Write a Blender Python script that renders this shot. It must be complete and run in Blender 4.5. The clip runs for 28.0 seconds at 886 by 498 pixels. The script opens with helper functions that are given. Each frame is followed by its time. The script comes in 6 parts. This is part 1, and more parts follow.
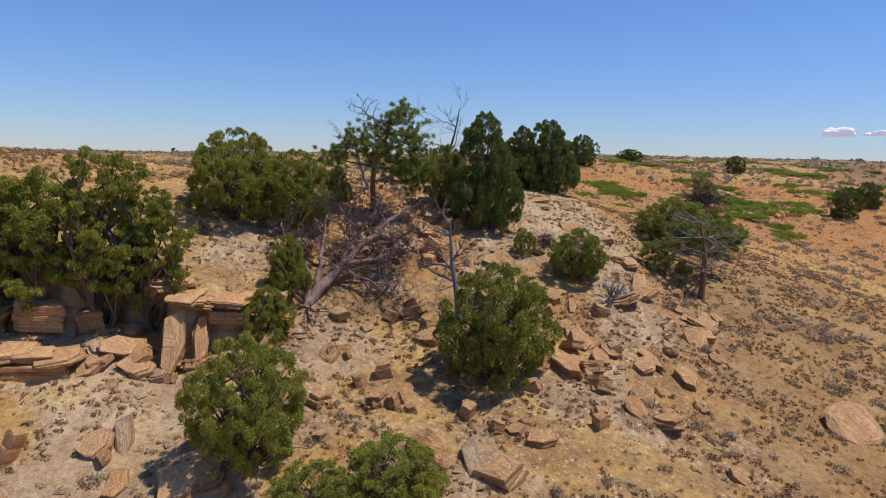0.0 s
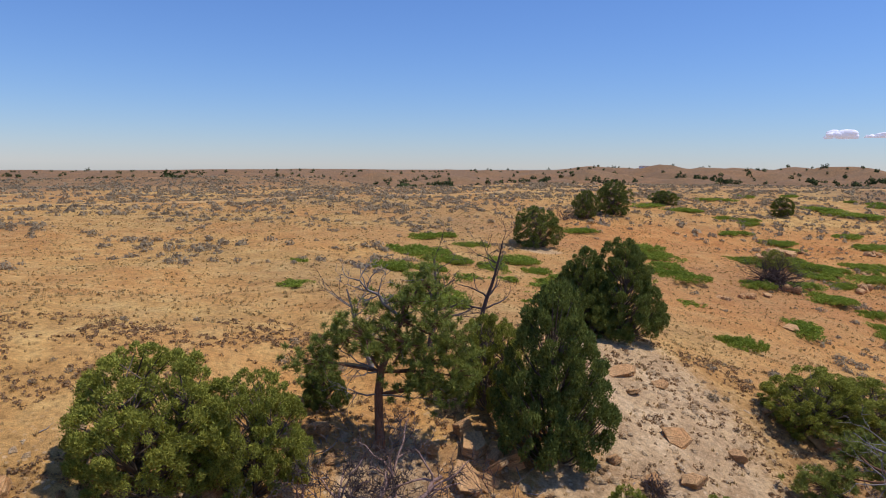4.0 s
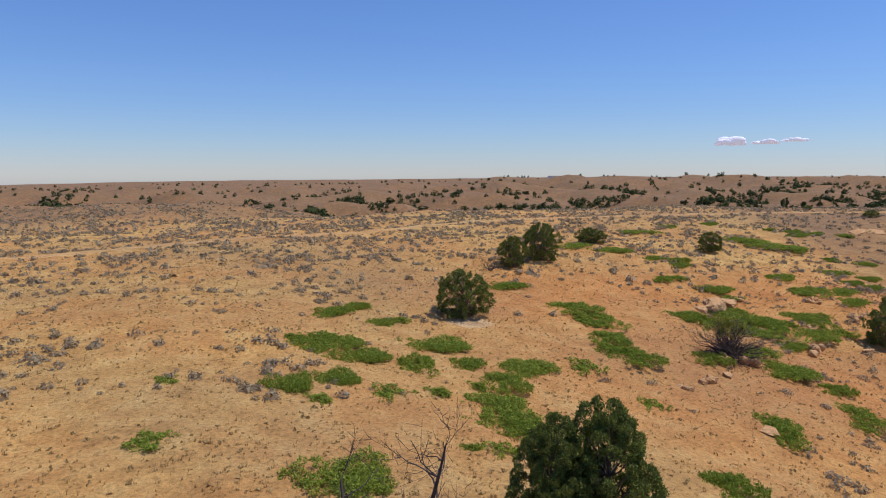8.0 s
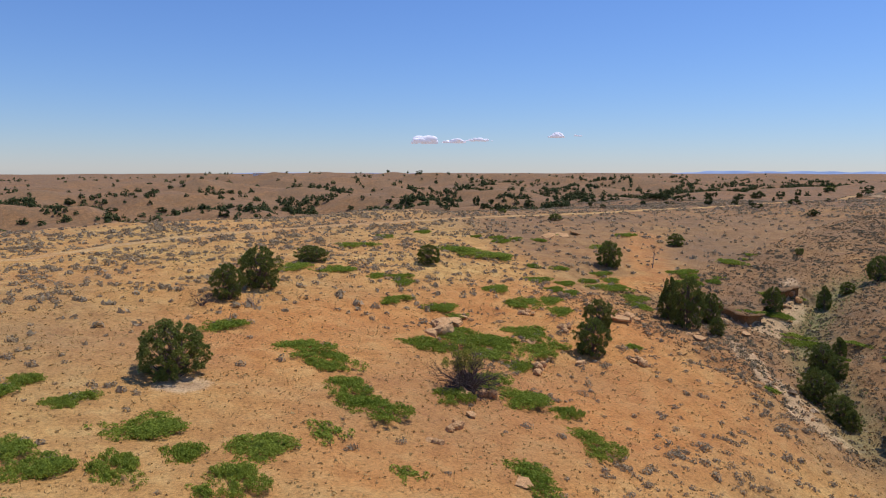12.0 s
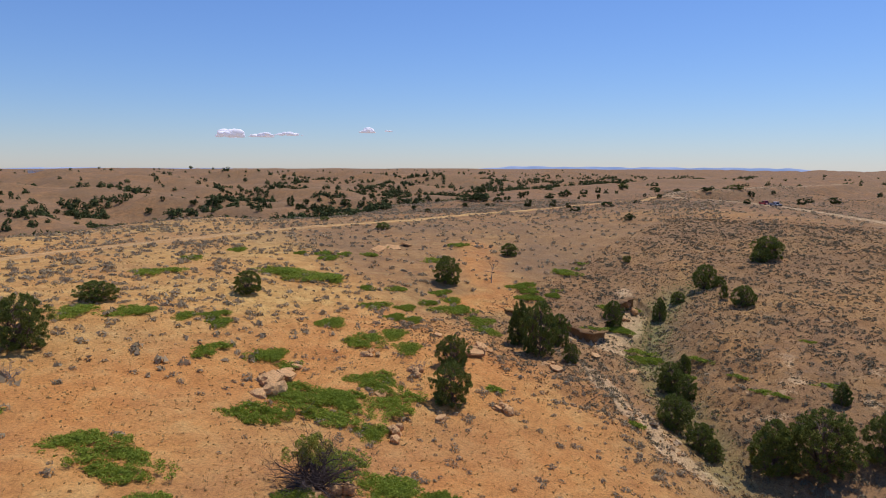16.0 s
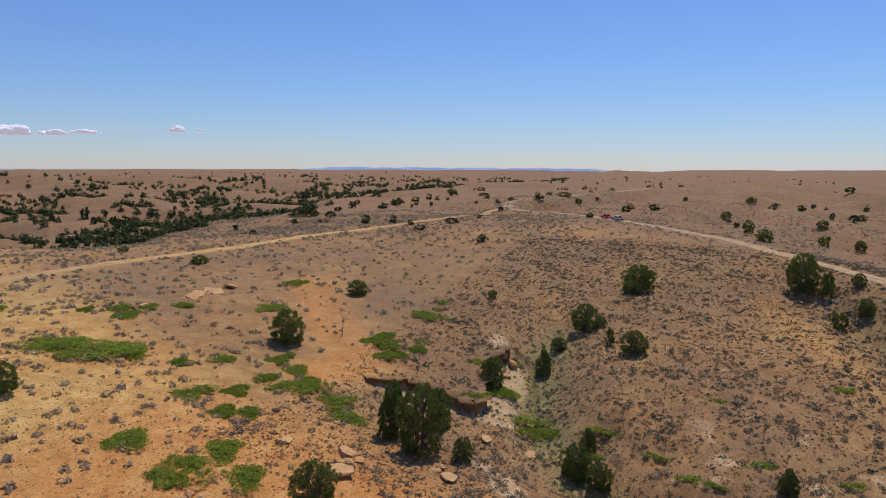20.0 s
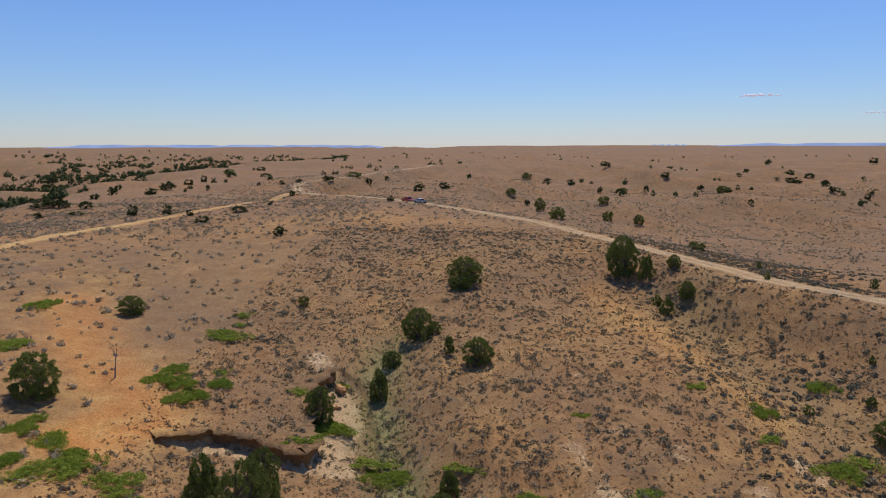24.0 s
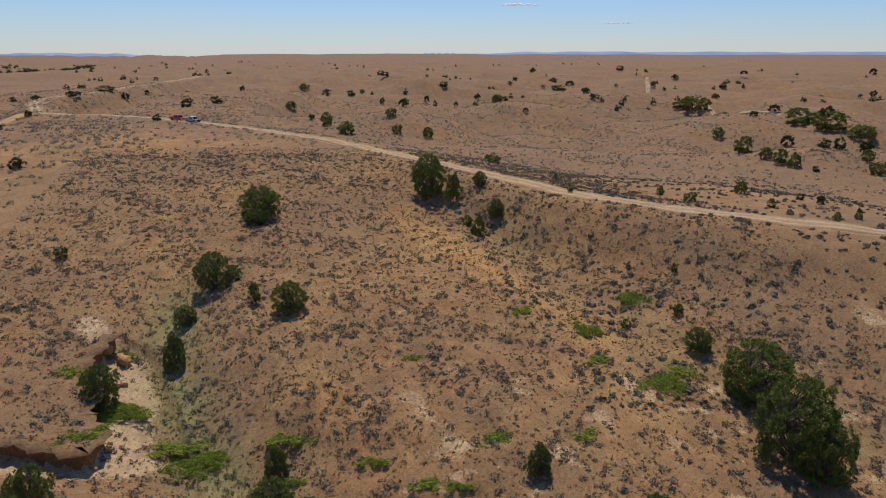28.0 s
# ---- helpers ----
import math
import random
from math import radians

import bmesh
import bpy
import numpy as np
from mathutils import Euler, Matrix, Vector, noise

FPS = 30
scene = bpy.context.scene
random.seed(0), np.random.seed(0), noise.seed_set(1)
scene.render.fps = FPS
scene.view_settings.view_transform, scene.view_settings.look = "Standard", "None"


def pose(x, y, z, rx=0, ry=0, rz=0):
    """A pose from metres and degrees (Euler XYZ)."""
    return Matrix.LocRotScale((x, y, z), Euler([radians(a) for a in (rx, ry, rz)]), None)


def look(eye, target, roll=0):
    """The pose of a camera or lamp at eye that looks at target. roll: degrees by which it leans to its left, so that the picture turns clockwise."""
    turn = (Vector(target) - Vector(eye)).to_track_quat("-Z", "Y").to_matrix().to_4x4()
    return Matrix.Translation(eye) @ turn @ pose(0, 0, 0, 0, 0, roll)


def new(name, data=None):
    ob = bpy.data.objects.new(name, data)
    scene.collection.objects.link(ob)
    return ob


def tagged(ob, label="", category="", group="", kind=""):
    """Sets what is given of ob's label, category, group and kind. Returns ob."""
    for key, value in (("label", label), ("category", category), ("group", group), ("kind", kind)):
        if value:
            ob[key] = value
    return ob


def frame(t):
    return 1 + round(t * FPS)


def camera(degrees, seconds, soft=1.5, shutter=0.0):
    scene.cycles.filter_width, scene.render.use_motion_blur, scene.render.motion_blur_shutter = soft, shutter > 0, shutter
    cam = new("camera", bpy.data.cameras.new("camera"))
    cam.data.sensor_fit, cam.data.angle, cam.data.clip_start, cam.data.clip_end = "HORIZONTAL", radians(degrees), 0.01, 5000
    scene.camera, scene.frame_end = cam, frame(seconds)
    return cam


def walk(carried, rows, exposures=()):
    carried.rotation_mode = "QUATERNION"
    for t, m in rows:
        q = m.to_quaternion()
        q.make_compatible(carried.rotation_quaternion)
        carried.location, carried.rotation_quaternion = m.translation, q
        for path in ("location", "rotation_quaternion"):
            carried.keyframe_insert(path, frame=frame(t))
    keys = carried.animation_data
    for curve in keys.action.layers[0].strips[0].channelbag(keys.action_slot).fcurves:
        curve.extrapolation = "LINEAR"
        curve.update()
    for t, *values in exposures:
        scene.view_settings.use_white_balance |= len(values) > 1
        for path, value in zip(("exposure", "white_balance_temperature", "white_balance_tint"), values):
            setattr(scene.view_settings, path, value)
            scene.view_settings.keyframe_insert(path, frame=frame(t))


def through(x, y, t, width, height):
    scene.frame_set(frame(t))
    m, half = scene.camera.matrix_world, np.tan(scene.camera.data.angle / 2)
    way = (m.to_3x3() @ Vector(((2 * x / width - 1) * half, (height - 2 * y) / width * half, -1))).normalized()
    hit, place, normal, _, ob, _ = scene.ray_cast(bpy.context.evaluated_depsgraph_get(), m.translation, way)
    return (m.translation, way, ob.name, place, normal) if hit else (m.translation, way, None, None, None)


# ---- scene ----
cam = camera(64.98, 28.0, soft=1.05)
# seconds, place in metres, tilt, lean, turn
PATH = [
    (0, 0.00, 0.00, 0.00, 82.876, 1.254, -6.575),
    (0.5, -0.13, 2.64, 0.91, 82.995, 1.406, -6.720),
    (1, -0.04, 5.25, 1.92, 83.064, 1.373, -6.623),
    (1.5, -0.08, 7.72, 2.92, 83.165, 1.417, -6.619),
    (2, -0.09, 9.91, 4.08, 83.075, 1.214, -6.587),
    (2.5, -0.09, 12.38, 5.07, 83.182, 1.132, -6.611),
    (3, -0.09, 14.91, 6.11, 83.199, 0.990, -6.626),
    (3.5, -0.15, 17.17, 7.24, 83.262, 0.846, -6.747),
    (4, 0.04, 19.21, 8.42, 83.216, 0.763, -6.408),
    (4.5, -0.05, 21.60, 9.44, 83.261, 0.627, -6.630),
    (6.5, 1.72, 29.55, 13.11, 83.780, 0.057, -6.369),
    (7, 1.58, 31.23, 13.56, 83.765, 0.035, -8.135),
    (7.5, 1.79, 32.33, 13.90, 83.824, 0.030, -10.466),
    (8, 1.78, 33.44, 14.31, 83.929, 0.012, -13.627),
    (8.5, 1.83, 34.52, 14.72, 83.929, 0.031, -18.346),
    (9, 1.78, 35.60, 15.11, 83.872, 0.101, -22.475),
    (9.5, 1.87, 36.48, 15.55, 83.848, 0.116, -25.371),
    (10, 1.96, 37.26, 15.98, 83.789, 0.153, -28.178),
    (10.5, 2.09, 38.31, 16.70, 83.568, 0.169, -30.492),
    (11, 2.49, 39.86, 16.96, 83.662, 0.278, -32.812),
    (11.5, 2.90, 41.38, 17.42, 83.647, 0.279, -35.227),
    (12, 3.86, 43.12, 17.77, 83.595, 0.326, -37.469),
    (12.5, 4.67, 44.76, 18.20, 83.507, 0.207, -39.721),
    (14.5, 8.83, 51.88, 19.48, 83.492, 0.173, -47.640),
    (15, 9.95, 53.85, 19.81, 83.452, 0.241, -49.634),
    (15.5, 11.37, 55.67, 20.42, 83.295, 0.334, -51.424),
    (16, 12.53, 57.41, 21.03, 83.260, 0.418, -52.815),
    (16.5, 14.09, 59.37, 21.89, 83.198, 0.473, -53.965),
    (17, 15.98, 61.44, 22.67, 83.232, 0.391, -55.312),
    (17.5, 18.37, 63.92, 23.46, 83.233, 0.496, -56.966),
    (18, 21.23, 66.54, 24.22, 83.189, 0.589, -58.756),
    (18.5, 24.11, 69.23, 24.80, 83.253, 0.543, -60.620),
    (19, 27.42, 72.02, 25.29, 83.272, 0.622, -62.754),
    (19.5, 30.40, 74.39, 25.43, 83.510, 0.600, -64.988),
    (20, 33.46, 76.71, 26.09, 83.343, 0.372, -67.385),
    (20.5, 36.34, 78.68, 26.53, 83.303, 0.195, -69.786),
    (21, 38.80, 80.53, 26.74, 83.335, 0.078, -72.194),
    (21.5, 41.08, 82.40, 27.01, 83.324, 0.031, -74.685),
    (22, 43.41, 84.29, 27.05, 83.347, 0.091, -77.162),
    (22.5, 45.66, 85.40, 27.21, 83.322, 0.101, -79.284),
    (24.5, 53.43, 89.15, 27.47, 80.598, 0.015, -87.426),
    (25, 55.08, 89.70, 27.45, 79.699, -0.037, -89.369),
    (25.5, 56.69, 90.48, 27.49, 78.784, -0.116, -91.514),
    (26, 58.12, 90.82, 27.66, 77.828, -0.045, -93.531),
    (26.5, 59.47, 91.20, 27.70, 76.961, -0.042, -95.887),
    (27, 60.97, 91.51, 27.73, 76.006, 0.009, -98.465),
    (27.5, 62.49, 91.82, 27.69, 75.194, 0.112, -101.080),
    (28, 63.84, 91.95, 27.83, 74.311, 0.093, -103.658),
]
walk(cam, [(t, pose(x, y, z) @ Matrix.Rotation(radians(rz), 4, "Z") @ Matrix.Rotation(radians(rx), 4, "X") @ Matrix.Rotation(radians(ry), 4, "Z")) for t, x, y, z, rx, ry, rz in PATH],
     [(0, -0.15, 6300, 14), (11, -0.18, 6350, 14), (16, -0.2, 6550, 14), (21, -0.25, 6550, 14), (28, -0.25, 6600, 12)])

# ---- sky and sun: high in the east, clear summer noon ----
SUN_TURN, SUN_HEIGHT = 98.0, 65.0  # degrees clockwise from +y, and above the horizon
world = bpy.data.worlds.new("sky")
scene.world = world
world.use_nodes = True
wn = world.node_tree
sky = wn.nodes.new("ShaderNodeTexSky")
sky.sky_type = "NISHITA"
sky.sun_disc = False
sky.sun_elevation, sky.sun_rotation = radians(SUN_HEIGHT), radians(SUN_TURN)
sky.altitude, sky.air_density, sky.dust_density, sky.ozone_density = 1800, 1.5, 0.0, 10.0
clear = wn.nodes.new("ShaderNodeMix")
clear.data_type, clear.blend_type = "RGBA", "MULTIPLY"
clear.inputs[0].default_value, clear.inputs[7].default_value = 1.0, (0.90, 0.985, 1.23, 1)
wn.links.new(sky.outputs[0], clear.inputs[6])
wn.links.new(clear.outputs[2], wn.nodes["Background"].inputs[0])
wn.nodes["Background"].inputs[1].default_value = 0.106
sun = new("sun", bpy.data.lights.new("sun", "SUN"))
sun.data.energy, sun.data.angle, sun.data.color = 3.6, radians(0.53), (1.0, 0.95, 0.86)
a, e = radians(SUN_TURN), radians(SUN_HEIGHT)
sun.matrix_world = look((0, 0, 0), (-math.sin(a) * math.cos(e), -math.cos(a) * math.cos(e), -math.sin(e)))

# ---- lie of the land: heights in metres on three lattices, from coarse to fine ----
HILLS = np.array([
    [-24.0, -26.6, -27.2, -24.8, -18.0, -13.4, -13.5, -12.1, -9.0, -8.6],
    [-19.2, -23.8, -24.8, -24.9, -14.3, -6.3, -8.1, -10.7, -9.7, -9.3],
    [-10.3, -16.5, -19.2, -20.9, -14.3, 1.1, -0.5, -7.4, -9.0, -9.5],
    [-1.2, -0.4, -3.5, -12.6, -16.3, -6.8, 0.2, 1.4, -4.4, -5.7],
    [2.0, 2.7, -0.3, -4.6, -9.0, -7.2, 1.6, 6.1, 4.5, 1.7],
    [3.1, 3.0, 3.5, 1.1, -2.8, -2.7, 1.7, 5.9, 7.3, 5.7],
    [3.5, 3.3, 3.5, 2.9, 2.4, 2.5, 2.8, 3.8, 5.1, 6.0],
    [4.1, 3.8, 3.5, 3.2, 3.1, 3.1, 3.0, 3.2, 4.4, 6.0],
])
BENCH = np.array([
    [-11.9, -13.2, -14.2, -16.4, -18.6, -16.6, -11.0, -4.9, 2.2, 4.3, 1.2],
    [-1.4, -3.2, -6.1, -11.5, -16.0, -18.0, -12.9, -8.5, -4.4, -1.3, 2.7],
    [0.9, -1.3, -3.1, -8.3, -12.9, -15.1, -10.8, -7.7, -4.3, -2.4, 1.4],
    [1.7, -0.1, -2.8, -5.0, -8.8, -9.3, -9.3, -7.8, -3.8, -0.2, 2.7],
    [2.8, 2.3, 0.2, -2.8, -5.8, -5.4, -8.0, -8.2, -4.5, -0.2, 3.0],
    [3.2, 3.4, 2.5, 0.8, -1.3, -3.0, -4.5, -4.0, -2.8, -0.1, 2.8],
    [3.2, 3.6, 3.5, 2.9, 1.7, 0.1, -0.3, -0.3, -0.2, 1.0, 2.8],
])
NOSE = np.array([
    [-15.8, -17.2, -16.9, -16.2, -16.5, -17.2, -18.1, -19.1],
    [-10.9, -12.8, -13.4, -12.9, -13.7, -14.7, -15.7, -17.1],
    [-5.4, -6.1, -7.2, -9.9, -9.8, -11.6, -13.2, -15.0],
    [-1.3, -1.5, -2.1, -4.1, -5.0, -7.9, -10.4, -12.6],
    [0.7, 0.1, -0.8, -1.5, -2.0, -4.6, -8.0, -10.6],
    [1.3, 0.4, -1.0, -1.2, -2.1, -4.3, -7.0, -9.5],
    [1.7, 0.6, -0.6, -1.6, -2.9, -4.5, -6.3, -8.1],
])


def lattice(grid, x0, y0, step, x, y):
    """Smooth heights between the lattice's knots, and how far inside it a place lies (0 to 1)."""
    rows, cols = grid.shape
    u, v = (x - x0) / step, (y - y0) / step
    inside = np.clip(np.minimum(np.minimum(u, cols - 1 - u), np.minimum(v, rows - 1 - v)), 0, 1)
    u, v = np.clip(u, 0, cols - 1.0001), np.clip(v, 0, rows - 1.0001)
    i, j = u.astype(int), v.astype(int)
    a, b = u - i, v - j

    def weights(s):
        return (-0.5 * s + s**2 - 0.5 * s**3, 1 - 2.5 * s**2 + 1.5 * s**3, 0.5 * s + 2 * s**2 - 1.5 * s**3, -0.5 * s**2 + 0.5 * s**3)

    total = np.zeros_like(u)
    for q, wv in enumerate(weights(b)):
        row = np.clip(j + q - 1, 0, rows - 1)
        for p, wu in enumerate(weights(a)):
            total += wv * wu * grid[row, np.clip(i + p - 1, 0, cols - 1)]
    return total, inside * inside * (3 - 2 * inside)


def smooth(a, b, v):
    s = np.clip((v - a) / (b - a), 0, 1)
    return s * s * (3 - 2 * s)


def waves(x, y, size, seed, octaves=3):
    """Gentle noise in -1 to 1 out of turned sines."""
    rng = np.random.RandomState(seed)
    total, weight = np.zeros_like(x), 0.0
    for o in range(octaves):
        for k in range(4):
            turn, shift = rng.uniform(0, 6.283, 2)
            f = 6.283 / (size / 2**o) * rng.uniform(0.7, 1.3)
            total += np.sin((x * np.cos(turn) + y * np.sin(turn)) * f + shift + 1.3 * np.sin((y * np.cos(turn) - x * np.sin(turn)) * f * 0.6 + shift * 2)) * 0.5**o
        weight += 2.2 * 0.5**o
    return total / weight


def to_line(points, x, y):
    """Distance to a line of points (x, y, value), and the value at the nearest place on it; value may be missing."""
    best, value = np.full_like(x, 1e9), np.zeros_like(x)
    for a, b in zip(points, points[1:]):
        dx, dy = b[0] - a[0], b[1] - a[1]
        s = np.clip(((x - a[0]) * dx + (y - a[1]) * dy) / (dx * dx + dy * dy), 0, 1)
        d = np.hypot(x - a[0] - s * dx, y - a[1] - s * dy)
        near = d < best
        best = np.where(near, d, best)
        value = np.where(near, a[-1] + s * (b[-1] - a[-1]), value)
    return best, value


GULLY = [(70, 55, -20.5), (88, 68, -19), (100, 78, -17.6), (109, 85.5, -16.6), (120, 94, -15), (134, 102.5, -12.6), (143, 104.8, -10), (148, 106, -8.6), (156, 106.3, -6.8), (161, 105.5, -5.4), (168, 102, -2.8)]
SWALE = [(96, 22, -15), (121, 36, -11.6), (136, 43, -9.2), (160, 50, -6.6), (186, 53, -4)]
ROAD = [(130, -40, 0), (146, 2, 2.2), (160, 20, 3), (183, 39, 3.2), (215, 54, 4), (256, 80, 5.8), (280, 101, 6.8), (299, 118.5, 7.4), (320, 144, 8), (330, 170, 8)]
FORK = [(330, 170, 8), (380, 185, 8.5), (430, 196, 9), (452, 184, 9.5), (560, 170, 9), (760, 150, 9)]
TRACKS = [(-120, 136, 3), (-42, 162, 3), (-8, 177, 3), (41, 197, 3), (76, 206, 3), (134, 213, 3), (226, 207, 4), (285, 188, 6), (330, 170, 8)]
RIM = [(128, 129.5, 0), (133, 124, 0), (132.4, 118, 0), (130.2, 111.6, 0), (133.4, 111.2, 0), (136, 113.5, 0), (139.5, 113.6, 0), (142, 115.2, 0), (145, 116, 0), (149, 115, 0), (153, 113, 0)]
HOLLOW = [(150, 108, 0), (138, 104, 0), (122, 100, 0), (112, 104, 0), (114, 118, 0), (121, 126, 0)]

BANK = [(110, 102, 0), (107.8, 98.5, 0), (104.1, 92.9, 0), (101.9, 88.3, 0), (98.9, 85.1, 0), (97, 81, 0)]

CHUTE = [(156, 117, 0), (150.3, 112.9, 0), (145, 110.3, 0), (141, 108.5, 0)]
STRAW = [(191, 70, 0), (170.5, 61.6, 0), (155, 55.6, 0), (142, 51.7, 0)]

SAGE_BAND = [(44, 70, 0), (62, 79, 0), (76, 81, 0), (90, 86, 0), (98, 99, 0), (108, 98, 0)]

EDGE = ((-900, -300, -90, 20, 60, 130, 220, 300, 420, 700), (700, 430, 350, 300, 268, 262, 256, 275, 300, 360))


def within(points, x, y):
    """1 inside a closed outline, else 0."""
    odd = np.zeros(x.shape, bool)
    for a, b in zip(points, points[1:] + points[:1]):
        cross = (a[1] > y) != (b[1] > y)
        odd ^= cross & (x < (b[0] - a[0]) * (y - a[1]) / ((b[1] - a[1]) or 1e-9) + a[0])
    return odd.astype(float)


def land(x, y):
    """Height of the ground."""
    x, y = np.asarray(x, float), np.asarray(y, float)
    wide, w0 = lattice(HILLS, -100, -100, 50, x, y)
    mid, w1 = lattice(BENCH, -30, 24, 24, x, y)
    near, w2 = lattice(NOSE, -36, 12, 12, x, y)
    z = wide + (mid - wide) * w1
    z = z + (near - z) * w2
    # far country: a valley behind the plateau in the north, rolling ground in the east, all rising slowly to the horizon
    r = np.hypot(x - 80, y - 90)
    past = y - np.interp(x, *EDGE)
    bearing = np.degrees(np.arctan2(x - 40, y - 70))
    rise = np.interp(bearing, (-30, -7, 12, 24, 53, 82, 100), (-8, -4, 1, 10, 11, 5, 2))
    end = np.interp(bearing, (-40, -22, -7, 12, 24, 40, 53, 82, 100), (-54, -46, -24, -12, -6, 2, 8, 18, 24))
    far = 2 + (rise - 2) * smooth(400, 1000, r) + (end - rise) * np.clip((r - 1100) / 3400, 0, 1.2) + 4 * waves(x, y, 700, 5) * smooth(300, 800, r) + 3 * (waves(x, y, 210, 8) - 0.5) * (1 - smooth(1500, 3000, r))
    dip = smooth(4, 95, past + 25 * waves(x, y, 120, 4)) * (1 - smooth(190, 620, past))
    far -= np.interp(x, (200, 330, 600), (26, 15, 10)) * dip * (1 - 0.45 * waves(x, y, 190, 3))
    spurs = smooth(60, 160, past) * (1 - smooth(600, 1100, past)) + smooth(180, 300, r) * smooth(60, 0, y - 0.15 * x) * (1 - smooth(800, 1300, r))
    far += 8.5 * (waves(x, y, 170, 6) - 0.45) * np.clip(spurs, 0, 1)
    far -= 9 * smooth(60, 200, x) * smooth(40, -90, y - 0.25 * (x - 200)) * (1 - smooth(350, 700, r))
    far += 5.5 * (waves(x, y, 110, 9) - 0.2) * smooth(330, 430, r) * smooth(70, 95, bearing) * (1 - smooth(1300, 2200, r))
    outer = np.maximum(np.maximum(smooth(190, 300, r) * (1 - w0), smooth(230, 330, r)), smooth(-25, 5, past))
    z = z + (far - z) * np.where(w0 <= 0, 1, outer)
    # washed-out gully and grassy swale
    d, bed = to_line(GULLY, x, y)
    rough = waves(x, y, 14, 12)
    bank = bed + np.maximum(d - 1.5, 0) * (0.42 + 0.1 * rough) + 0.004 * d * d
    k = 1.2
    z = np.where(d < 60, -k * np.logaddexp(-z / k, -bank / k), z)
    d, bed = to_line(SWALE, x, y)
    bank = bed + np.maximum(d - 2, 0) * 0.28 + 0.006 * d * d
    z = np.where(d < 50, -k * np.logaddexp(-z / k, -bank / k), z)
    # road bench
    for line, wide_by in ((ROAD, 3.0), (FORK, 3.5)):
        d, bed = to_line(line, x, y)
        z = z + (bed - z) * (1 - smooth(wide_by, wide_by + 14, d)) * 0.85
    # the mesa's back sinks gently to the north-west
    west = smooth(0, -32, x)
    z = z - (2.9 * smooth(55, 90, y) * west + 2.2 * smooth(88, 135, y) * smooth(60, 10, x) * (1 - west)) * smooth(340, 240, y)
    # hummocks
    z = z + 0.22 * waves(x, y, 17, 20) + 0.09 * waves(x, y, 4.5, 21, 2) + 0.035 * waves(x, y, 1.3, 22, 2)
    # sandstone scarp under the mesa's rim
    edge = 38.2 + 0.9 * np.sin(x * 0.9) + 0.5 * np.sin(x * 2.3 + 1) - 0.12 * (x + 12)
    along = smooth(-48, -42, x) * (1 - smooth(-5.5, -3.2, x))
    step = smooth(-0.7, 0.1, y - edge)
    z = z + along * (0.3 * step * np.exp(-np.maximum(y - edge, 0) / 7) - np.interp(x, (-10, -5), (3.1, 1.6)) * (1 - step) * np.exp(-np.maximum(edge - y, 0) / 7))
    # undercut bank at the gully's head
    d, _ = to_line(RIM, x, y)
    low = within(RIM + HOLLOW, x, y)
    z = z - 1.9 * low * smooth(0, 0.4, d) * np.exp(-d / 14) * smooth(130, 124, y)
    return z

# ---- materials ----
def material(name, rough=0.9):
    m = bpy.data.materials.new(name)
    m.use_nodes = True
    b = m.node_tree.nodes["Principled BSDF"]
    b.inputs["Roughness"].default_value = rough
    b.inputs["Specular IOR Level"].default_value = 0.25
    return m, m.node_tree, b


def node(tree, kind, **values):
    n = tree.nodes.new("ShaderNode" + kind)
    for key, value in values.items():
        if key in ("operation", "blend_type", "data_type", "feature", "noise_dimensions", "attribute_name", "attribute_type"):
            setattr(n, key, value)
        else:
            n.inputs[key.replace("_", " ")].default_value = value
    return n


def noise_of(tree, coords, scale, detail=4.0, rough=0.6):
    n = node(tree, "TexNoise", Scale=scale, Detail=detail, Roughness=rough)
    tree.links.new(coords, n.inputs["Vector"])
    return n.outputs["Fac"]


def ramp(tree, fac, *stops):
    n = tree.nodes.new("ShaderNodeValToRGB")
    while len(n.color_ramp.elements) < len(stops):
        n.color_ramp.elements.new(0.5)
    for el, (at, col) in zip(n.color_ramp.elements, stops):
        el.position = at
        el.color = (*col, 1) if isinstance(col, tuple) else (col, col, col, 1)
    tree.links.new(fac, n.inputs[0])
    return n.outputs[0]


def blend(tree, fac, a, b, how="MIX"):
    n = tree.nodes.new("ShaderNodeMix")
    n.data_type, n.blend_type = "RGBA", how
    for value, socket in ((fac, n.inputs[0]), (a, n.inputs[6]), (b, n.inputs[7])):
        if isinstance(value, bpy.types.NodeSocket):
            tree.links.new(value, socket)
        elif isinstance(value, tuple):
            socket.default_value = (*value, 1)
        else:
            socket.default_value = value
    return n.outputs[2]


def sums(tree, operation, a, b):
    n = tree.nodes.new("ShaderNodeMath")
    n.operation = operation
    n.use_clamp = operation in ("MULTIPLY", "ADD")
    for value, socket in ((a, n.inputs[0]), (b, n.inputs[1])):
        if isinstance(value, bpy.types.NodeSocket):
            tree.links.new(value, socket)
        else:
            socket.default_value = value
    return n.outputs[0]


def relief(tree, b, height, strength, distance):
    n = node(tree, "Bump", Strength=strength, Distance=distance)
    tree.links.new(height, n.inputs["Height"])
    tree.links.new(n.outputs[0], b.inputs["Normal"])


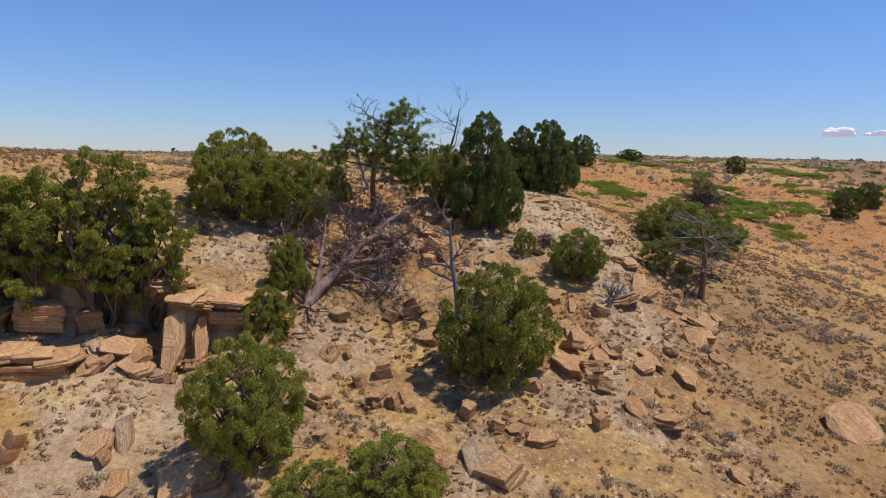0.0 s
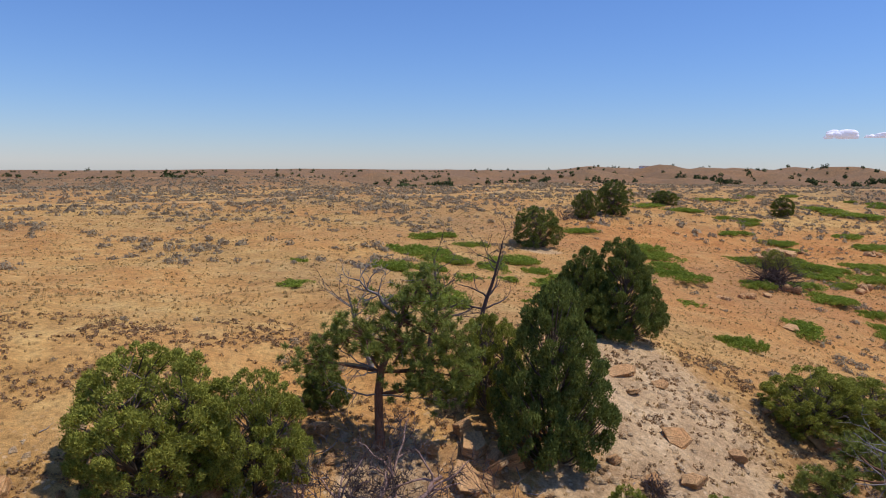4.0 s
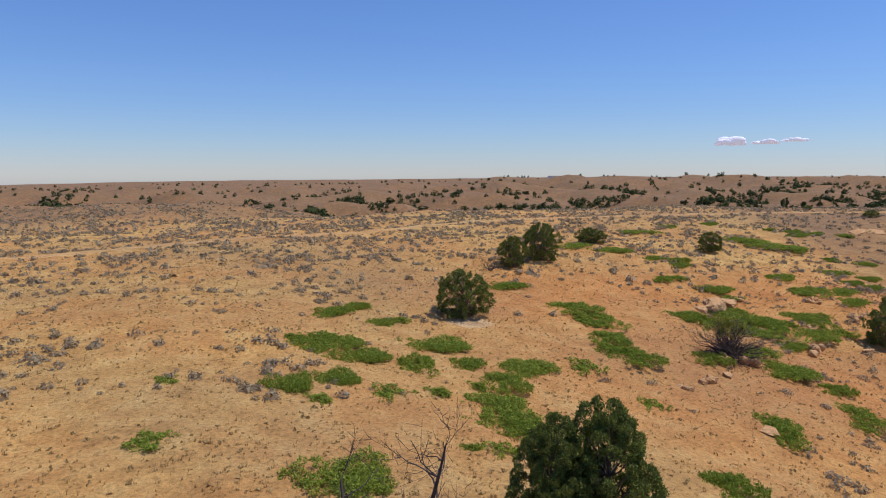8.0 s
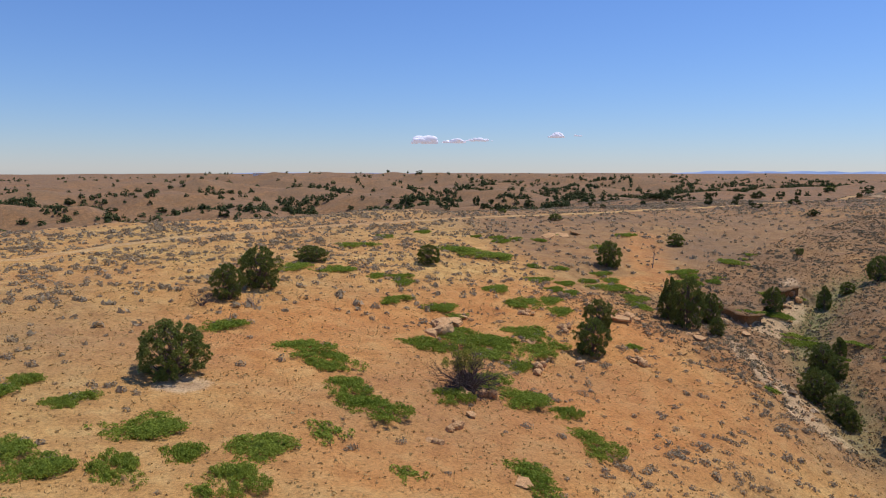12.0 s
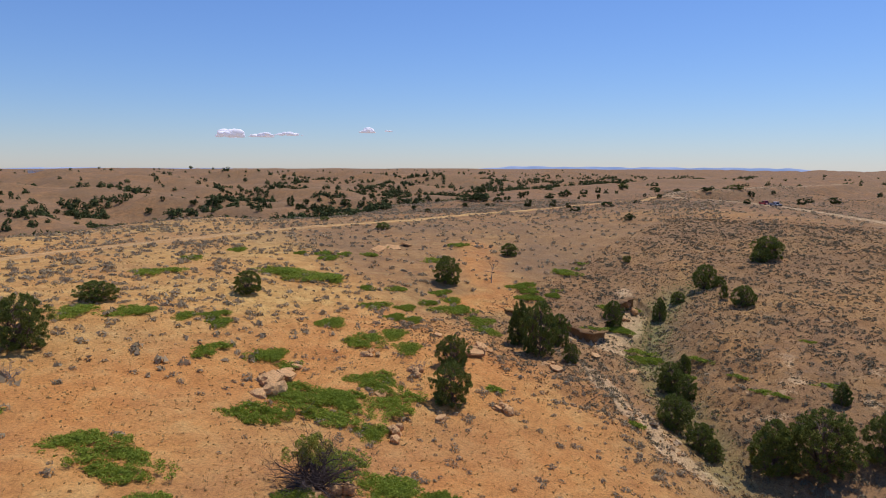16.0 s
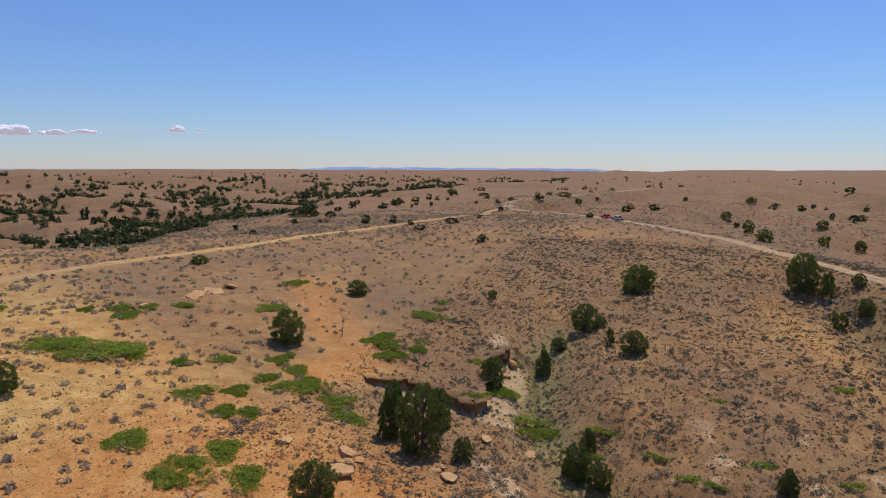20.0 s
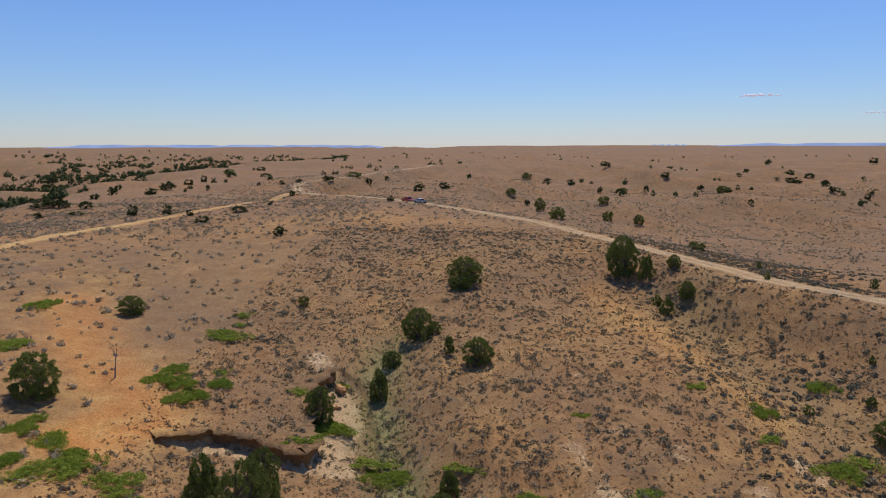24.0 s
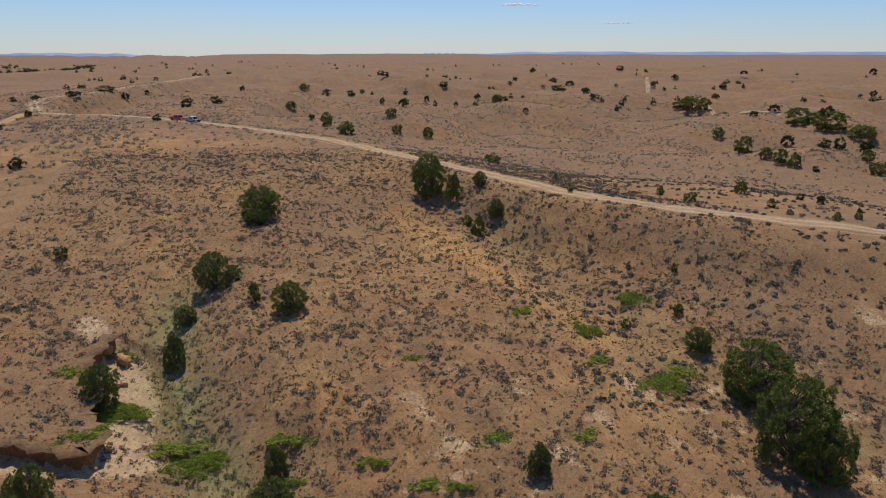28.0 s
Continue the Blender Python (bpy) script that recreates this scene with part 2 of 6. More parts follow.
def make_ground():
    m, t, b = material("dry_earth", 0.95)
    where = node(t, "NewGeometry").outputs["Position"]
    zones = node(t, "Attribute", attribute_name="zones")
    extra = node(t, "Attribute", attribute_name="extra")
    split, split2 = node(t, "SeparateColor"), node(t, "SeparateColor")
    t.links.new(zones.outputs["Color"], split.inputs[0])
    t.links.new(extra.outputs["Color"], split2.inputs[0])
    bare, pale, scrub = split.outputs
    green, track, rocky = split2.outputs
    big, mid, fine = noise_of(t, where, 0.035, 5), noise_of(t, where, 0.35, 6, 0.65), noise_of(t, where, 4.0, 5, 0.7)
    grain = noise_of(t, where, 17.0, 3, 0.7)
    straw = ramp(t, mid, (0.30, (0.38, 0.205, 0.062)), (0.48, (0.52, 0.295, 0.090)), (0.66, (0.61, 0.39, 0.135)))
    ochre = ramp(t, mid, (0.28, (0.42, 0.165, 0.045)), (0.5, (0.52, 0.225, 0.062)), (0.72, (0.58, 0.30, 0.095)))
    brown = ramp(t, mid, (0.28, (0.19, 0.098, 0.042)), (0.5, (0.30, 0.156, 0.063)), (0.72, (0.41, 0.228, 0.092)))
    chalk = ramp(t, mid, (0.3, (0.38, 0.235, 0.115)), (0.55, (0.54, 0.36, 0.185)), (0.75, (0.68, 0.50, 0.295)))
    patch = ramp(t, big, (0.42, 0.0), (0.58, 1.0))
    col = blend(t, sums(t, "MULTIPLY", patch, 0.5), straw, ochre)
    col = blend(t, bare, col, ochre)
    col = blend(t, scrub, col, brown)
    mottle = ramp(t, noise_of(t, where, 0.12, 6, 0.7), (0.44, 0.0), (0.60, 1.0))
    col = blend(t, sums(t, "MULTIPLY", sums(t, "MULTIPLY", mottle, scrub), 0.45), col, (0.195, 0.125, 0.066))
    drifts = ramp(t, noise_of(t, where, 0.028, 7, 0.75), (0.46, 0.0), (0.56, 1.0))
    col = blend(t, sums(t, "MULTIPLY", sums(t, "MULTIPLY", drifts, scrub), 0.4), col, (0.17, 0.112, 0.062))
    col = blend(t, sums(t, "MULTIPLY", ramp(t, noise_of(t, where, 0.011, 6, 0.65), (0.45, 0.0), (0.62, 1.0)), 0.5), col, (0.25, 0.155, 0.078))
    ragged = ramp(t, sums(t, "ADD", sums(t, "MULTIPLY", pale, 0.75), sums(t, "SUBTRACT", sums(t, "MULTIPLY", fine, 0.7), 0.22)), (0.38, 0.0), (0.56, 1.0))
    col = blend(t, sums(t, "MULTIPLY", ragged, ramp(t, pale, (0.02, 0.0), (0.2, 1.0))), col, chalk)
    col = blend(t, sums(t, "MULTIPLY", green, ramp(t, fine, (0.3, 0.35), (0.6, 1.0))), col, (0.24, 0.24, 0.09))
    # tufts of low scrub too small to stand apart
    cells = node(t, "TexVoronoi", Scale=0.75, Randomness=1.0)
    t.links.new(where, cells.inputs["Vector"])
    dots = ramp(t, cells.outputs["Distance"], (0.20, 1.0), (0.36, 0.0))
    dots = sums(t, "MULTIPLY", dots, ramp(t, noise_of(t, where, 0.06, 3), (0.38, 0.0), (0.6, 1.0)))
    dots = sums(t, "MULTIPLY", sums(t, "MULTIPLY", dots, ramp(t, fine, (0.3, 0.2), (0.6, 1.0))), sums(t, "ADD", scrub, 0.12))
    col = blend(t, sums(t, "MULTIPLY", dots, 0.55), col, (0.17, 0.145, 0.105))
    col = blend(t, sums(t, "MULTIPLY", track, 0.9), col, blend(t, fine, (0.52, 0.36, 0.18), (0.64, 0.48, 0.28)))
    litter = sums(t, "MULTIPLY", ramp(t, noise_of(t, where, 0.55, 6, 0.7), (0.42, 0.0), (0.58, 1.0)), sums(t, "MULTIPLY", rocky, 0.6))
    col = blend(t, litter, col, blend(t, grain, (0.17, 0.095, 0.045), (0.36, 0.22, 0.115)))
    # stony places: pale chips set in the soil
    chips = node(t, "TexVoronoi", Scale=3.2, Randomness=1.0)
    t.links.new(where, chips.inputs["Vector"])
    chip = sums(t, "MULTIPLY", ramp(t, chips.outputs["Distance"], (0.22, 1.0), (0.34, 0.0)), ramp(t, noise_of(t, where, 0.9, 3), (0.42, 0.0), (0.56, 1.0)))
    col = blend(t, sums(t, "MULTIPLY", chip, sums(t, "ADD", sums(t, "MULTIPLY", rocky, 0.7), sums(t, "MULTIPLY", pale, 0.3))), col, (0.60, 0.44, 0.27))
    clods = node(t, "TexVoronoi", Scale=2.3, Randomness=1.0)
    t.links.new(where, clods.inputs["Vector"])
    col = blend(t, 0.8, col, ramp(t, clods.outputs["Distance"], (0.05, 0.62), (0.3, 1.0), (0.6, 1.14)), "MULTIPLY")
    col = blend(t, 1.0, col, ramp(t, grain, (0.3, 0.6), (0.5, 1.0), (0.7, 1.2)), "MULTIPLY")
    col = blend(t, 0.7, col, ramp(t, fine, (0.32, 0.55), (0.5, 1.0), (0.68, 1.25)), "MULTIPLY")
    t.links.new(col, b.inputs["Base Color"])
    relief(t, b, sums(t, "ADD", sums(t, "MULTIPLY", fine, 0.7), sums(t, "MULTIPLY", grain, 0.3)), 0.8, 0.16)
    return m


def make_leaves(name, dark, light, tip=None, through=0.25):
    """Foliage: each spray takes its own shade between dark and light."""
    m, t, b = material(name, 0.9)
    b.inputs["Specular IOR Level"].default_value = 0.1
    geo = node(t, "NewGeometry")
    thing = node(t, "ObjectInfo")
    shade = sums(t, "ADD", sums(t, "MULTIPLY", geo.outputs["Random Per Island"], 0.55), sums(t, "MULTIPLY", noise_of(t, geo.outputs["Position"], 2.6, 3, 0.7), 0.6))
    col = ramp(t, shade, (0.25, dark), (0.8, light))
    col = blend(t, sums(t, "MULTIPLY", thing.outputs["Random"], 0.45), col, tip or light)
    t.links.new(col, b.inputs["Base Color"])
    if through:
        glow = node(t, "BsdfTranslucent")
        t.links.new(col, glow.inputs["Color"])
        mix = node(t, "MixShader", Fac=through)
        t.links.new(b.outputs[0], mix.inputs[1])
        t.links.new(glow.outputs[0], mix.inputs[2])
        t.links.new(mix.outputs[0], t.nodes["Material Output"].inputs[0])
    return m


def make_wood(name, dark, light, scale=6.0):
    m, t, b = material(name, 0.85)
    where = node(t, "TexCoord").outputs["Object"]
    stretch = node(t, "Mapping")
    stretch.inputs["Scale"].default_value = (1, 1, 0.25)
    t.links.new(where, stretch.inputs[0])
    n = noise_of(t, stretch.outputs[0], scale, 6, 0.7)
    t.links.new(ramp(t, n, (0.3, dark), (0.7, light)), b.inputs["Base Color"])
    relief(t, b, n, 0.8, 0.03)
    return m


def make_stone(name, dark, mid, light):
    m, t, b = material(name, 0.92)
    where = node(t, "TexCoord").outputs["Object"]
    thing = node(t, "ObjectInfo")
    n, fine = noise_of(t, where, 1.6, 7, 0.65), noise_of(t, where, 14, 4, 0.7)
    layers = node(t, "Mapping")
    layers.inputs["Scale"].default_value = (0.6, 0.6, 9.0)
    t.links.new(where, layers.inputs[0])
    bed = noise_of(t, layers.outputs[0], 1.1, 4, 0.6)
    col = ramp(t, n, (0.28, dark), (0.5, mid), (0.75, light))
    col = blend(t, sums(t, "MULTIPLY", thing.outputs["Random"], 0.5), col, light)
    col = blend(t, 0.9, col, ramp(t, bed, (0.3, 0.7), (0.55, 1.1)), "MULTIPLY")
    col = blend(t, 0.8, col, ramp(t, fine, (0.3, 0.6), (0.6, 1.15)), "MULTIPLY")
    cells = node(t, "TexVoronoi", Scale=2.6, Randomness=1.0, feature="DISTANCE_TO_EDGE")
    t.links.new(layers.outputs[0], cells.inputs["Vector"])
    crack = ramp(t, cells.outputs["Distance"], (0.0, 0.35), (0.05, 1.0))
    col = blend(t, 0.15, col, crack, "MULTIPLY")
    t.links.new(col, b.inputs["Base Color"])
    relief(t, b, sums(t, "ADD", sums(t, "MULTIPLY", bed, 0.5), sums(t, "MULTIPLY", sums(t, "MULTIPLY", fine, crack), 0.5)), 1.0, 0.14)
    return m


def make_plain(name, col, rough=0.5, metal=0.0, coat=0.0):
    m, t, b = material(name, rough)
    where = node(t, "TexCoord").outputs["Object"]
    n = noise_of(t, where, 3.0, 4)
    t.links.new(blend(t, 0.35, col, ramp(t, n, (0.3, tuple(c * 0.75 for c in col)), (0.7, tuple(min(1, c * 1.15) for c in col)))), b.inputs["Base Color"])
    b.inputs["Metallic"].default_value = metal
    b.inputs["Coat Weight"].default_value = coat
    b.inputs["Specular IOR Level"].default_value = 0.5
    return m


EARTH = make_ground()
JUNIPER = make_leaves("juniper_sprays", (0.09, 0.10, 0.018), (0.46, 0.46, 0.085), (0.42, 0.41, 0.07), 0.28)
DEEP = make_leaves("dark_juniper_sprays", (0.05, 0.068, 0.017), (0.25, 0.285, 0.066), (0.22, 0.25, 0.058), 0.25)
# darkened copy of the juniper leaves: far crowns' own shade put into the colour
FAR_JUNIPER = make_leaves("far_juniper_shaded_sprays", (0.030, 0.042, 0.016), (0.10, 0.12, 0.042), None, 0.2)
NEEDLES = make_leaves("pine_needles", (0.12, 0.145, 0.03), (0.38, 0.41, 0.095), None, 0.4)
SAGE = make_leaves("sage_leaves", (0.20, 0.155, 0.09), (0.50, 0.40, 0.255), (0.43, 0.335, 0.20), 0.35)
SCRUB = make_leaves("grey_green_scrub", (0.10, 0.086, 0.052), (0.28, 0.245, 0.155), (0.24, 0.205, 0.13), 0.2)
GRASS = make_leaves("dry_grass", (0.33, 0.215, 0.085), (0.54, 0.385, 0.16), None, 0.3)
SUMAC = make_leaves("sumac_leaves", (0.13, 0.185, 0.022), (0.35, 0.425, 0.065), (0.36, 0.40, 0.065), 0.4)
MEADOW = make_leaves("meadow_grass", (0.17, 0.20, 0.07), (0.36, 0.39, 0.16), None, 0.3)
STUBBLE = make_leaves("brown_stubble", (0.15, 0.092, 0.048), (0.38, 0.235, 0.115), None, 0.2)
BARK = make_wood("juniper_bark", (0.09, 0.062, 0.045), (0.23, 0.165, 0.12))
PINE_BARK = make_wood("pine_bark", (0.10, 0.045, 0.025), (0.30, 0.15, 0.08))
DEAD = make_wood("weathered_grey_wood", (0.13, 0.11, 0.10), (0.36, 0.32, 0.29))
RED_DEAD = make_wood("reddish_dead_wood", (0.17, 0.085, 0.065), (0.50, 0.33, 0.26))
TWIGS = make_wood("dead_twigs", (0.05, 0.036, 0.031), (0.14, 0.10, 0.088))
SANDSTONE = make_stone("orange_sandstone", (0.40, 0.18, 0.065), (0.64, 0.345, 0.14), (0.74, 0.46, 0.22))
PALE_STONE = make_stone("pale_sandstone", (0.36, 0.22, 0.11), (0.54, 0.36, 0.19), (0.66, 0.49, 0.30))

# ---- builders ----
def mesh_of(name, verts, faces, mats):
    """A mesh from numpy rows of corners and of faces (all of one length)."""
    verts, faces = np.asarray(verts, np.float32), np.asarray(faces, np.int32)
    me = bpy.data.meshes.new(name)
    n, k = faces.shape
    me.vertices.add(len(verts))
    me.vertices.foreach_set("co", verts.ravel())
    me.loops.add(n * k)
    me.loops.foreach_set("vertex_index", faces.ravel())
    me.polygons.add(n)
    me.polygons.foreach_set("loop_start", np.arange(0, n * k, k, dtype=np.int32))
    me.update(calc_edges=True)
    for m in mats if isinstance(mats, (list, tuple)) else [mats]:
        me.materials.append(m)
    return me


def part(name, shape, mat, parent, label=""):
    """Links a bmesh or a mesh as one object under a thing or a part."""
    if isinstance(shape, bmesh.types.BMesh):
        me = bpy.data.meshes.new(name)
        shape.to_mesh(me)
        shape.free()
        me.materials.append(mat)
    else:
        me = shape
    ob = new(name, me)
    ob.parent = parent
    if label:
        ob["label"] = label
    return ob


def height(x, y):
    return float(land(np.array([x]), np.array([y]))[0])


def sprays(rng, centres, radii, count, size, droop=0.0, flat=0.75, lift=0.35):
    """Small pointed sprays over the surfaces of many clumps: rows of corners and triangles."""
    centres, radii = np.asarray(centres, float), np.asarray(radii, float)
    share = radii**2 / (radii**2).sum()
    pick = rng.choice(len(centres), count, p=share)
    d = rng.normal(size=(count, 3))
    d[:, 2] += lift * 0.6
    d /= np.linalg.norm(d, axis=1)[:, None]
    r = radii[pick] * rng.uniform(0.62, 1.12, count) ** 0.6
    base = centres[pick] + d * r[:, None] * np.array([1, 1, flat])
    way = np.cross(d, rng.normal(size=(count, 3))) * 0.75 + d * 0.35 + rng.normal(size=(count, 3)) * 0.2 + np.array([0, 0, 0.6 * lift - droop])
    way /= np.linalg.norm(way, axis=1)[:, None]
    side = np.cross(way, d + rng.normal(size=(count, 3)) * 0.45)
    side /= np.linalg.norm(side, axis=1)[:, None] + 1e-9
    s = size * rng.uniform(0.6, 1.35, count)[:, None]
    tip = base + way * s
    verts = np.stack([base - way * s * 0.2 + side * s * 0.34, base - way * s * 0.2 - side * s * 0.34, tip], 1).reshape(-1, 3)
    faces = np.arange(count * 3).reshape(-1, 3)
    return verts, faces


def tubes(paths, sides=6):
    """Tapered limbs: each path is a list of (x, y, z, radius). Rows of corners and quads."""
    verts, faces, n = [], [], 0
    ring = np.linspace(0, 2 * np.pi, sides, endpoint=False)
    for path in paths:
        p = np.array([q[:3] for q in path], float)
        r = np.array([q[3] for q in path], float)
        t = np.gradient(p, axis=0)
        t /= np.linalg.norm(t, axis=1)[:, None] + 1e-9
        ref = np.where(np.abs(t[:, 2:3]) > 0.9, [[1.0, 0, 0]], [[0, 0, 1.0]])
        u = np.cross(t, ref)
        u /= np.linalg.norm(u, axis=1)[:, None] + 1e-9
        v = np.cross(t, u)
        verts.append((p[:, None] + r[:, None, None] * (np.cos(ring)[None, :, None] * u[:, None] + np.sin(ring)[None, :, None] * v[:, None])).reshape(-1, 3))
        for k in range(len(p) - 1):
            for s in range(sides):
                faces.append((n + k * sides + s, n + k * sides + (s + 1) % sides, n + (k + 1) * sides + (s + 1) % sides, n + (k + 1) * sides + s))
        n += len(p) * sides
    return np.concatenate(verts), np.array(faces)


def limb(rng, start, way, length, radius, steps=6, bend=0.25, rise=0.0, thin=0.25):
    """A crooked, tapering path."""
    p, w, path = np.array(start, float), np.array(way, float), []
    w /= np.linalg.norm(w)
    for k in range(steps + 1):
        path.append((*p, radius * (1 - (1 - thin) * k / steps)))
        w = w + rng.normal(size=3) * bend + np.array([0, 0, rise])
        w /= np.linalg.norm(w)
        p = p + w * length / steps
    return path


def juniper_meshes(seed, detail, shape, leaf):
    """Trunk and crown of a juniper one metre tall and about one wide: feathery lobes set all over its outline. shape: cone, round, ragged."""
    rng = np.random.RandomState(seed)
    near = detail > 10000
    count = 290 if near else 90 if detail > 2000 else 26
    fat = 0.052 if near else 0.082 if detail > 2000 else 0.14
    waist, shift = rng.randint(3, 6), rng.uniform(0, 6.283, 4)
    stems = 1 if shape == "cone" else 3
    trunks = []
    for k in range(stems):
        turn = shift[0] + 6.283 * k / stems
        out = 0 if shape == "cone" else 0.35
        trunks.append(limb(rng, (0.03 * math.cos(turn) * (stems > 1), 0.03 * math.sin(turn) * (stems > 1), -0.06), (out * math.cos(turn), out * math.sin(turn), 1), 0.8, 0.03 if stems == 1 else 0.022, 7, 0.05, 0.03))
    paths = list(trunks)

    def girth(h):
        if shape == "cone":
            return 0.5 * min(1.0, 0.72 + 1.2 * h) * max(0.0, 1 - h) ** 0.5
        return 0.5 * (max(0.0, 1 - ((h - 0.38) / 0.62) ** 2) ** 0.55 if h > 0.38 else 0.78 + 0.22 * h / 0.38)

    centres, radii, outs = [], [], []
    if shape == "ragged":
        # open, layered boughs that each end in flat pads of leaves
        for k in range(26):
            h = 0.30 + 0.70 * ((k + rng.uniform()) / 26) ** 0.9
            turn = k * 2.4 + rng.uniform(-0.5, 0.5)
            wide = (0.50 * (1 - ((h - 0.45) / 0.62) ** 2) ** 0.5 if h > 0.45 else 0.46) * rng.uniform(0.45, 1.08)
            tip = np.array((wide * math.cos(turn), wide * math.sin(turn), h))
            stem = trunks[k % stems]
            root = np.array(stem[min(6, int(max(0.0, h - 0.45 * wide - 0.12) * 8))][:3])
            mid = (root + tip) / 2 + rng.normal(size=3) * 0.03 + (0, 0, 0.02)
            paths.append([(*root, 0.013), (*mid, 0.009), (*tip, 0.004)])
            for q in range(count // 26):
                u = 1.08 - 0.55 * rng.uniform() ** 1.3
                c = root * (1 - u) ** 2 + mid * 2 * u * (1 - u) + tip * u * u + rng.normal(size=3) * (0.05, 0.05, 0.016)
                centres.append(c)
                radii.append(fat * rng.uniform(0.6, 1.1))
                outs.append((math.cos(turn), math.sin(turn), 0.25))
                if q < 4:
                    paths.append([(*mid, 0.006), (*c, 0.002)])
    else:
        while len(centres) < count:
            h = rng.uniform(0.0, 1.0)
            if rng.uniform() > girth(h) * 2 + 0.2:
                continue
            turn = rng.uniform(0, 6.283)
            wide = girth(h) * (1 + 0.10 * math.sin(waist * turn + shift[1] + 3 * h) + 0.08 * math.sin(9 * h + 2 * turn + shift[2]) + 0.05 * math.sin(7 * turn + 11 * h + shift[3]))
            wide *= rng.uniform(0.78, 1.0) if len(centres) % 4 else rng.uniform(0.3, 0.75)
            c = np.array((wide * math.cos(turn), wide * math.sin(turn), 0.03 + 0.93 * h))
            stem = trunks[len(centres) % stems]
            root = np.array(stem[min(6, int(max(0.0, h - 0.5 * wide) * 8))][:3])
            if len(centres) % (2 if near else 6) == 0:
                paths.append([(*root, 0.009), (*((root + c) / 2 + (0, 0, -0.03)), 0.006), (*c, 0.002)])
            centres.append(c)
            radii.append(fat * rng.uniform(0.65, 1.35) * (0.7 + 0.6 * girth(h)))
            outs.append((0.8 * math.cos(turn), 0.8 * math.sin(turn), 0.55))
    centres, radii, outs = np.array(centres), np.array(radii), np.array(outs)
    pick = rng.choice(len(centres), detail, p=radii**2 / (radii**2).sum())
    d = rng.normal(size=(detail, 3)) + 0.55 * outs[pick] + (0, 0, 0.2)
    d /= np.linalg.norm(d, axis=1)[:, None]
    reach = rng.uniform(0.3, 1.0, detail) ** 0.45 * np.where(rng.uniform(size=detail) < 0.08, 1.3, 1.0)
    base = centres[pick] + d * (radii[pick] * reach)[:, None] * ((1, 1, 0.5) if shape == "ragged" else (1, 1, 1.0))
    way = 0.45 * d + 0.35 * outs[pick] + rng.normal(size=(detail, 3)) * 0.6 + (0, 0, 0.35)
    way /= np.linalg.norm(way, axis=1)[:, None]
    side = np.cross(way, rng.normal(size=(detail, 3)) + d)
    side /= np.linalg.norm(side, axis=1)[:, None] + 1e-9
    size = leaf * rng.uniform(0.6, 1.4, detail)[:, None]
    v = np.stack([base - way * size * 0.4 + side * size * 0.3, base - way * size * 0.4 - side * size * 0.3, base + way * size], 1).reshape(-1, 3)
    crown = mesh_of("crown", v, np.arange(len(v)).reshape(-1, 3), JUNIPER)
    v, f = tubes(paths, 6 if near else 4)
    return mesh_of("trunk", v, f, BARK), crown


def tree_thing(name, meshes, x, y, tall, wide, turn, leaves, label, category="tree", group="", sink=0.05):
    """Stands a one-metre tree on the ground at its true size."""
    root = new(name)
    trunk, crown = meshes
    root.matrix_world = pose(x, y, height(x, y) - sink, 0, 0, turn) @ Matrix.Diagonal((wide, wide, tall, 1))
    part("trunk", trunk, None, root)
    c = part("crown", crown, None, root)
    c.material_slots[0].link = "OBJECT"
    c.material_slots[0].material = leaves
    return tagged(root, label, category, group)

# ---- the ground: one sheet to the horizon ----
def spacing(stops):
    """Coordinates from (place, step) stops; the step changes evenly between them."""
    out = [stops[0][0]]
    while out[-1] < stops[-1][0]:
        out.append(out[-1] + max(0.3, float(np.interp(out[-1], [s[0] for s in stops], [s[1] for s in stops]))))
    return np.array(out)


gx = spacing([(-4700, 500), (-1500, 110), (-400, 22), (-60, 2.0), (-26, 0.55), (30, 0.55), (60, 1.1), (98, 0.9), (112, 0.6), (158, 0.6), (175, 1.1), (230, 1.7), (340, 4), (700, 14), (1600, 60), (4700, 420)])
gy = spacing([(-4700, 500), (-1500, 120), (-300, 18), (-30, 4), (18, 0.9), (26, 0.5), (60, 0.55), (76, 1.0), (98, 0.6), (132, 0.6), (145, 1.2), (180, 2), (300, 5), (700, 9), (1500, 40), (4700, 420)])
GX, GY = np.meshgrid(gx, gy)
GZ = land(GX, GY)
rows, cols = GX.shape
idx = np.arange(rows * cols).reshape(rows, cols)
quads = np.stack([idx[:-1, :-1], idx[:-1, 1:], idx[1:, 1:], idx[1:, :-1]], -1).reshape(-1, 4)
ground_mesh = mesh_of("ground", np.stack([GX, GY, GZ], -1).reshape(-1, 3), quads, EARTH)
ground_mesh.polygons.foreach_set("use_smooth", np.ones(len(quads), bool))


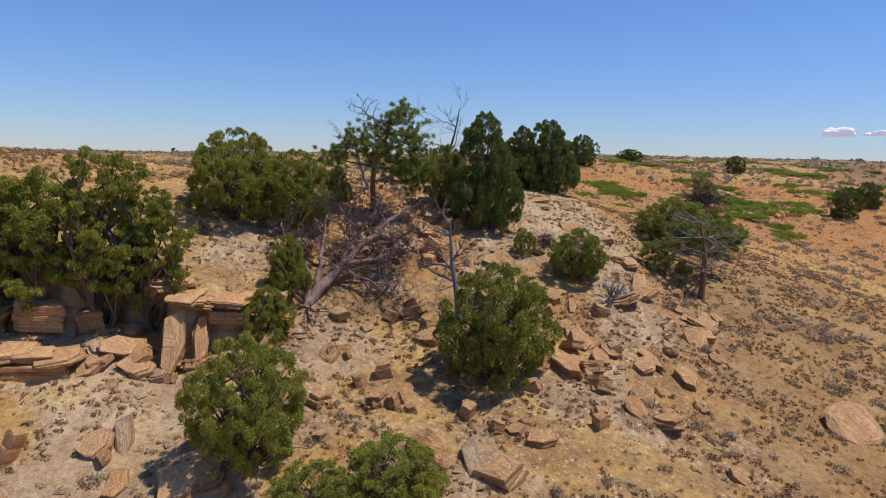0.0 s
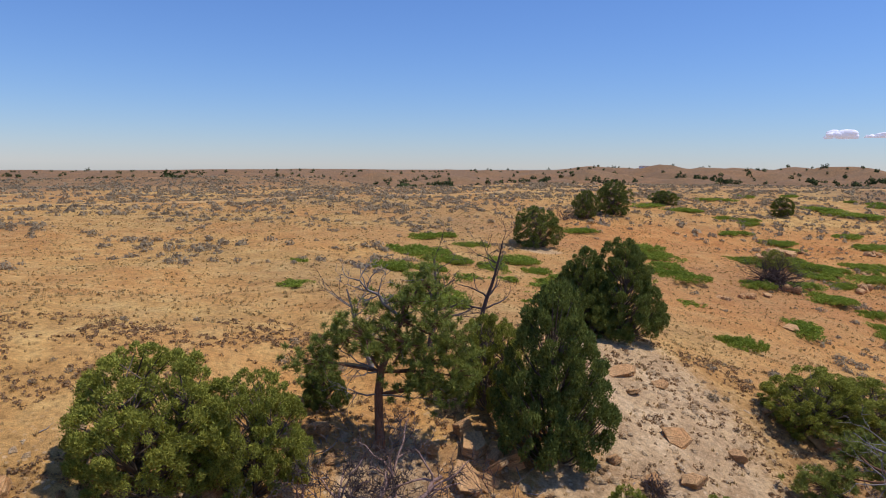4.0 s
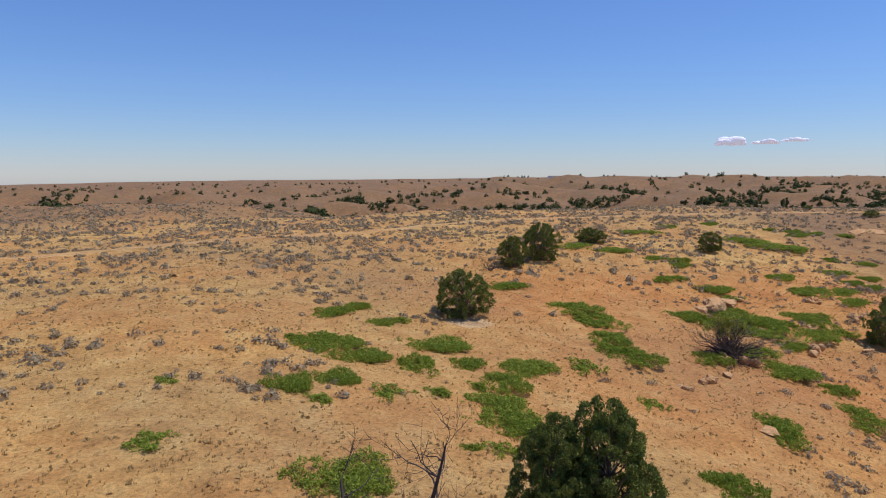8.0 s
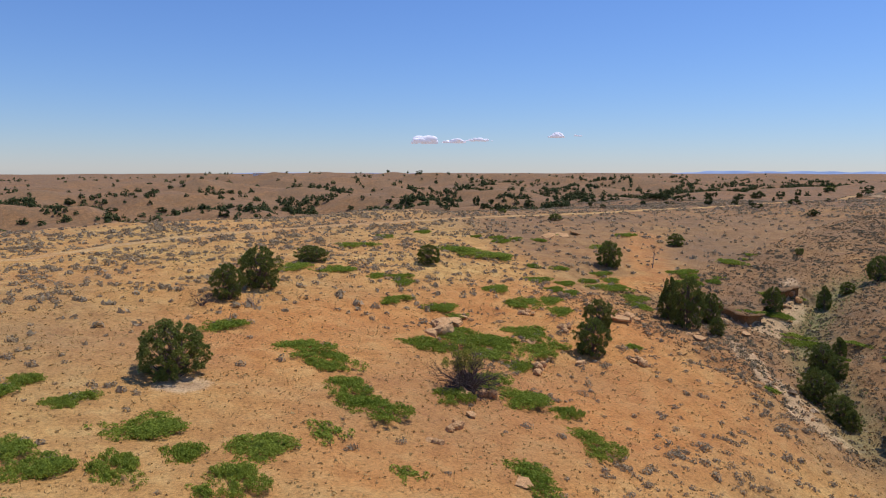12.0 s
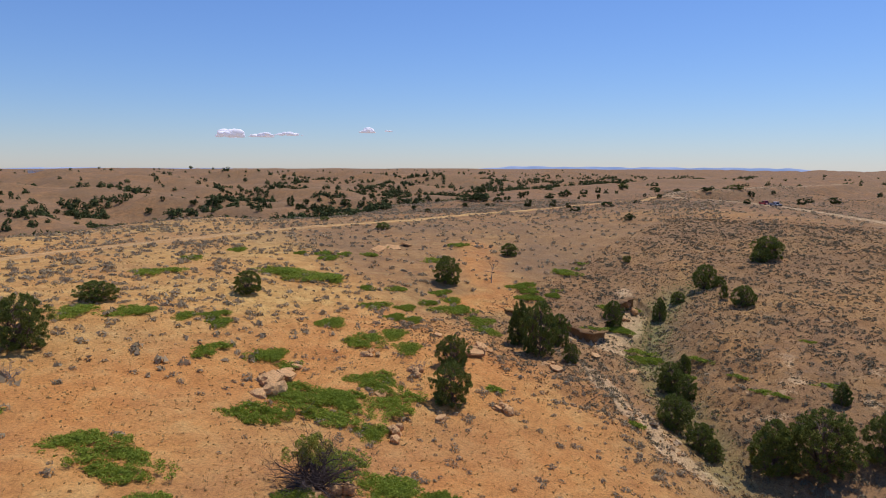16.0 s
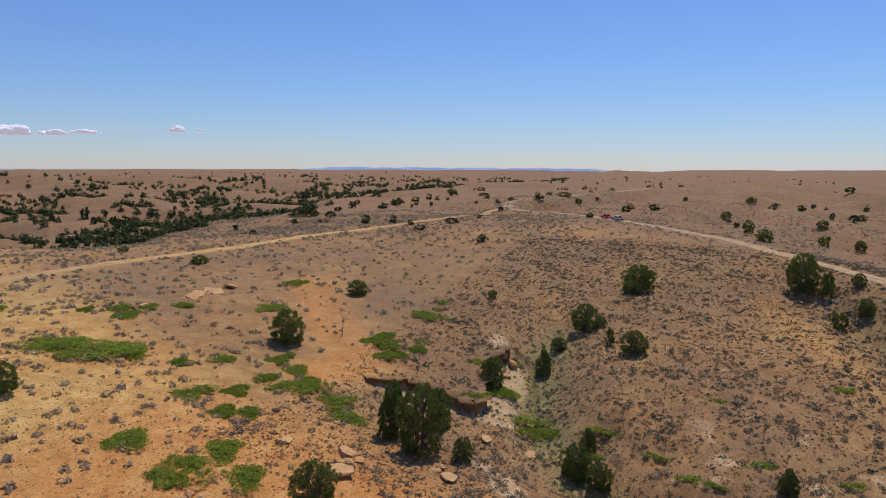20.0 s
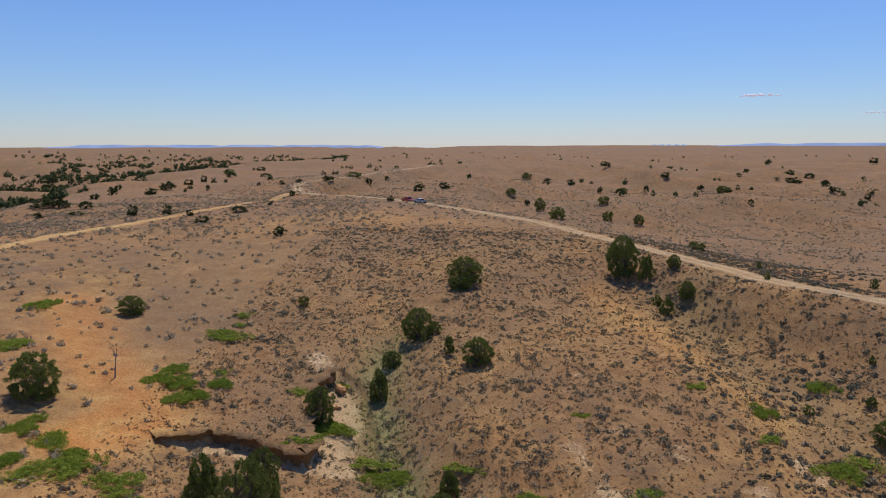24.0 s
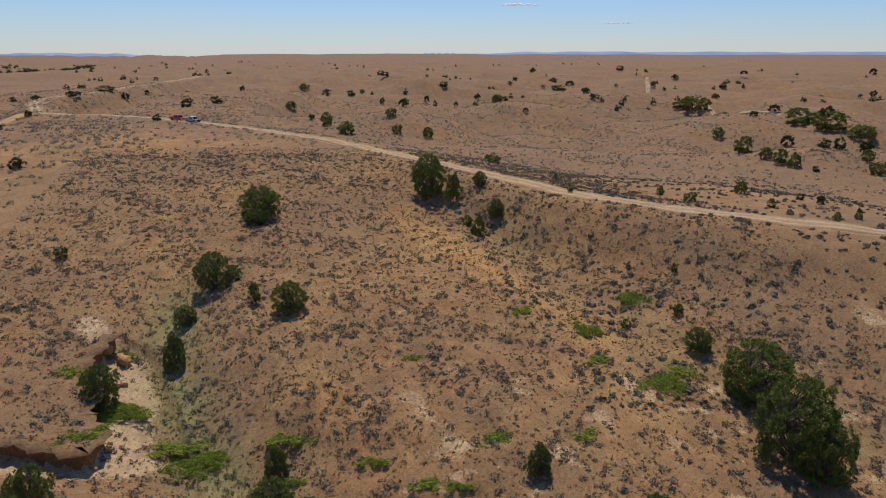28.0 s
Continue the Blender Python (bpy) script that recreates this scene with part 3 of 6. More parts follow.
def zones_at(x, y):
    """What covers the ground: bare ochre, pale stony soil, scrub; green, track, rock."""
    n1, n2 = waves(x, y, 40, 31), waves(x, y, 9, 32)
    d_gully, _ = to_line(GULLY, x, y)
    d_swale, _ = to_line(SWALE, x, y)
    east = smooth(86, 112, x + 0.35 * (100 - y)) * smooth(260, 170, y - 0.2 * x)
    r = np.hypot(x - 80, y - 90)
    scrub = np.clip(east * (0.75 + 0.2 * n1) + smooth(170, 260, r) * (0.8 + 0.2 * smooth(300, 400, r)), 0, 1)
    sunny = smooth(8, 35, x) * smooth(120, 100, x) * smooth(70, 85, y) * smooth(150, 130, y)
    bare = np.clip(sunny * (0.75 + 0.35 * n1), 0, 1)
    flats = np.exp(-((to_line([(124, 136, 0), (132, 133, 0), (140, 141, 0), (154, 153, 0), (168, 163, 0)], x, y)[0] / 6.5) ** 2))
    bare = np.clip(bare + 1.2 * flats * (0.8 + 0.4 * n2), 0, 1)
    scrub = scrub * (1 - np.clip(1.3 * flats, 0, 1))
    scrub = np.clip(scrub + 0.55 * smooth(10, 18, x - 0.2 * (y - 30)) * smooth(62, 52, y) * smooth(48, 36, x) * (0.8 + 0.3 * n2), 0, 1)
    slope = smooth(-30, -20, x) * smooth(24, 14, x - 0.25 * (y - 30)) * smooth(56, 47, y + 0.3 * np.abs(x - 4)) * smooth(0, 15, y)
    nose = np.exp(-(((x - 15) / 6) ** 2 + ((y - 54) / 10) ** 2))
    d_rim, _ = to_line(RIM, x, y)
    hollow = within(RIM + HOLLOW, x, y)
    bank = 1.7 * hollow * np.exp(-((d_rim / 5.5) ** 2)) * smooth(126, 132, x) * (0.75 + 0.4 * n2) + 1.1 * np.exp(-((to_line(BANK, x, y)[0] / 2.6) ** 2)) * (0.7 + 0.5 * n2)
    wash = 0.5 * smooth(0.1, 0.9, waves(x, y, 11, 40)) * smooth(100, 112, x) * smooth(92, 80, y) * smooth(150, 130, x)
    spot = np.exp(-(((x - 23.4) / 3) ** 2 + ((y - 109.4) / 2.6) ** 2)) + 0.6 * np.exp(-(((x - 8) / 2) ** 2 + ((y - 86) / 4) ** 2)) * (0.5 + n2)
    for px, py, wide in ((123, 62, 3.2), (122, 75, 2.6), (125, 47, 3.5), (119, 45, 3.0), (171, 72, 3.0), (119, 79, 3.0), (133, 66, 2.5), (150, 78, 2.5)):
        wash = wash + 0.75 * np.exp(-(((x - px) / wide) ** 2 + ((y - py) / (1.6 * wide)) ** 2)) * np.clip(0.1 + 0.9 * waves(x, y, 4, 45), 0, 1)
    wash = wash + 0.9 * np.exp(-((to_line(CHUTE, x, y)[0] / 1.8) ** 2))
    dry = np.exp(-((to_line(STRAW, x, y)[0] / 4.5) ** 2))
    scrub = scrub * (1 - 0.75 * dry)
    pale = np.clip(slope * (0.34 + 0.5 * n2 + 0.35 * smooth(-2, -7, x) * smooth(38, 33, y)) + nose + 1.2 * bank + wash + spot, 0, 1)
    green = np.clip(1.0 * np.exp(-((d_gully / 3.6) ** 2)) * smooth(90, 104, x) * smooth(168, 160, x) + 0.25 * np.exp(-((d_swale / 5) ** 2)), 0, 1) * (0.7 + 0.3 * n2)
    track = np.zeros_like(x)
    for line, half, strength in ((ROAD, 2.2, 0.5), (FORK, 2.2, 0.5), (TRACKS, 2.2, 0.4)):
        d, _ = to_line(line, x, y)
        track = np.maximum(track, strength * (1 - smooth(half - 1, half + 1.5 + n2, d)))
    return np.stack([bare, pale, scrub, np.ones_like(x)], -1), np.stack([np.clip(green, 0, 1), track, slope * smooth(-9, -2, x + 0.5 * (y - 30)), np.ones_like(x)], -1)


for layer, values in zip(("zones", "extra"), zones_at(GX, GY)):
    at = ground_mesh.color_attributes.new(layer, "FLOAT_COLOR", "POINT")
    at.data.foreach_set("color", values.astype(np.float32).ravel())
ground = tagged(new("ground", ground_mesh), "dry ochre prairie of thin straw grass, stony slopes and washed gullies", "ground", kind="structure")


def road_ribbon(name, line, half, rut, crown_wear, label, grassy=False):
    """A dirt track laid on the ground, with two worn ruts and a rougher crown between them."""
    path = []
    for a, b in zip(line, line[1:]):
        n = max(2, int(math.hypot(b[0] - a[0], b[1] - a[1]) / 1.5))
        path += [(a[0] + (b[0] - a[0]) * k / n, a[1] + (b[1] - a[1]) * k / n) for k in range(n)]
    p = np.array(path)
    for _ in range(12):
        p[1:-1] = (p[:-2] + 2 * p[1:-1] + p[2:]) / 4
    p = p + np.c_[0.35 * np.sin(np.arange(len(p)) * 0.11), 0.35 * np.cos(np.arange(len(p)) * 0.13)]
    t = np.gradient(p, axis=0)
    t /= np.linalg.norm(t, axis=1)[:, None]
    across = np.linspace(-half, half, 15)
    x, y = p[:, :1] - t[:, 1:] * across, p[:, 1:] + t[:, :1] * across
    z = land(x, y)
    z = np.maximum(z, (z[:, 7:8] + z) / 2)
    edge = np.abs(across) / half
    z = z + 0.16 - 0.30 * smooth(0.72, 1.0, edge) - 0.05 * np.exp(-(((np.abs(across) - rut) / 0.4) ** 2))
    idx = np.arange(x.size).reshape(x.shape)
    me = mesh_of(name, np.stack([x, y, z], -1).reshape(-1, 3), np.stack([idx[:-1, :-1], idx[:-1, 1:], idx[1:, 1:], idx[1:, :-1]], -1).reshape(-1, 4), EARTH)
    me.polygons.foreach_set("use_smooth", np.ones(len(me.polygons), bool))
    zones, extra = zones_at(x, y)
    worn = np.maximum(np.exp(-(((np.abs(across) - rut) / 0.62) ** 2)), crown_wear) * (1 - smooth(0.6, 0.95, edge))
    extra[..., 1] = worn * (0.85 + 0.25 * waves(x, y, 6, 44))
    if grassy:
        extra[..., 1] *= 0.55
        zones[..., 2] *= smooth(0.5, 1.0, edge)
    for layer, values in (("zones", zones), ("extra", extra)):
        me.color_attributes.new(layer, "FLOAT_COLOR", "POINT").data.foreach_set("color", values.astype(np.float32).ravel())
    return tagged(new(name, me), label, "road", kind="structure")


road_ribbon("road", ROAD, 2.9, 1.0, 0.45, "pale two-rut dirt road along the ridge")
road_ribbon("road", FORK, 2.9, 1.0, 0.4, "pale two-rut dirt road winding into the distance")
road_ribbon("road", TRACKS, 3.6, 1.05, 0.0, "faint grassy wheel tracks across the mesa", True)
road_ribbon("road", [(960, -410, 0), (607, -219, 0), (572, -234, 0), (532, -224, 0), (461, -197, 0), (392, -218, 0)], 2.6, 0.9, 0.35, "pale dirt trail climbing a far hill")

# ---- junipers ----
FULL_ROUND = [(*juniper_meshes(s, 70000, "round", 0.0155), "round") for s in (11, 12, 13)]
FULL_CONE = [(*juniper_meshes(s, 70000, "cone", 0.0155), "cone") for s in (14, 15)]
FULL_RAGGED = [(*juniper_meshes(s, 56000, "ragged", 0.0155), "ragged") for s in (16, 17)]
MID_ROUND = [(*juniper_meshes(s, 20000, "round", 0.025), "round") for s in (31, 32, 33)]
MID_CONE = [(*juniper_meshes(s, 20000, "cone", 0.025), "cone") for s in (34, 35)]
HALF_ROUND = [(*juniper_meshes(s, 7000, "round", 0.042), "round") for s in (21, 22, 23, 24)]
HALF_CONE = [(*juniper_meshes(s, 6000, "cone", 0.042), "cone") for s in (25, 26)]
LOW = [(*juniper_meshes(s, 1100, "round", 0.11), "round") for s in (27, 28, 29)]


def junipers(stock, leaves, label, group, places):
    """Junipers at (x, y, height, width)."""
    for x, y, tall, wide in places:
        pick = int(x * 7 + y * 13) % len(stock)
        shape_wide = 1.0 if stock[pick][2] != "cone" else 0.9
        tree_thing("juniper_tree", stock[pick][:2], x, y, tall, wide / shape_wide, (x * 37 + y * 91) % 360, leaves, label, "tree", group)


junipers(FULL_ROUND, JUNIPER, "broad olive-green juniper casting deep shade on the rim", "scattered junipers", [(-8.0, 45.2, 5.6, 5.8), (13.6, 42.8, 3.2, 3.6), (-4.4, 45.8, 4.9, 4.4)])
junipers(FULL_CONE, DEEP, "small dark juniper sapling beside the old pine", "", [(-1.9, 51.7, 2.7, 2.3)])
junipers(FULL_CONE, DEEP, "tall dense blue-green juniper on the rocky nose", "", [(8.4, 48.6, 8.2, 5.4)])
junipers(FULL_ROUND, JUNIPER, "olive juniper crowded against a taller one", "", [(6.1, 52.2, 4.8, 3.5)])
junipers(FULL_CONE, DEEP, "tall twin-topped dark green juniper above pale scree", "", [(16.6, 62.3, 6.6, 5.6)])
junipers(FULL_CONE, DEEP, "dark green juniper beside its taller twin", "", [(14.2, 62.6, 5.6, 4.4)])
junipers(FULL_ROUND, JUNIPER, "low wide-spreading dark juniper on the grassy edge", "scattered junipers", [(25.0, 54.2, 3.8, 5.4), (28.8, 55.2, 3.6, 5.4)])
junipers(FULL_ROUND, JUNIPER, "round olive juniper growing among sandstone slabs", "", [(6.6, 33.6, 5.8, 5.6)])
junipers(FULL_CONE, JUNIPER, "narrow young juniper beside the fallen tree", "", [(-4.2, 39.3, 3.5, 2.5)])
junipers(FULL_ROUND, JUNIPER, "low bushy juniper below the sandstone ledge", "", [(-5.0, 36.6, 3.3, 2.7)])
junipers(FULL_ROUND, JUNIPER, "bushy juniper on the pale stony slope", "", [(-4.6, 27.4, 5.3, 4.5)])
junipers(FULL_ROUND, JUNIPER, "low bright green juniper at the foot of the slope", "scattered junipers", [(-1.7, 23.6, 2.7, 3.4), (1.0, 24.2, 3.2, 3.8)])
junipers(FULL_RAGGED, JUNIPER, "gnarled spreading juniper on the sandstone ledge", "scattered junipers", [(-13.2, 37.0, 8.8, 6.2), (-16.6, 37.2, 7.8, 6.6), (-11.0, 37.5, 7.4, 4.6)])
junipers(FULL_RAGGED, JUNIPER, "spreading juniper rooted in the broken ledge", "", [(-19.6, 38.0, 6.6, 6.6)])
junipers(HALF_ROUND, JUNIPER, "broad olive-green juniper casting deep shade on the rim", "", [(10.7, 45.1, 1.7, 1.5)])
junipers(MID_ROUND, DEEP, "round juniper above a patch of pale soil", "", [(23.4, 112.3, 5.6, 6.4)])
junipers(MID_ROUND, DEEP, "rounded dark green juniper on the open slope", "scattered junipers", [(38.8, 139.2, 5.2, 4.6), (45.6, 143.7, 6.4, 6.4), (62.4, 159.5, 3.2, 5.9), (87.3, 156.9, 4.2, 4.9), (130.8, 145.9, 6.2, 5.7), (165.3, 151.8, 3.5, 4.3), (188.6, 94.9, 5.3, 7.2), (184.5, 95.7, 2.8, 3.8), (154.0, 91.3, 4.2, 4.4), (163.0, 101.4, 5.4, 5.0), (197.1, 51.9, 2.9, 2.7), (185.5, 52.2, 3.5, 3.2), (137.0, 40.1, 3.3, 3.4)])
junipers(MID_ROUND, DEEP, "rounded dark green juniper on the open slope", "scattered junipers", [(78.8, 106.3, 5.3, 4.7), (87.7, 112.6, 4.6, 4.5), (199.3, 62.1, 8.5, 6.8)])
junipers(HALF_CONE, DEEP, "rounded dark green juniper on the open slope", "scattered junipers", [(157.0, 95.8, 3.0, 1.8), (195.8, 57.7, 5.3, 3.4), (182.1, 56.5, 3.4, 2.5)])
junipers(HALF_ROUND, DEEP, "low young juniper on the open slope", "scattered junipers", [(164.8, 98.7, 2.2, 2.3), (173.1, 229.0, 1.6, 3.0), (166.6, 196.8, 2.1, 4.0), (175.8, 124.2, 1.9, 1.8), (186.7, 57.4, 2.0, 2.0), (183.7, 38.2, 1.6, 1.1), (245.8, 33.9, 2.6, 4.1)])
junipers(MID_CONE, DEEP, "dark juniper standing in the washed-out gully", "scattered junipers", [(110.3, 115.5, 7.6, 4.1), (147.2, 105.3, 4.8, 2.8), (127.4, 93.7, 3.6, 2.5), (104.0, 81.8, 3.1, 2.4), (118.1, 69.3, 3.2, 2.4)])
junipers(MID_ROUND, DEEP, "dark juniper standing in the washed-out gully", "scattered junipers", [(107.5, 110.2, 8.7, 5.5), (119.8, 113.2, 5.9, 3.9), (109.1, 105.4, 3.1, 2.6), (141.0, 112.4, 5.4, 4.1), (156.2, 104.8, 2.6, 3.0), (122.1, 94.2, 4.9, 4.3), (119.8, 90.7, 3.8, 3.2), (105.8, 84.2, 3.9, 3.7)])
junipers(MID_ROUND, DEEP, "dark juniper standing in the washed-out gully", "scattered junipers", [(108.9, 88.8, 5.2, 5.0), (107.3, 62.9, 6.6, 5.4)])
junipers(MID_CONE, DEEP, "dark juniper standing in the washed-out gully", "", [(103.8, 74.7, 6.6, 6.2)])
junipers(MID_ROUND, DEEP, "dark juniper standing in the washed-out gully", "", [(103.6, 69.3, 7.8, 7.9)])
junipers(HALF_ROUND, DEEP, "distant dark juniper on open scrub hills", "scattered junipers", [(354.2, 70.4, 5.5, 4.4), (331.7, 65.0, 4.6, 6.6), (370.0, 40.9, 4.0, 4.4), (348.1, 42.2, 4.5, 3.9), (346.1, 29.7, 4.3, 4.4), (497.8, 80.6, 4.6, 6.5), (715.8, 61.8, 5.7, 8.6), (597.1, -7.7, 5.2, 5.8), (610.8, -86.1, 5.5, 9.5), (479.6, 178.0, 3.1, 8.8), (646.3, 322.8, 5.0, 9.3), (292.7, -80.4, 6.4, 6.6), (278.4, -79.1, 4.2, 4.3), (270.9, -79.1, 5.0, 4.8), (180.4, 3.8, 2.6, 2.4), (165.9, 8.2, 1.6, 1.4), (177.7, 16.4, 1.8, 2.3), (363.9, -118.7, 5.3, 5.4), (386.4, -183.8, 8.8, 15.9), (366.1, -185.5, 9.1, 15.4), (349.0, -188.6, 6.4, 13.1), (524.3, -209.9, 10.5, 17.9)])
junipers(HALF_ROUND, DEEP, "distant dark juniper on open scrub hills", "scattered junipers", [(539.9, -208.0, 6.2, 13.7), (261.5, -106.4, 4.0, 4.1), (249.7, -99.9, 4.3, 5.7), (186.7, 17.4, 1.9, 1.4), (153.1, 6.4, 1.6, 1.4), (144.8, 38.4, 1.6, 1.3), (144.8, 46.3, 1.3, 1.3)])
junipers(MID_ROUND, DEEP, "large dark juniper in the side ravine", "scattered junipers", [(127.4, 38.6, 7.2, 8.2), (116.9, 41.7, 9.6, 8.4), (113.5, 40.7, 6.7, 5.0)])
junipers(HALF_CONE, DEEP, "distant dark juniper on open scrub hills", "scattered junipers", [(264.9, -80.2, 5.1, 4.3), (210.4, 30.0, 1.8, 1.2), (154.6, 0.7, 1.9, 1.3), (153.2, 34.3, 1.5, 0.9)])
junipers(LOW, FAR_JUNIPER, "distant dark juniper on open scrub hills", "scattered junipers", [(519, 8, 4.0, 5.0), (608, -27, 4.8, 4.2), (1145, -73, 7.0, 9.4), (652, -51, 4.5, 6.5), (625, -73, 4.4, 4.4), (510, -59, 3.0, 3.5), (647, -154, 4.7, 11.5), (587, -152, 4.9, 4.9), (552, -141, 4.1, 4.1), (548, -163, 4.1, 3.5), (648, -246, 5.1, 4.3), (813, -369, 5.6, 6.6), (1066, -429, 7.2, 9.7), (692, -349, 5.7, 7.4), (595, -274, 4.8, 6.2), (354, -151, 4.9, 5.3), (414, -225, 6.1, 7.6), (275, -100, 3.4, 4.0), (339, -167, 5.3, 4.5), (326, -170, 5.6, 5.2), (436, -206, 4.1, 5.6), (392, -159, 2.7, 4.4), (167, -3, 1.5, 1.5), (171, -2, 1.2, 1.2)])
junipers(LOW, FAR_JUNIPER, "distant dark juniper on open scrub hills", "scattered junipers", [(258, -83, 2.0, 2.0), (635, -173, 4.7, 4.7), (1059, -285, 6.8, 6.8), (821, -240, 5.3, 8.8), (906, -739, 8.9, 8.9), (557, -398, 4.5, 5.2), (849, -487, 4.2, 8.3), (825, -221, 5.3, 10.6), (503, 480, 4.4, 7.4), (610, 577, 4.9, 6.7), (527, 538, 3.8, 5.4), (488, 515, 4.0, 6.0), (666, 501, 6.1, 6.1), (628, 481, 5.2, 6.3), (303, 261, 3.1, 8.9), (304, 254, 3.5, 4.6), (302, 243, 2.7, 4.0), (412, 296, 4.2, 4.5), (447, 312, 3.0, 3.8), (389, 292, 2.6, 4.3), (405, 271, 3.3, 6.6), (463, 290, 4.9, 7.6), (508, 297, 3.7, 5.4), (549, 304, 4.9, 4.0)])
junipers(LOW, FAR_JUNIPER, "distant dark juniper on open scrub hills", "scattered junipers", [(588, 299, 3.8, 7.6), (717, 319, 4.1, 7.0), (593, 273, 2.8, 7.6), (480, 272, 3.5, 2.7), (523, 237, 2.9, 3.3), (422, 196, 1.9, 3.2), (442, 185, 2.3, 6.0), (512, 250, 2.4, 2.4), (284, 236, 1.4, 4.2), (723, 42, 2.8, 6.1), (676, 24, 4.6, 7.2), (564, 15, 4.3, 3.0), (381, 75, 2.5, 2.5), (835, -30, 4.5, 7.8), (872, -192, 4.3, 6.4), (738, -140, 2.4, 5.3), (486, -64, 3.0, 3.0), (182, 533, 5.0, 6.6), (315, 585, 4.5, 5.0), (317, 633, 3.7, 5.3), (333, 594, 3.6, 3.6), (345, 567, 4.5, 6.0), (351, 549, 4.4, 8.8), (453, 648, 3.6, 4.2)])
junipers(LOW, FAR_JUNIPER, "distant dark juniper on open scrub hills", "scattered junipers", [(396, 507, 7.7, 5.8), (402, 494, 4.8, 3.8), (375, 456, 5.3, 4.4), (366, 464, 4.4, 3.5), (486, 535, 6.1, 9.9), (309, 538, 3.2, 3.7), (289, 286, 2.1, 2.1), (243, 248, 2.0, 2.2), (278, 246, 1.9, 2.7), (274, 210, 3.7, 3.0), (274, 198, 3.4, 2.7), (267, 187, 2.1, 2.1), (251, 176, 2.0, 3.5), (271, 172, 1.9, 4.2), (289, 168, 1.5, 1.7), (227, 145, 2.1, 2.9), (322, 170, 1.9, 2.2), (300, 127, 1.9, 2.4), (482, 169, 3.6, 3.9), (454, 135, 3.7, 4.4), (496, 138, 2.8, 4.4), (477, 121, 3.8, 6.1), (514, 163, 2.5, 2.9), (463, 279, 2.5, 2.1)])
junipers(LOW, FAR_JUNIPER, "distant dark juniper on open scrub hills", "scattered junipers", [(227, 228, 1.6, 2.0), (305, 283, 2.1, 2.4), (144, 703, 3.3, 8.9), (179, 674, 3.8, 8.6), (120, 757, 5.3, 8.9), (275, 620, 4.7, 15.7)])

# ---- scrub and grass, too many to count ----
def tufts(rng, x, y, size, blades, spread=0.5, tall=0.8, width=0.16, sink=0.04):
    """Tufts of pointed blades: rows of corners and triangles."""
    n = len(x)
    z = land(x, y)
    base = np.repeat(np.stack([x, y, z - sink], 1), blades, 0)
    s = np.repeat(size, blades)[:, None]
    turn, out = rng.uniform(0, 6.283, n * blades), np.sqrt(rng.uniform(0, 1, n * blades))
    d = np.stack([np.cos(turn), np.sin(turn), 0 * turn], 1)
    foot = base + d * (out[:, None] * spread * 0.55) * s
    tip = base + d * (out * spread * rng.uniform(0.8, 1.3, n * blades))[:, None] * s
    tip[:, 2] += (tall * (1.05 - 0.6 * out) * rng.uniform(0.6, 1.15, n * blades)) * s[:, 0]
    side = np.stack([-np.sin(turn + 0.6), np.cos(turn + 0.6), 0.3 * rng.normal(size=n * blades)], 1) * width * s
    verts = np.stack([foot - side, foot + side, tip], 1).reshape(-1, 3)
    return verts, np.arange(len(verts)).reshape(-1, 3)


def cushions(rng, x, y, size, leaves, leaf=0.2, tall=0.42):
    """Low domed bushes: small leafy scales all over each dome. Rows of corners and triangles."""
    n = len(x)
    z = land(x, y)
    c = np.repeat(np.stack([x, y, z], 1), leaves, 0)
    s = np.repeat(size, leaves)[:, None]
    lump = np.repeat(rng.uniform(0.75, 1.3, (n, 2)), leaves, 0)
    d = rng.normal(size=(n * leaves, 3))
    d[:, 2] = np.abs(d[:, 2]) * 0.9
    d /= np.linalg.norm(d, axis=1)[:, None]
    p = c + d * np.c_[lump[:, :1] * 0.5, lump[:, 1:] * 0.5, tall * np.ones((n * leaves, 1))] * s * rng.uniform(0.55, 1.1, (n * leaves, 1))
    way = np.cross(d, rng.normal(size=d.shape)) + d * 0.25 + np.array([0, 0, 0.15])
    way /= np.linalg.norm(way, axis=1)[:, None] + 1e-9
    side = np.cross(way, d + rng.normal(size=d.shape) * 0.35)
    side /= np.linalg.norm(side, axis=1)[:, None] + 1e-9
    q = s * leaf * rng.uniform(0.7, 1.4, (n * leaves, 1))
    verts = np.stack([p - way * q - side * q * 0.6, p - way * q * 0.6 + side * q * 0.7, p + way * q], 1).reshape(-1, 3)
    return verts, np.arange(len(verts)).reshape(-1, 3)


def scatter(rng, count, x0, x1, y0, y1, keep):
    """Places in a field, thinned by keep(x, y) in 0 to 1."""
    x, y = rng.uniform(x0, x1, count), rng.uniform(y0, y1, count)
    on = rng.uniform(0, 1, count) < keep(x, y)
    road = np.minimum(to_line(ROAD, x, y)[0], to_line(TRACKS, x, y)[0])
    on &= road > 2.4
    return x[on], y[on]


def stuff(name, verts, faces, mat, label, category):
    return tagged(new(name, mesh_of(name, verts, faces, mat)), label, category, kind="stuff")


rng = np.random.RandomState(77)
fields = []
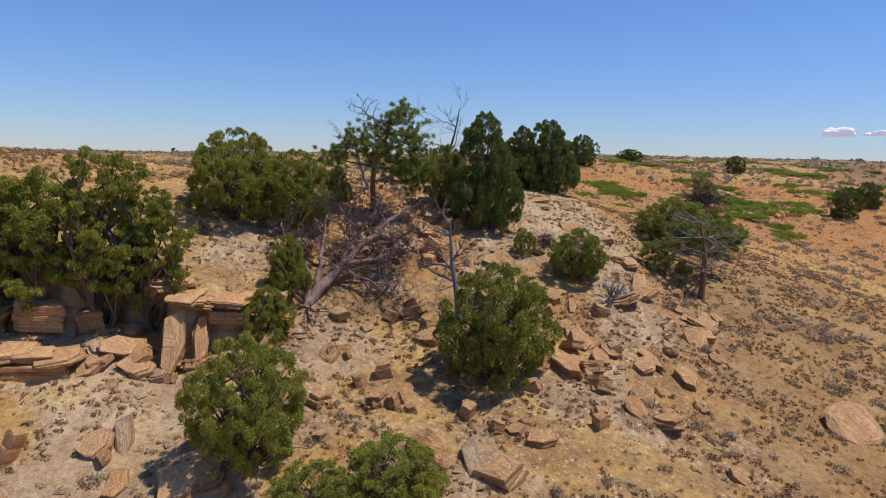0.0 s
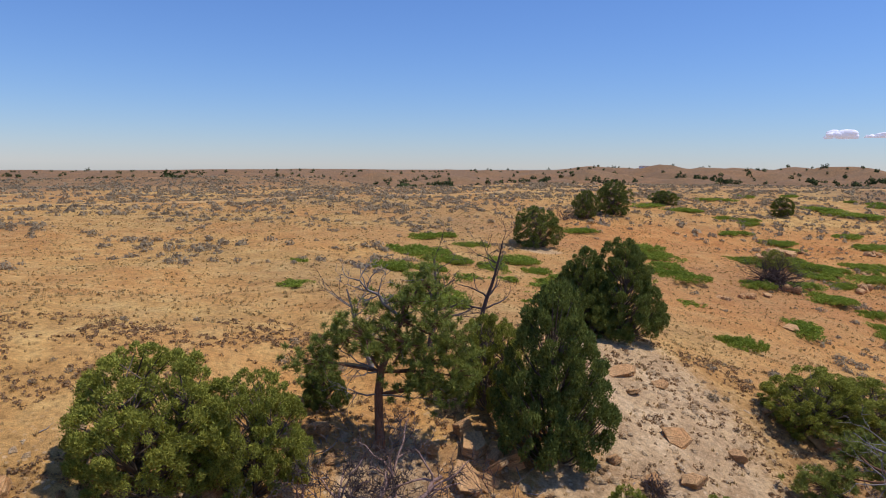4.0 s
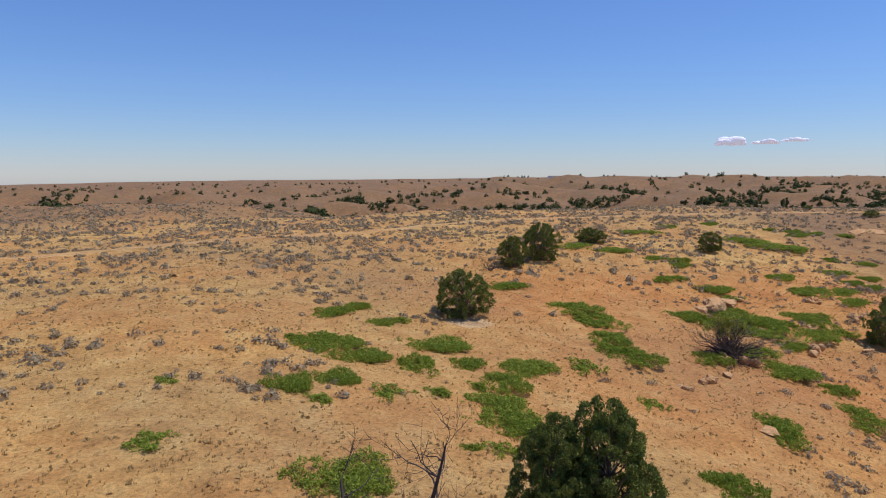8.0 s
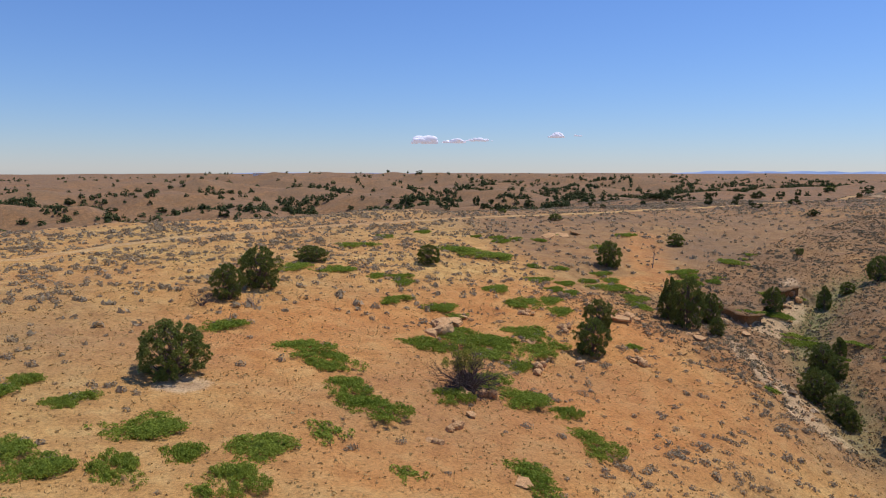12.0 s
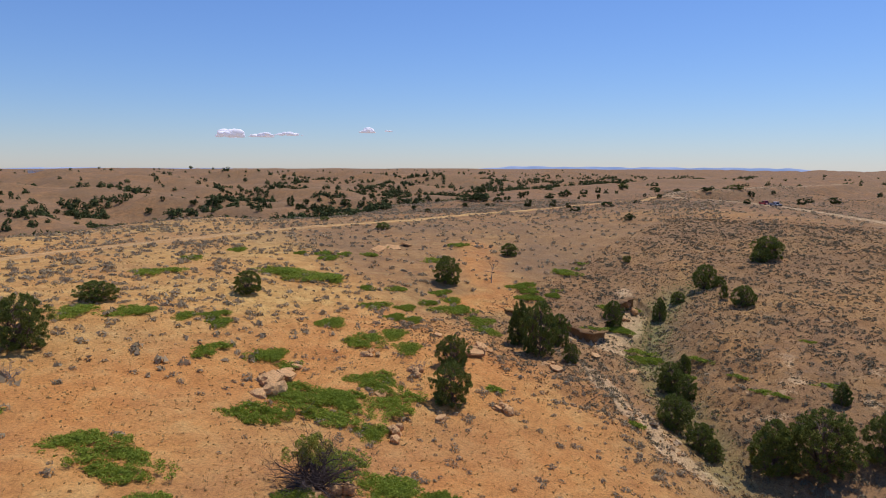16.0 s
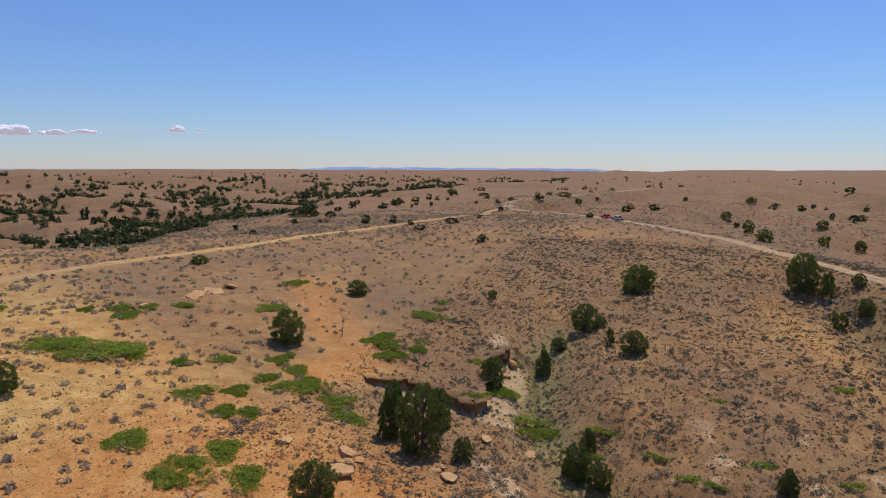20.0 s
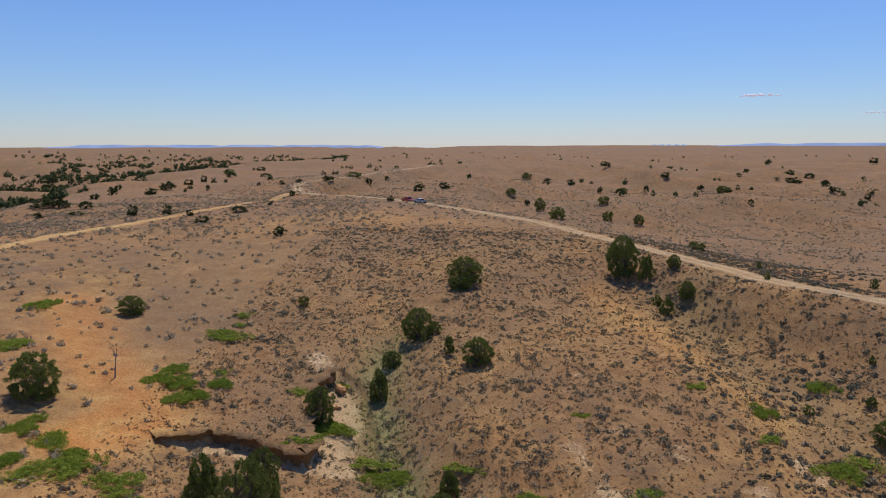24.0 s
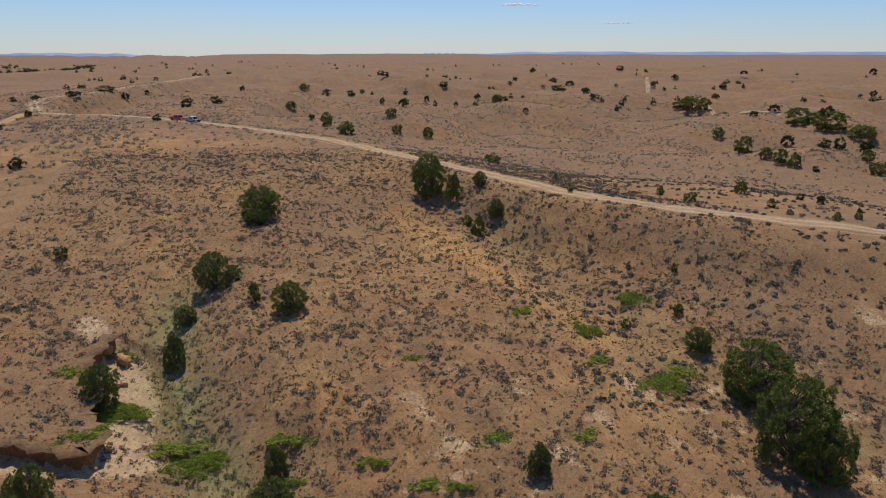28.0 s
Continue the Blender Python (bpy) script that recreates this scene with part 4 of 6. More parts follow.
# open slopes east of the gully, the mesa's back and the far plain
for count, box, size, leaves, keep in (
    (25000, (95, 235, 20, 132), (0.35, 1.2), 30, lambda x, y: (0.25 + 0.75 * zones_at(x, y)[0][:, 2]) * (0.22 + 0.78 * smooth(-0.25, 0.5, waves(x, y, 16, 50)))),
    (8500, (-60, 130, 82, 215), (0.5, 1.6), 44, lambda x, y: (0.9 * smooth(0.0, 0.45, waves(x, y, 26, 51) - 0.95 * zones_at(x, y)[0][:, 0] + 0.25 * smooth(130, 170, y)) + 0.04)),
    (30000, (-170, 330, 130, 330), (0.7, 1.7), 9, lambda x, y: 0.25 + 0.75 * smooth(185, 215, y) *  smooth(-0.2, 0.4, waves(x, y, 40, 52))),
    (34000, (225, 620, -240, 260), (0.7, 1.6), 8, lambda x, y: 0.25 + 0.75 * smooth(-0.2, 0.5, waves(x, y, 40, 53))),
    (5500, (125, 260, -60, 60), (0.4, 1.1), 18, lambda x, y: 0.3 + 0.7 * smooth(-0.2, 0.5, waves(x, y, 22, 54))),
    (1900, (-30, 50, 18, 62), (0.35, 0.95), 120, lambda x, y: 0.32 * smooth(-0.1, 0.5, waves(x, y, 11, 55)) + 0.7 * smooth(14, 26, x)),
    (2600, (40, 112, 62, 106), (0.5, 1.3), 40, lambda x, y: np.exp(-((to_line(SAGE_BAND, x, y)[0] / 6.5) ** 2)) * (0.3 + 0.7 * smooth(-0.2, 0.4, waves(x, y, 13, 56)))),
    (900, (55, 100, 95, 130), (0.5, 1.2), 34, lambda x, y: smooth(0.0, 0.4, waves(x, y, 12, 57))),
):
    x, y = scatter(rng, count, *box, keep)
    big = rng.uniform(0, 1, len(x)) ** 1.6
    fields.append(cushions(rng, x, y, size[0] + (size[1] - size[0]) * big, leaves, 0.28 if leaves < 20 else 0.125 if leaves < 60 else 0.075))
for k, (v, f) in enumerate(fields):
    stuff("sagebrush", v, f, SCRUB if k in (0, 4) else SAGE, ("grey-green sagebrush dotting the dry slope", "sparse grey sagebrush on the straw-coloured mesa", "dense low sagebrush across the far flat")[min(k, 2)], "sagebrush")
x, y = scatter(rng, 9000, -32, 40, 20, 75, lambda x, y: 0.35 + 0.65 * smooth(-0.3, 0.5, waves(x, y, 7, 60)))
v, f = tufts(rng, x, y, rng.uniform(0.15, 0.42, len(x)), 12, 0.4, 0.9, 0.06)
stuff("grass_tufts", v, f, GRASS, "bleached straw-coloured bunch grass on stony ground", "grass")
x, y = scatter(rng, 26000, -40, 100, 60, 150, lambda x, y: 0.35 + 0.65 * smooth(-0.3, 0.5, waves(x, y, 12, 61)))
v, f = tufts(rng, x, y, rng.uniform(0.2, 0.45, len(x)), 5, 0.5, 0.7, 0.10)
stuff("grass_tufts", v, f, GRASS, "thin dry grass over the ochre mesa", "grass")
x, y = scatter(rng, 32000, -32, 45, 18, 62, lambda x, y: (1 - 0.6 * zones_at(x, y)[0][:, 1]) * smooth(-0.5, 0.4, waves(x, y, 7, 66)))
v, f = cushions(rng, x, y, rng.uniform(0.12, 0.4, len(x)), 14, 0.2)
stuff("grass_bunches", v, f, STUBBLE, "brown dried grass and litter on the stony slope", "grass")
# small bunches of dry grass and seedlings all over the brown slopes
x, y = scatter(rng, 46000, 92, 240, 18, 135, lambda x, y: (1 - zones_at(x, y)[0][:, 1]) * (0.3 + 0.7 * smooth(-0.4, 0.4, waves(x, y, 9, 62))))
v, f = cushions(rng, x, y, rng.uniform(0.16, 0.42, len(x)), 5, 0.36)
stuff("grass_bunches", v, f, STUBBLE, "low dry grass bunches speckling the brown slope", "grass")
x, y = scatter(rng, 24000, -60, 110, 60, 190, lambda x, y: 0.3 + 0.7 * smooth(-0.4, 0.4, waves(x, y, 9, 63)))
v, f = cushions(rng, x, y, rng.uniform(0.15, 0.36, len(x)), 5, 0.36)
stuff("grass_bunches", v, f, GRASS, "low straw grass bunches over the mesa", "grass")
# greener grass along the gully's bed and in the swale
x, y = scatter(rng, 9000, 100, 168, 70, 112, lambda x, y: np.exp(-((to_line(GULLY, x, y)[0] / 3.2) ** 2)) * smooth(100, 112, x) * (0.4 + 0.6 * smooth(-0.3, 0.4, waves(x, y, 6, 64))))
v, f = tufts(rng, x, y, rng.uniform(0.35, 0.8, len(x)), 9, 0.5, 0.8, 0.09)
stuff("meadow_grass", v, f, MEADOW, "pale green grass and weeds along the gully bed", "grass")
x, y = scatter(rng, 5000, 100, 195, 20, 76, lambda x, y: 0.8 * np.exp(-((to_line(STRAW, x, y)[0] / 4.0) ** 2)))
v, f = tufts(rng, x, y, rng.uniform(0.25, 0.5, len(x)), 7, 0.5, 0.8, 0.09)
stuff("meadow_grass", v, f, GRASS, "tall straw-yellow grass in the swale", "grass")

# ---- sandstone ----
def rock_mesh(kind, seed):
    """A block about one metre wide, resting on z = 0: convex, chipped and bedded."""
    rng = np.random.RandomState(seed)
    bm = bmesh.new()
    if kind in ("disc", "boulder"):
        for k in range(46):
            turn, z = rng.uniform(0, 6.283), rng.uniform(-1, 1)
            r = (1 - abs(z) ** 2.4) ** 0.5 * rng.uniform(0.9, 1.0)
            long = 1.0 if kind == "disc" else 0.85
            bm.verts.new((0.5 * r * math.cos(turn), 0.5 * long * r * math.sin(turn), 0.5 + 0.5 * z))
    else:
        n = rng.randint(5, 8)
        turns = np.sort(rng.uniform(0, 6.283, n) * 0.4 + np.linspace(0, 6.283, n, endpoint=False))
        taper = 0.8
        for turn in turns:
            r = rng.uniform(0.38, 0.54)
            point = 1 - 0.55 * max(0, math.sin(turn))
            for z, s in ((0, 1), (0.55, 0.98), (1, taper)):
                bm.verts.new((r * s * point * math.cos(turn) + rng.normal() * 0.03, r * s * math.sin(turn) + rng.normal() * 0.03, z + rng.normal() * 0.05 * (z > 0)))
    hull = bmesh.ops.convex_hull(bm, input=bm.verts)
    bmesh.ops.delete(bm, geom=[v for v in hull["geom_interior"] if isinstance(v, bmesh.types.BMVert)], context="VERTS")
    bmesh.ops.dissolve_limit(bm, angle_limit=radians(14), verts=bm.verts, edges=bm.edges)
    bmesh.ops.bevel(bm, geom=list(bm.edges), offset=0.02, segments=1, affect="EDGES")
    bmesh.ops.triangulate(bm, faces=bm.faces)
    bmesh.ops.subdivide_edges(bm, edges=[e for e in bm.edges if e.calc_length() > 0.16], cuts=1, use_grid_fill=False)
    bmesh.ops.triangulate(bm, faces=bm.faces)
    for v in bm.verts:
        p = v.co * 3.1 + Vector((seed * 3.7, 0, 0))
        v.co += Vector(noise.noise_vector(p)) * 0.028 + Vector(noise.noise_vector(p * 3)) * 0.012
        ledge = math.sin(v.co.z * 22 + seed) * 0.012
        v.co.x *= 1 + ledge
        v.co.y *= 1 + ledge
    me = bpy.data.meshes.new(kind)
    bm.to_mesh(me)
    bm.free()
    me.materials.append(SANDSTONE if kind != "pillar" else PALE_STONE)
    return me


def bedded_mesh(seed, beds, mat):
    """A block of stacked sandstone beds, each with its own broken edge, one metre each way."""
    rng = np.random.RandomState(seed)
    n = 15
    turns = np.linspace(0, 6.283, n, endpoint=False) + rng.uniform(-0.12, 0.12, n)
    box = 0.5 / np.maximum(np.abs(np.cos(turns)), np.abs(np.sin(turns))) * rng.uniform(0.86, 1.0, n)
    cuts = np.r_[0, np.sort(rng.uniform(0.08, 0.92, beds - 1)), 1]
    bm = bmesh.new()
    rings = []
    for k in range(beds):
        z0, z1 = cuts[k], cuts[k + 1]
        edge = box * rng.uniform(0.93, 1.03) * rng.uniform(0.95, 1.03, n)
        dx, dy = rng.normal(size=2) * 0.02
        for z, s in ((z0, 0.955), (z0 + 0.16 * (z1 - z0), 1.0), (z1 - 0.2 * (z1 - z0), 0.995), (z1, 0.96)):
            rings.append([bm.verts.new((dx + r * s * math.cos(a), dy + r * s * math.sin(a), z + rng.normal() * 0.008)) for a, r in zip(turns, edge)])
    for a, b in zip(rings, rings[1:]):
        for k in range(n):
            bm.faces.new((a[k], a[(k + 1) % n], b[(k + 1) % n], b[k]))
    bm.faces.new(rings[0][::-1])
    bm.faces.new(rings[-1])
    bmesh.ops.triangulate(bm, faces=bm.faces)
    me = bpy.data.meshes.new("bedded")
    bm.to_mesh(me)
    bm.free()
    me.materials.append(mat)
    return me


def plate_mesh(seed, beds, corners, mat, taper=0.0):
    """A broken slab of a few beds, each with its own jagged outline, one metre each way."""
    rng = np.random.RandomState(seed)
    turns = np.sort(np.linspace(0, 6.283, corners, endpoint=False) + rng.uniform(-0.28, 0.28, corners))
    outline = rng.uniform(0.42, 0.66, corners)
    cuts = np.r_[0, np.sort(rng.uniform(0.15, 0.85, beds - 1)), 1]
    bm = bmesh.new()
    rings = []
    for k in range(beds):
        z0, z1 = cuts[k], cuts[k + 1]
        edge = outline * rng.uniform(0.84, 1.04, corners) * (1 - taper * k / beds)
        dx, dy = rng.normal(size=2) * 0.03
        for z, s in ((z0, 0.94), (z0 + 0.2 * (z1 - z0), 1.0), (z1 - 0.2 * (z1 - z0), 0.99), (z1, 0.93)):
            ring = []
            for q in range(corners):
                n = (q + 1) % corners
                a, b = (Vector((edge[i] * math.cos(turns[i]), edge[i] * math.sin(turns[i]))) for i in (q, n))
                for u in (0.0, 0.5):
                    c = a.lerp(b, u) * s * (1 + rng.normal() * 0.02)
                    ring.append(bm.verts.new((dx + c.x, dy + c.y, z + rng.normal() * 0.02)))
            rings.append(ring)
    n = 2 * corners
    for a, b in zip(rings, rings[1:]):
        for k in range(n):
            bm.faces.new((a[k], a[(k + 1) % n], b[(k + 1) % n], b[k]))
    for ring, z in ((rings[0][::-1], -0.02), (rings[-1], 1.06)):
        mid = bm.verts.new((rng.normal() * 0.05, rng.normal() * 0.05, z))
        for k in range(n):
            bm.faces.new((ring[k], ring[(k + 1) % n], mid))
    bmesh.ops.triangulate(bm, faces=bm.faces)
    me = bpy.data.meshes.new("slab")
    bm.to_mesh(me)
    bm.free()
    me.materials.append(mat)
    return me


def lumps_mesh(seed, mat):
    """Rounded, layered knobs of one weathered outcrop leaning on each other, one metre each way."""
    rng = np.random.RandomState(seed)
    bm = bmesh.new()
    n = rng.randint(3, 6)
    lean = rng.uniform(-0.5, 0.5)
    for k in range(n):
        size = rng.uniform(0.2, 0.36) * (1.15 if k == 0 else 1.0)
        at = Vector((-0.4 + 0.8 * k / (n - 1) + rng.normal() * 0.05, rng.normal() * 0.12, 0.42 * rng.uniform(0.5, 1.1)))
        turn = Matrix.Rotation(rng.uniform(0, 6.283), 4, "Z") @ Matrix.Rotation(lean + rng.normal() * 0.2, 4, "Y")
        made = bmesh.ops.create_icosphere(bm, subdivisions=2, radius=1)["verts"]
        for v in made:
            p = v.co.copy()
            p += Vector(noise.noise_vector(p * 1.4 + Vector((seed * 2.3, k * 5.1, 0)))) * 0.34
            p *= 1 - 0.09 * max(0, math.sin(p.z * 8 + k))
            v.co = at + turn @ Vector((p.x * size, p.y * size * 0.85, p.z * size * 1.25))
    me = bpy.data.meshes.new("lumps")
    bm.to_mesh(me)
    bm.free()
    me.materials.append(mat)
    return me


STONES = {kind: [rock_mesh(kind, 100 * n + s) for s in range(4)] for n, kind in ((1, "disc"), (3, "pillar"), (4, "boulder"))}
STONES["slab"] = [plate_mesh(100 + s, 2 + s % 2, 5 + s % 3, SANDSTONE, 0.1) for s in range(4)]
STONES["block"] = [plate_mesh(140 + s, 3, 4 + s % 2, SANDSTONE, 0.15) for s in range(4)]
STONES["pale"] = [plate_mesh(160 + s, 2, 4 + s % 3, PALE_STONE, 0.25) for s in range(4)]
STONES["bedded"] = [bedded_mesh(600 + s, 5, SANDSTONE) for s in range(4)]
STONES["weathered"] = [lumps_mesh(820 + s, SANDSTONE) for s in range(4)]


def rocks(kind, label, places):
    """Single blocks at (x, y, width, height across the line of sight), lying into the slope."""
    for x, y, wide, tall in places:
        pick = int(x * 11 + y * 7)
        ob = new("sandstone_boulder" if kind in ("boulder", "weathered") else "sandstone_rock", STONES[kind][pick % 4])
        turn = (x * 53 + y * 29) % 360
        step = 0.8
        fall = math.degrees(math.atan((height(x, y + step) - height(x, y - step)) / (2 * step)))
        if kind in ("slab", "pale"):
            size, tilt = (wide * 1.05, max(wide * 0.7, tall * 1.35), max(0.2, 0.34 * min(wide, tall))), fall - 6 + pick % 23
        elif kind == "disc":
            size, tilt = (wide, tall * 1.3, 0.28 * min(wide, tall)), fall + 16 + pick % 12
        elif kind == "pillar":
            size, tilt = (wide, tall * 1.3, wide * 0.42), fall + 16 + pick % 9
        elif kind in ("boulder", "weathered"):
            size, tilt = (wide, wide * 0.8, tall), 6 + pick % 15
        else:
            size, tilt = (wide, wide * 0.8, tall * 0.6), fall * 0.7 + pick % 19
        spin = turn if pick % 3 == 0 else {"slab": turn % 50 - 25, "disc": turn % 40 - 20, "pillar": turn % 30 - 15}.get(kind, turn)
        sink = 0.02 if kind in ("slab", "disc", "pale") else 0.08 * size[2] + 0.04
        ob.matrix_world = pose(x, y, height(x, y) - sink, 0, 0, spin) @ pose(0, 0, 0, tilt, (pick % 7 - 3) * 4) @ Matrix.Diagonal((*size, 1))
        tagged(ob, label, "rock", "scattered sandstone")


def strewn(seed, count, x0, x1, y0, y1, small, large, kinds, label, keep):
    """More blocks over a stretch of slope."""
    rng = np.random.RandomState(seed)
    x, y = rng.uniform(x0, x1, count), rng.uniform(y0, y1, count)
    on = rng.uniform(0, 1, count) < keep(x, y)
    for px, py in zip(x[on], y[on]):
        s = small + (large - small) * rng.uniform() ** 2
        rocks(kinds[rng.randint(len(kinds))], label, [(round(px, 2), round(py, 2), s, s * rng.uniform(0.6, 1.0))])


rocks("slab", "tilted flat slab of orange sandstone on the stony slope", [(10.5, 33.9, 1.50, 1.50), (12.6, 34.9, 0.94, 1.09), (15.5, 35.1, 0.81, 1.61), (11.6, 32.5, 0.82, 0.65), (19.7, 36.1, 0.76, 0.69), (21.2, 40.2, 1.70, 0.94), (21.2, 39.3, 1.11, 0.67), (20.2, 39.9, 1.04, 0.74), (16.7, 34.0, 0.80, 0.58), (12.3, 39.5, 0.55, 0.96), (16.2, 41.1, 2.85, 0.80), (17.7, 42.2, 2.34, 1.06), (18.8, 43.7, 1.65, 0.98), (15.4, 50.7, 1.82, 0.78), (6.9, 29.2, 1.05, 0.58), (11.8, 37.0, 1.10, 0.84), (11.6, 37.9, 1.12, 0.79), (-10.7, 28.6, 1.12, 1.22), (-7.1, 26.5, 1.77, 1.47), (-9.5, 26.9, 0.91, 1.17), (-10.6, 33.6, 1.55, 1.13), (-11.0, 35.1, 1.54, 0.93), (-7.7, 34.9, 1.39, 1.09), (6.0, 44.8, 0.90, 1.06)])
rocks("slab", "tilted flat slab of orange sandstone on the stony slope", [(25.2, 53.4, 2.91, 1.40), (4.7, 48.6, 1.33, 1.44), (5.5, 47.2, 0.95, 1.79), (18.5, 46.6, 1.46, 1.08), (18.0, 43.6, 1.19, 1.79), (14.6, 56.2, 1.82, 0.73), (14.4, 54.2, 0.98, 0.56), (16.5, 55.3, 1.09, 0.51), (23.5, 55.4, 1.57, 0.78), (0.2, 37.9, 0.82, 0.51), (11.1, 35.8, 1.23, 1.60), (11.9, 36.4, 1.25, 1.25), (13.3, 35.5, 0.61, 1.24), (9.5, 34.2, 0.57, 0.96), (-12.2, 34.7, 1.05, 0.83), (-12.4, 33.7, 1.21, 1.03), (-12.8, 33.2, 1.20, 0.90), (-9.5, 34.7, 0.91, 1.03), (4.3, 46.8, 1.15, 1.53), (21.4, 40.7, 0.92, 1.03), (22.4, 41.3, 0.78, 1.05), (20.0, 40.3, 0.75, 0.63), (19.5, 43.9, 1.07, 0.79)])
rocks("block", "angular block of orange-tan sandstone on the stony slope", [(13.7, 35.7, 1.22, 0.80), (10.8, 29.4, 1.03, 1.09), (16.9, 35.9, 1.00, 0.67), (13.8, 39.0, 1.54, 0.93), (11.3, 40.1, 1.24, 0.90), (10.9, 39.1, 1.08, 0.81), (19.5, 41.8, 0.99, 0.99), (21.3, 44.4, 1.14, 0.81), (6.0, 29.4, 1.10, 0.84), (5.7, 26.3, 2.22, 1.21), (8.3, 32.2, 1.19, 0.91), (4.8, 30.7, 1.29, 1.21), (1.8, 31.5, 0.82, 0.98), (-10.2, 28.0, 0.84, 0.73), (-14.1, 28.1, 1.10, 2.46), (-9.2, 33.4, 0.77, 0.88), (1.1, 33.8, 1.21, 1.38), (-0.1, 33.0, 0.85, 1.13), (-2.1, 31.0, 1.13, 0.86), (1.5, 31.2, 0.97, 0.97), (0.8, 31.2, 0.70, 0.70), (-1.9, 28.6, 0.63, 0.70), (2.3, 30.9, 0.80, 0.59), (-5.9, 26.6, 0.78, 0.73)])
rocks("block", "angular block of orange-tan sandstone on the stony slope", [(-0.7, 35.3, 0.72, 0.60), (-3.9, 29.3, 0.52, 0.36), (4.0, 44.7, 1.47, 1.65), (4.8, 46.5, 1.30, 1.14), (-3.4, 41.6, 1.03, 0.62), (5.0, 44.0, 1.35, 1.30), (3.9, 43.5, 1.18, 1.18), (14.5, 47.4, 1.22, 0.79), (18.4, 50.4, 1.15, 0.75), (12.8, 47.3, 1.19, 0.72), (17.7, 46.8, 1.13, 0.63), (2.8, 48.5, 1.43, 0.86), (-1.3, 33.3, 0.40, 0.54), (-0.3, 30.1, 0.68, 0.50), (2.8, 38.9, 1.04, 1.27), (1.5, 38.9, 1.27, 0.94), (-1.3, 38.5, 1.25, 0.83), (-5.2, 26.0, 0.62, 0.77), (3.8, 38.2, 1.12, 0.93), (-10.2, 35.7, 0.53, 0.53), (-8.6, 36.6, 1.25, 0.85), (-6.9, 37.1, 0.85, 0.85), (-9.4, 36.2, 0.63, 0.63), (1.4, 39.5, 1.32, 1.12)])
rocks("block", "angular block of orange-tan sandstone on the stony slope", [(11.0, 30.3, 0.95, 0.83), (13.0, 46.9, 0.80, 0.80)])
rocks("disc", "rounded lens-shaped block of layered orange sandstone on the stony slope", [(13.9, 32.3, 1.44, 1.26), (13.1, 31.1, 1.22, 1.31), (24.8, 31.5, 3.36, 2.47), (9.1, 43.8, 1.54, 1.47), (-1.7, 35.1, 1.13, 1.19)])
rocks("pillar", "upright pointed slab of tan sandstone on the stony slope", [(4.5, 27.2, 1.10, 2.70), (-10.0, 29.4, 1.13, 2.29), (-6.3, 34.9, 0.75, 1.44), (0.0, 31.3, 0.38, 1.08), (0.2, 31.0, 0.35, 0.94)])
rocks("boulder", "large smooth reddish sandstone boulder on the stony slope", [(2.0, 25.9, 2.16, 2.70)])
rocks("weathered", "weathered layered tan sandstone boulder among green shrubs", [(63.7, 121.9, 3.23, 1.77), (67.1, 105.3, 2.17, 1.61), (42.2, 91.2, 1.90, 0.89), (49.3, 98.9, 2.05, 1.13), (95.8, 114.4, 2.37, 2.06), (82.0, 114.5, 1.81, 1.16), (81.6, 122.2, 2.08, 1.06), (38.4, 89.2, 1.37, 0.59), (62.7, 120.7, 3.40, 1.88), (104.2, 106.7, 2.03, 0.95), (150.3, 114.1, 2.07, 1.82), (150.1, 111.9, 2.26, 1.48), (144.2, 111.6, 2.37, 1.26), (139.3, 108.2, 0.98, 0.56), (130.2, 111.2, 1.03, 0.52), (129.7, 116.2, 1.04, 0.62), (81.4, 114.1, 1.51, 1.09), (66.0, 104.4, 2.24, 1.60), (51.5, 97.4, 1.77, 1.62)])
rocks("weathered", "weathered layered tan sandstone boulder among green shrubs", [(82.1, 100.5, 1.98, 1.41), (82.5, 123.1, 1.72, 1.07), (48.8, 98.3, 1.58, 1.01), (42.6, 91.6, 1.01, 0.90)])
rocks("slab", "tilted flat slab of orange sandstone among green shrubs", [(41.0, 80.8, 1.78, 1.09), (52.1, 98.2, 2.60, 1.17), (74.2, 104.2, 1.45, 1.45), (68.2, 123.8, 2.79, 1.82), (70.9, 125.4, 1.87, 1.15), (73.9, 113.1, 1.89, 1.08), (94.8, 114.3, 2.42, 2.90), (100.5, 116.6, 1.88, 1.71), (82.4, 101.3, 2.44, 1.36), (98.2, 123.3, 2.25, 1.04), (99.3, 114.2, 1.51, 1.00), (103.3, 104.9, 1.66, 1.66), (141.1, 175.3, 4.82, 1.20), (146.9, 176.0, 4.97, 1.49), (152.8, 175.8, 4.34, 1.15), (127.5, 177.5, 2.96, 0.91), (129.6, 176.9, 2.29, 0.92), (123.6, 100.8, 2.47, 1.15), (119.9, 106.2, 1.92, 1.28), (65.2, 123.7, 3.48, 2.17), (69.1, 124.9, 2.24, 1.34), (46.1, 93.4, 1.18, 0.83)])
rocks("pillar", "upright pointed slab of tan sandstone among green shrubs", [(132.1, 124.5, 1.31, 2.25)])
rocks("bedded", "layered block of orange sandstone on the stony slope", [(3.3, 39.4, 1.28, 0.86)])

# broken ledge under the mesa's rim: cap slabs over a soft buff wall
ledge = tagged(new("sandstone_ledge"), "broken overhanging ledge of layered tan and orange sandstone under junipers", "rock ledge")
ledge.matrix_world = pose(-11, 38, height(-11, 38.6) - 0.2)


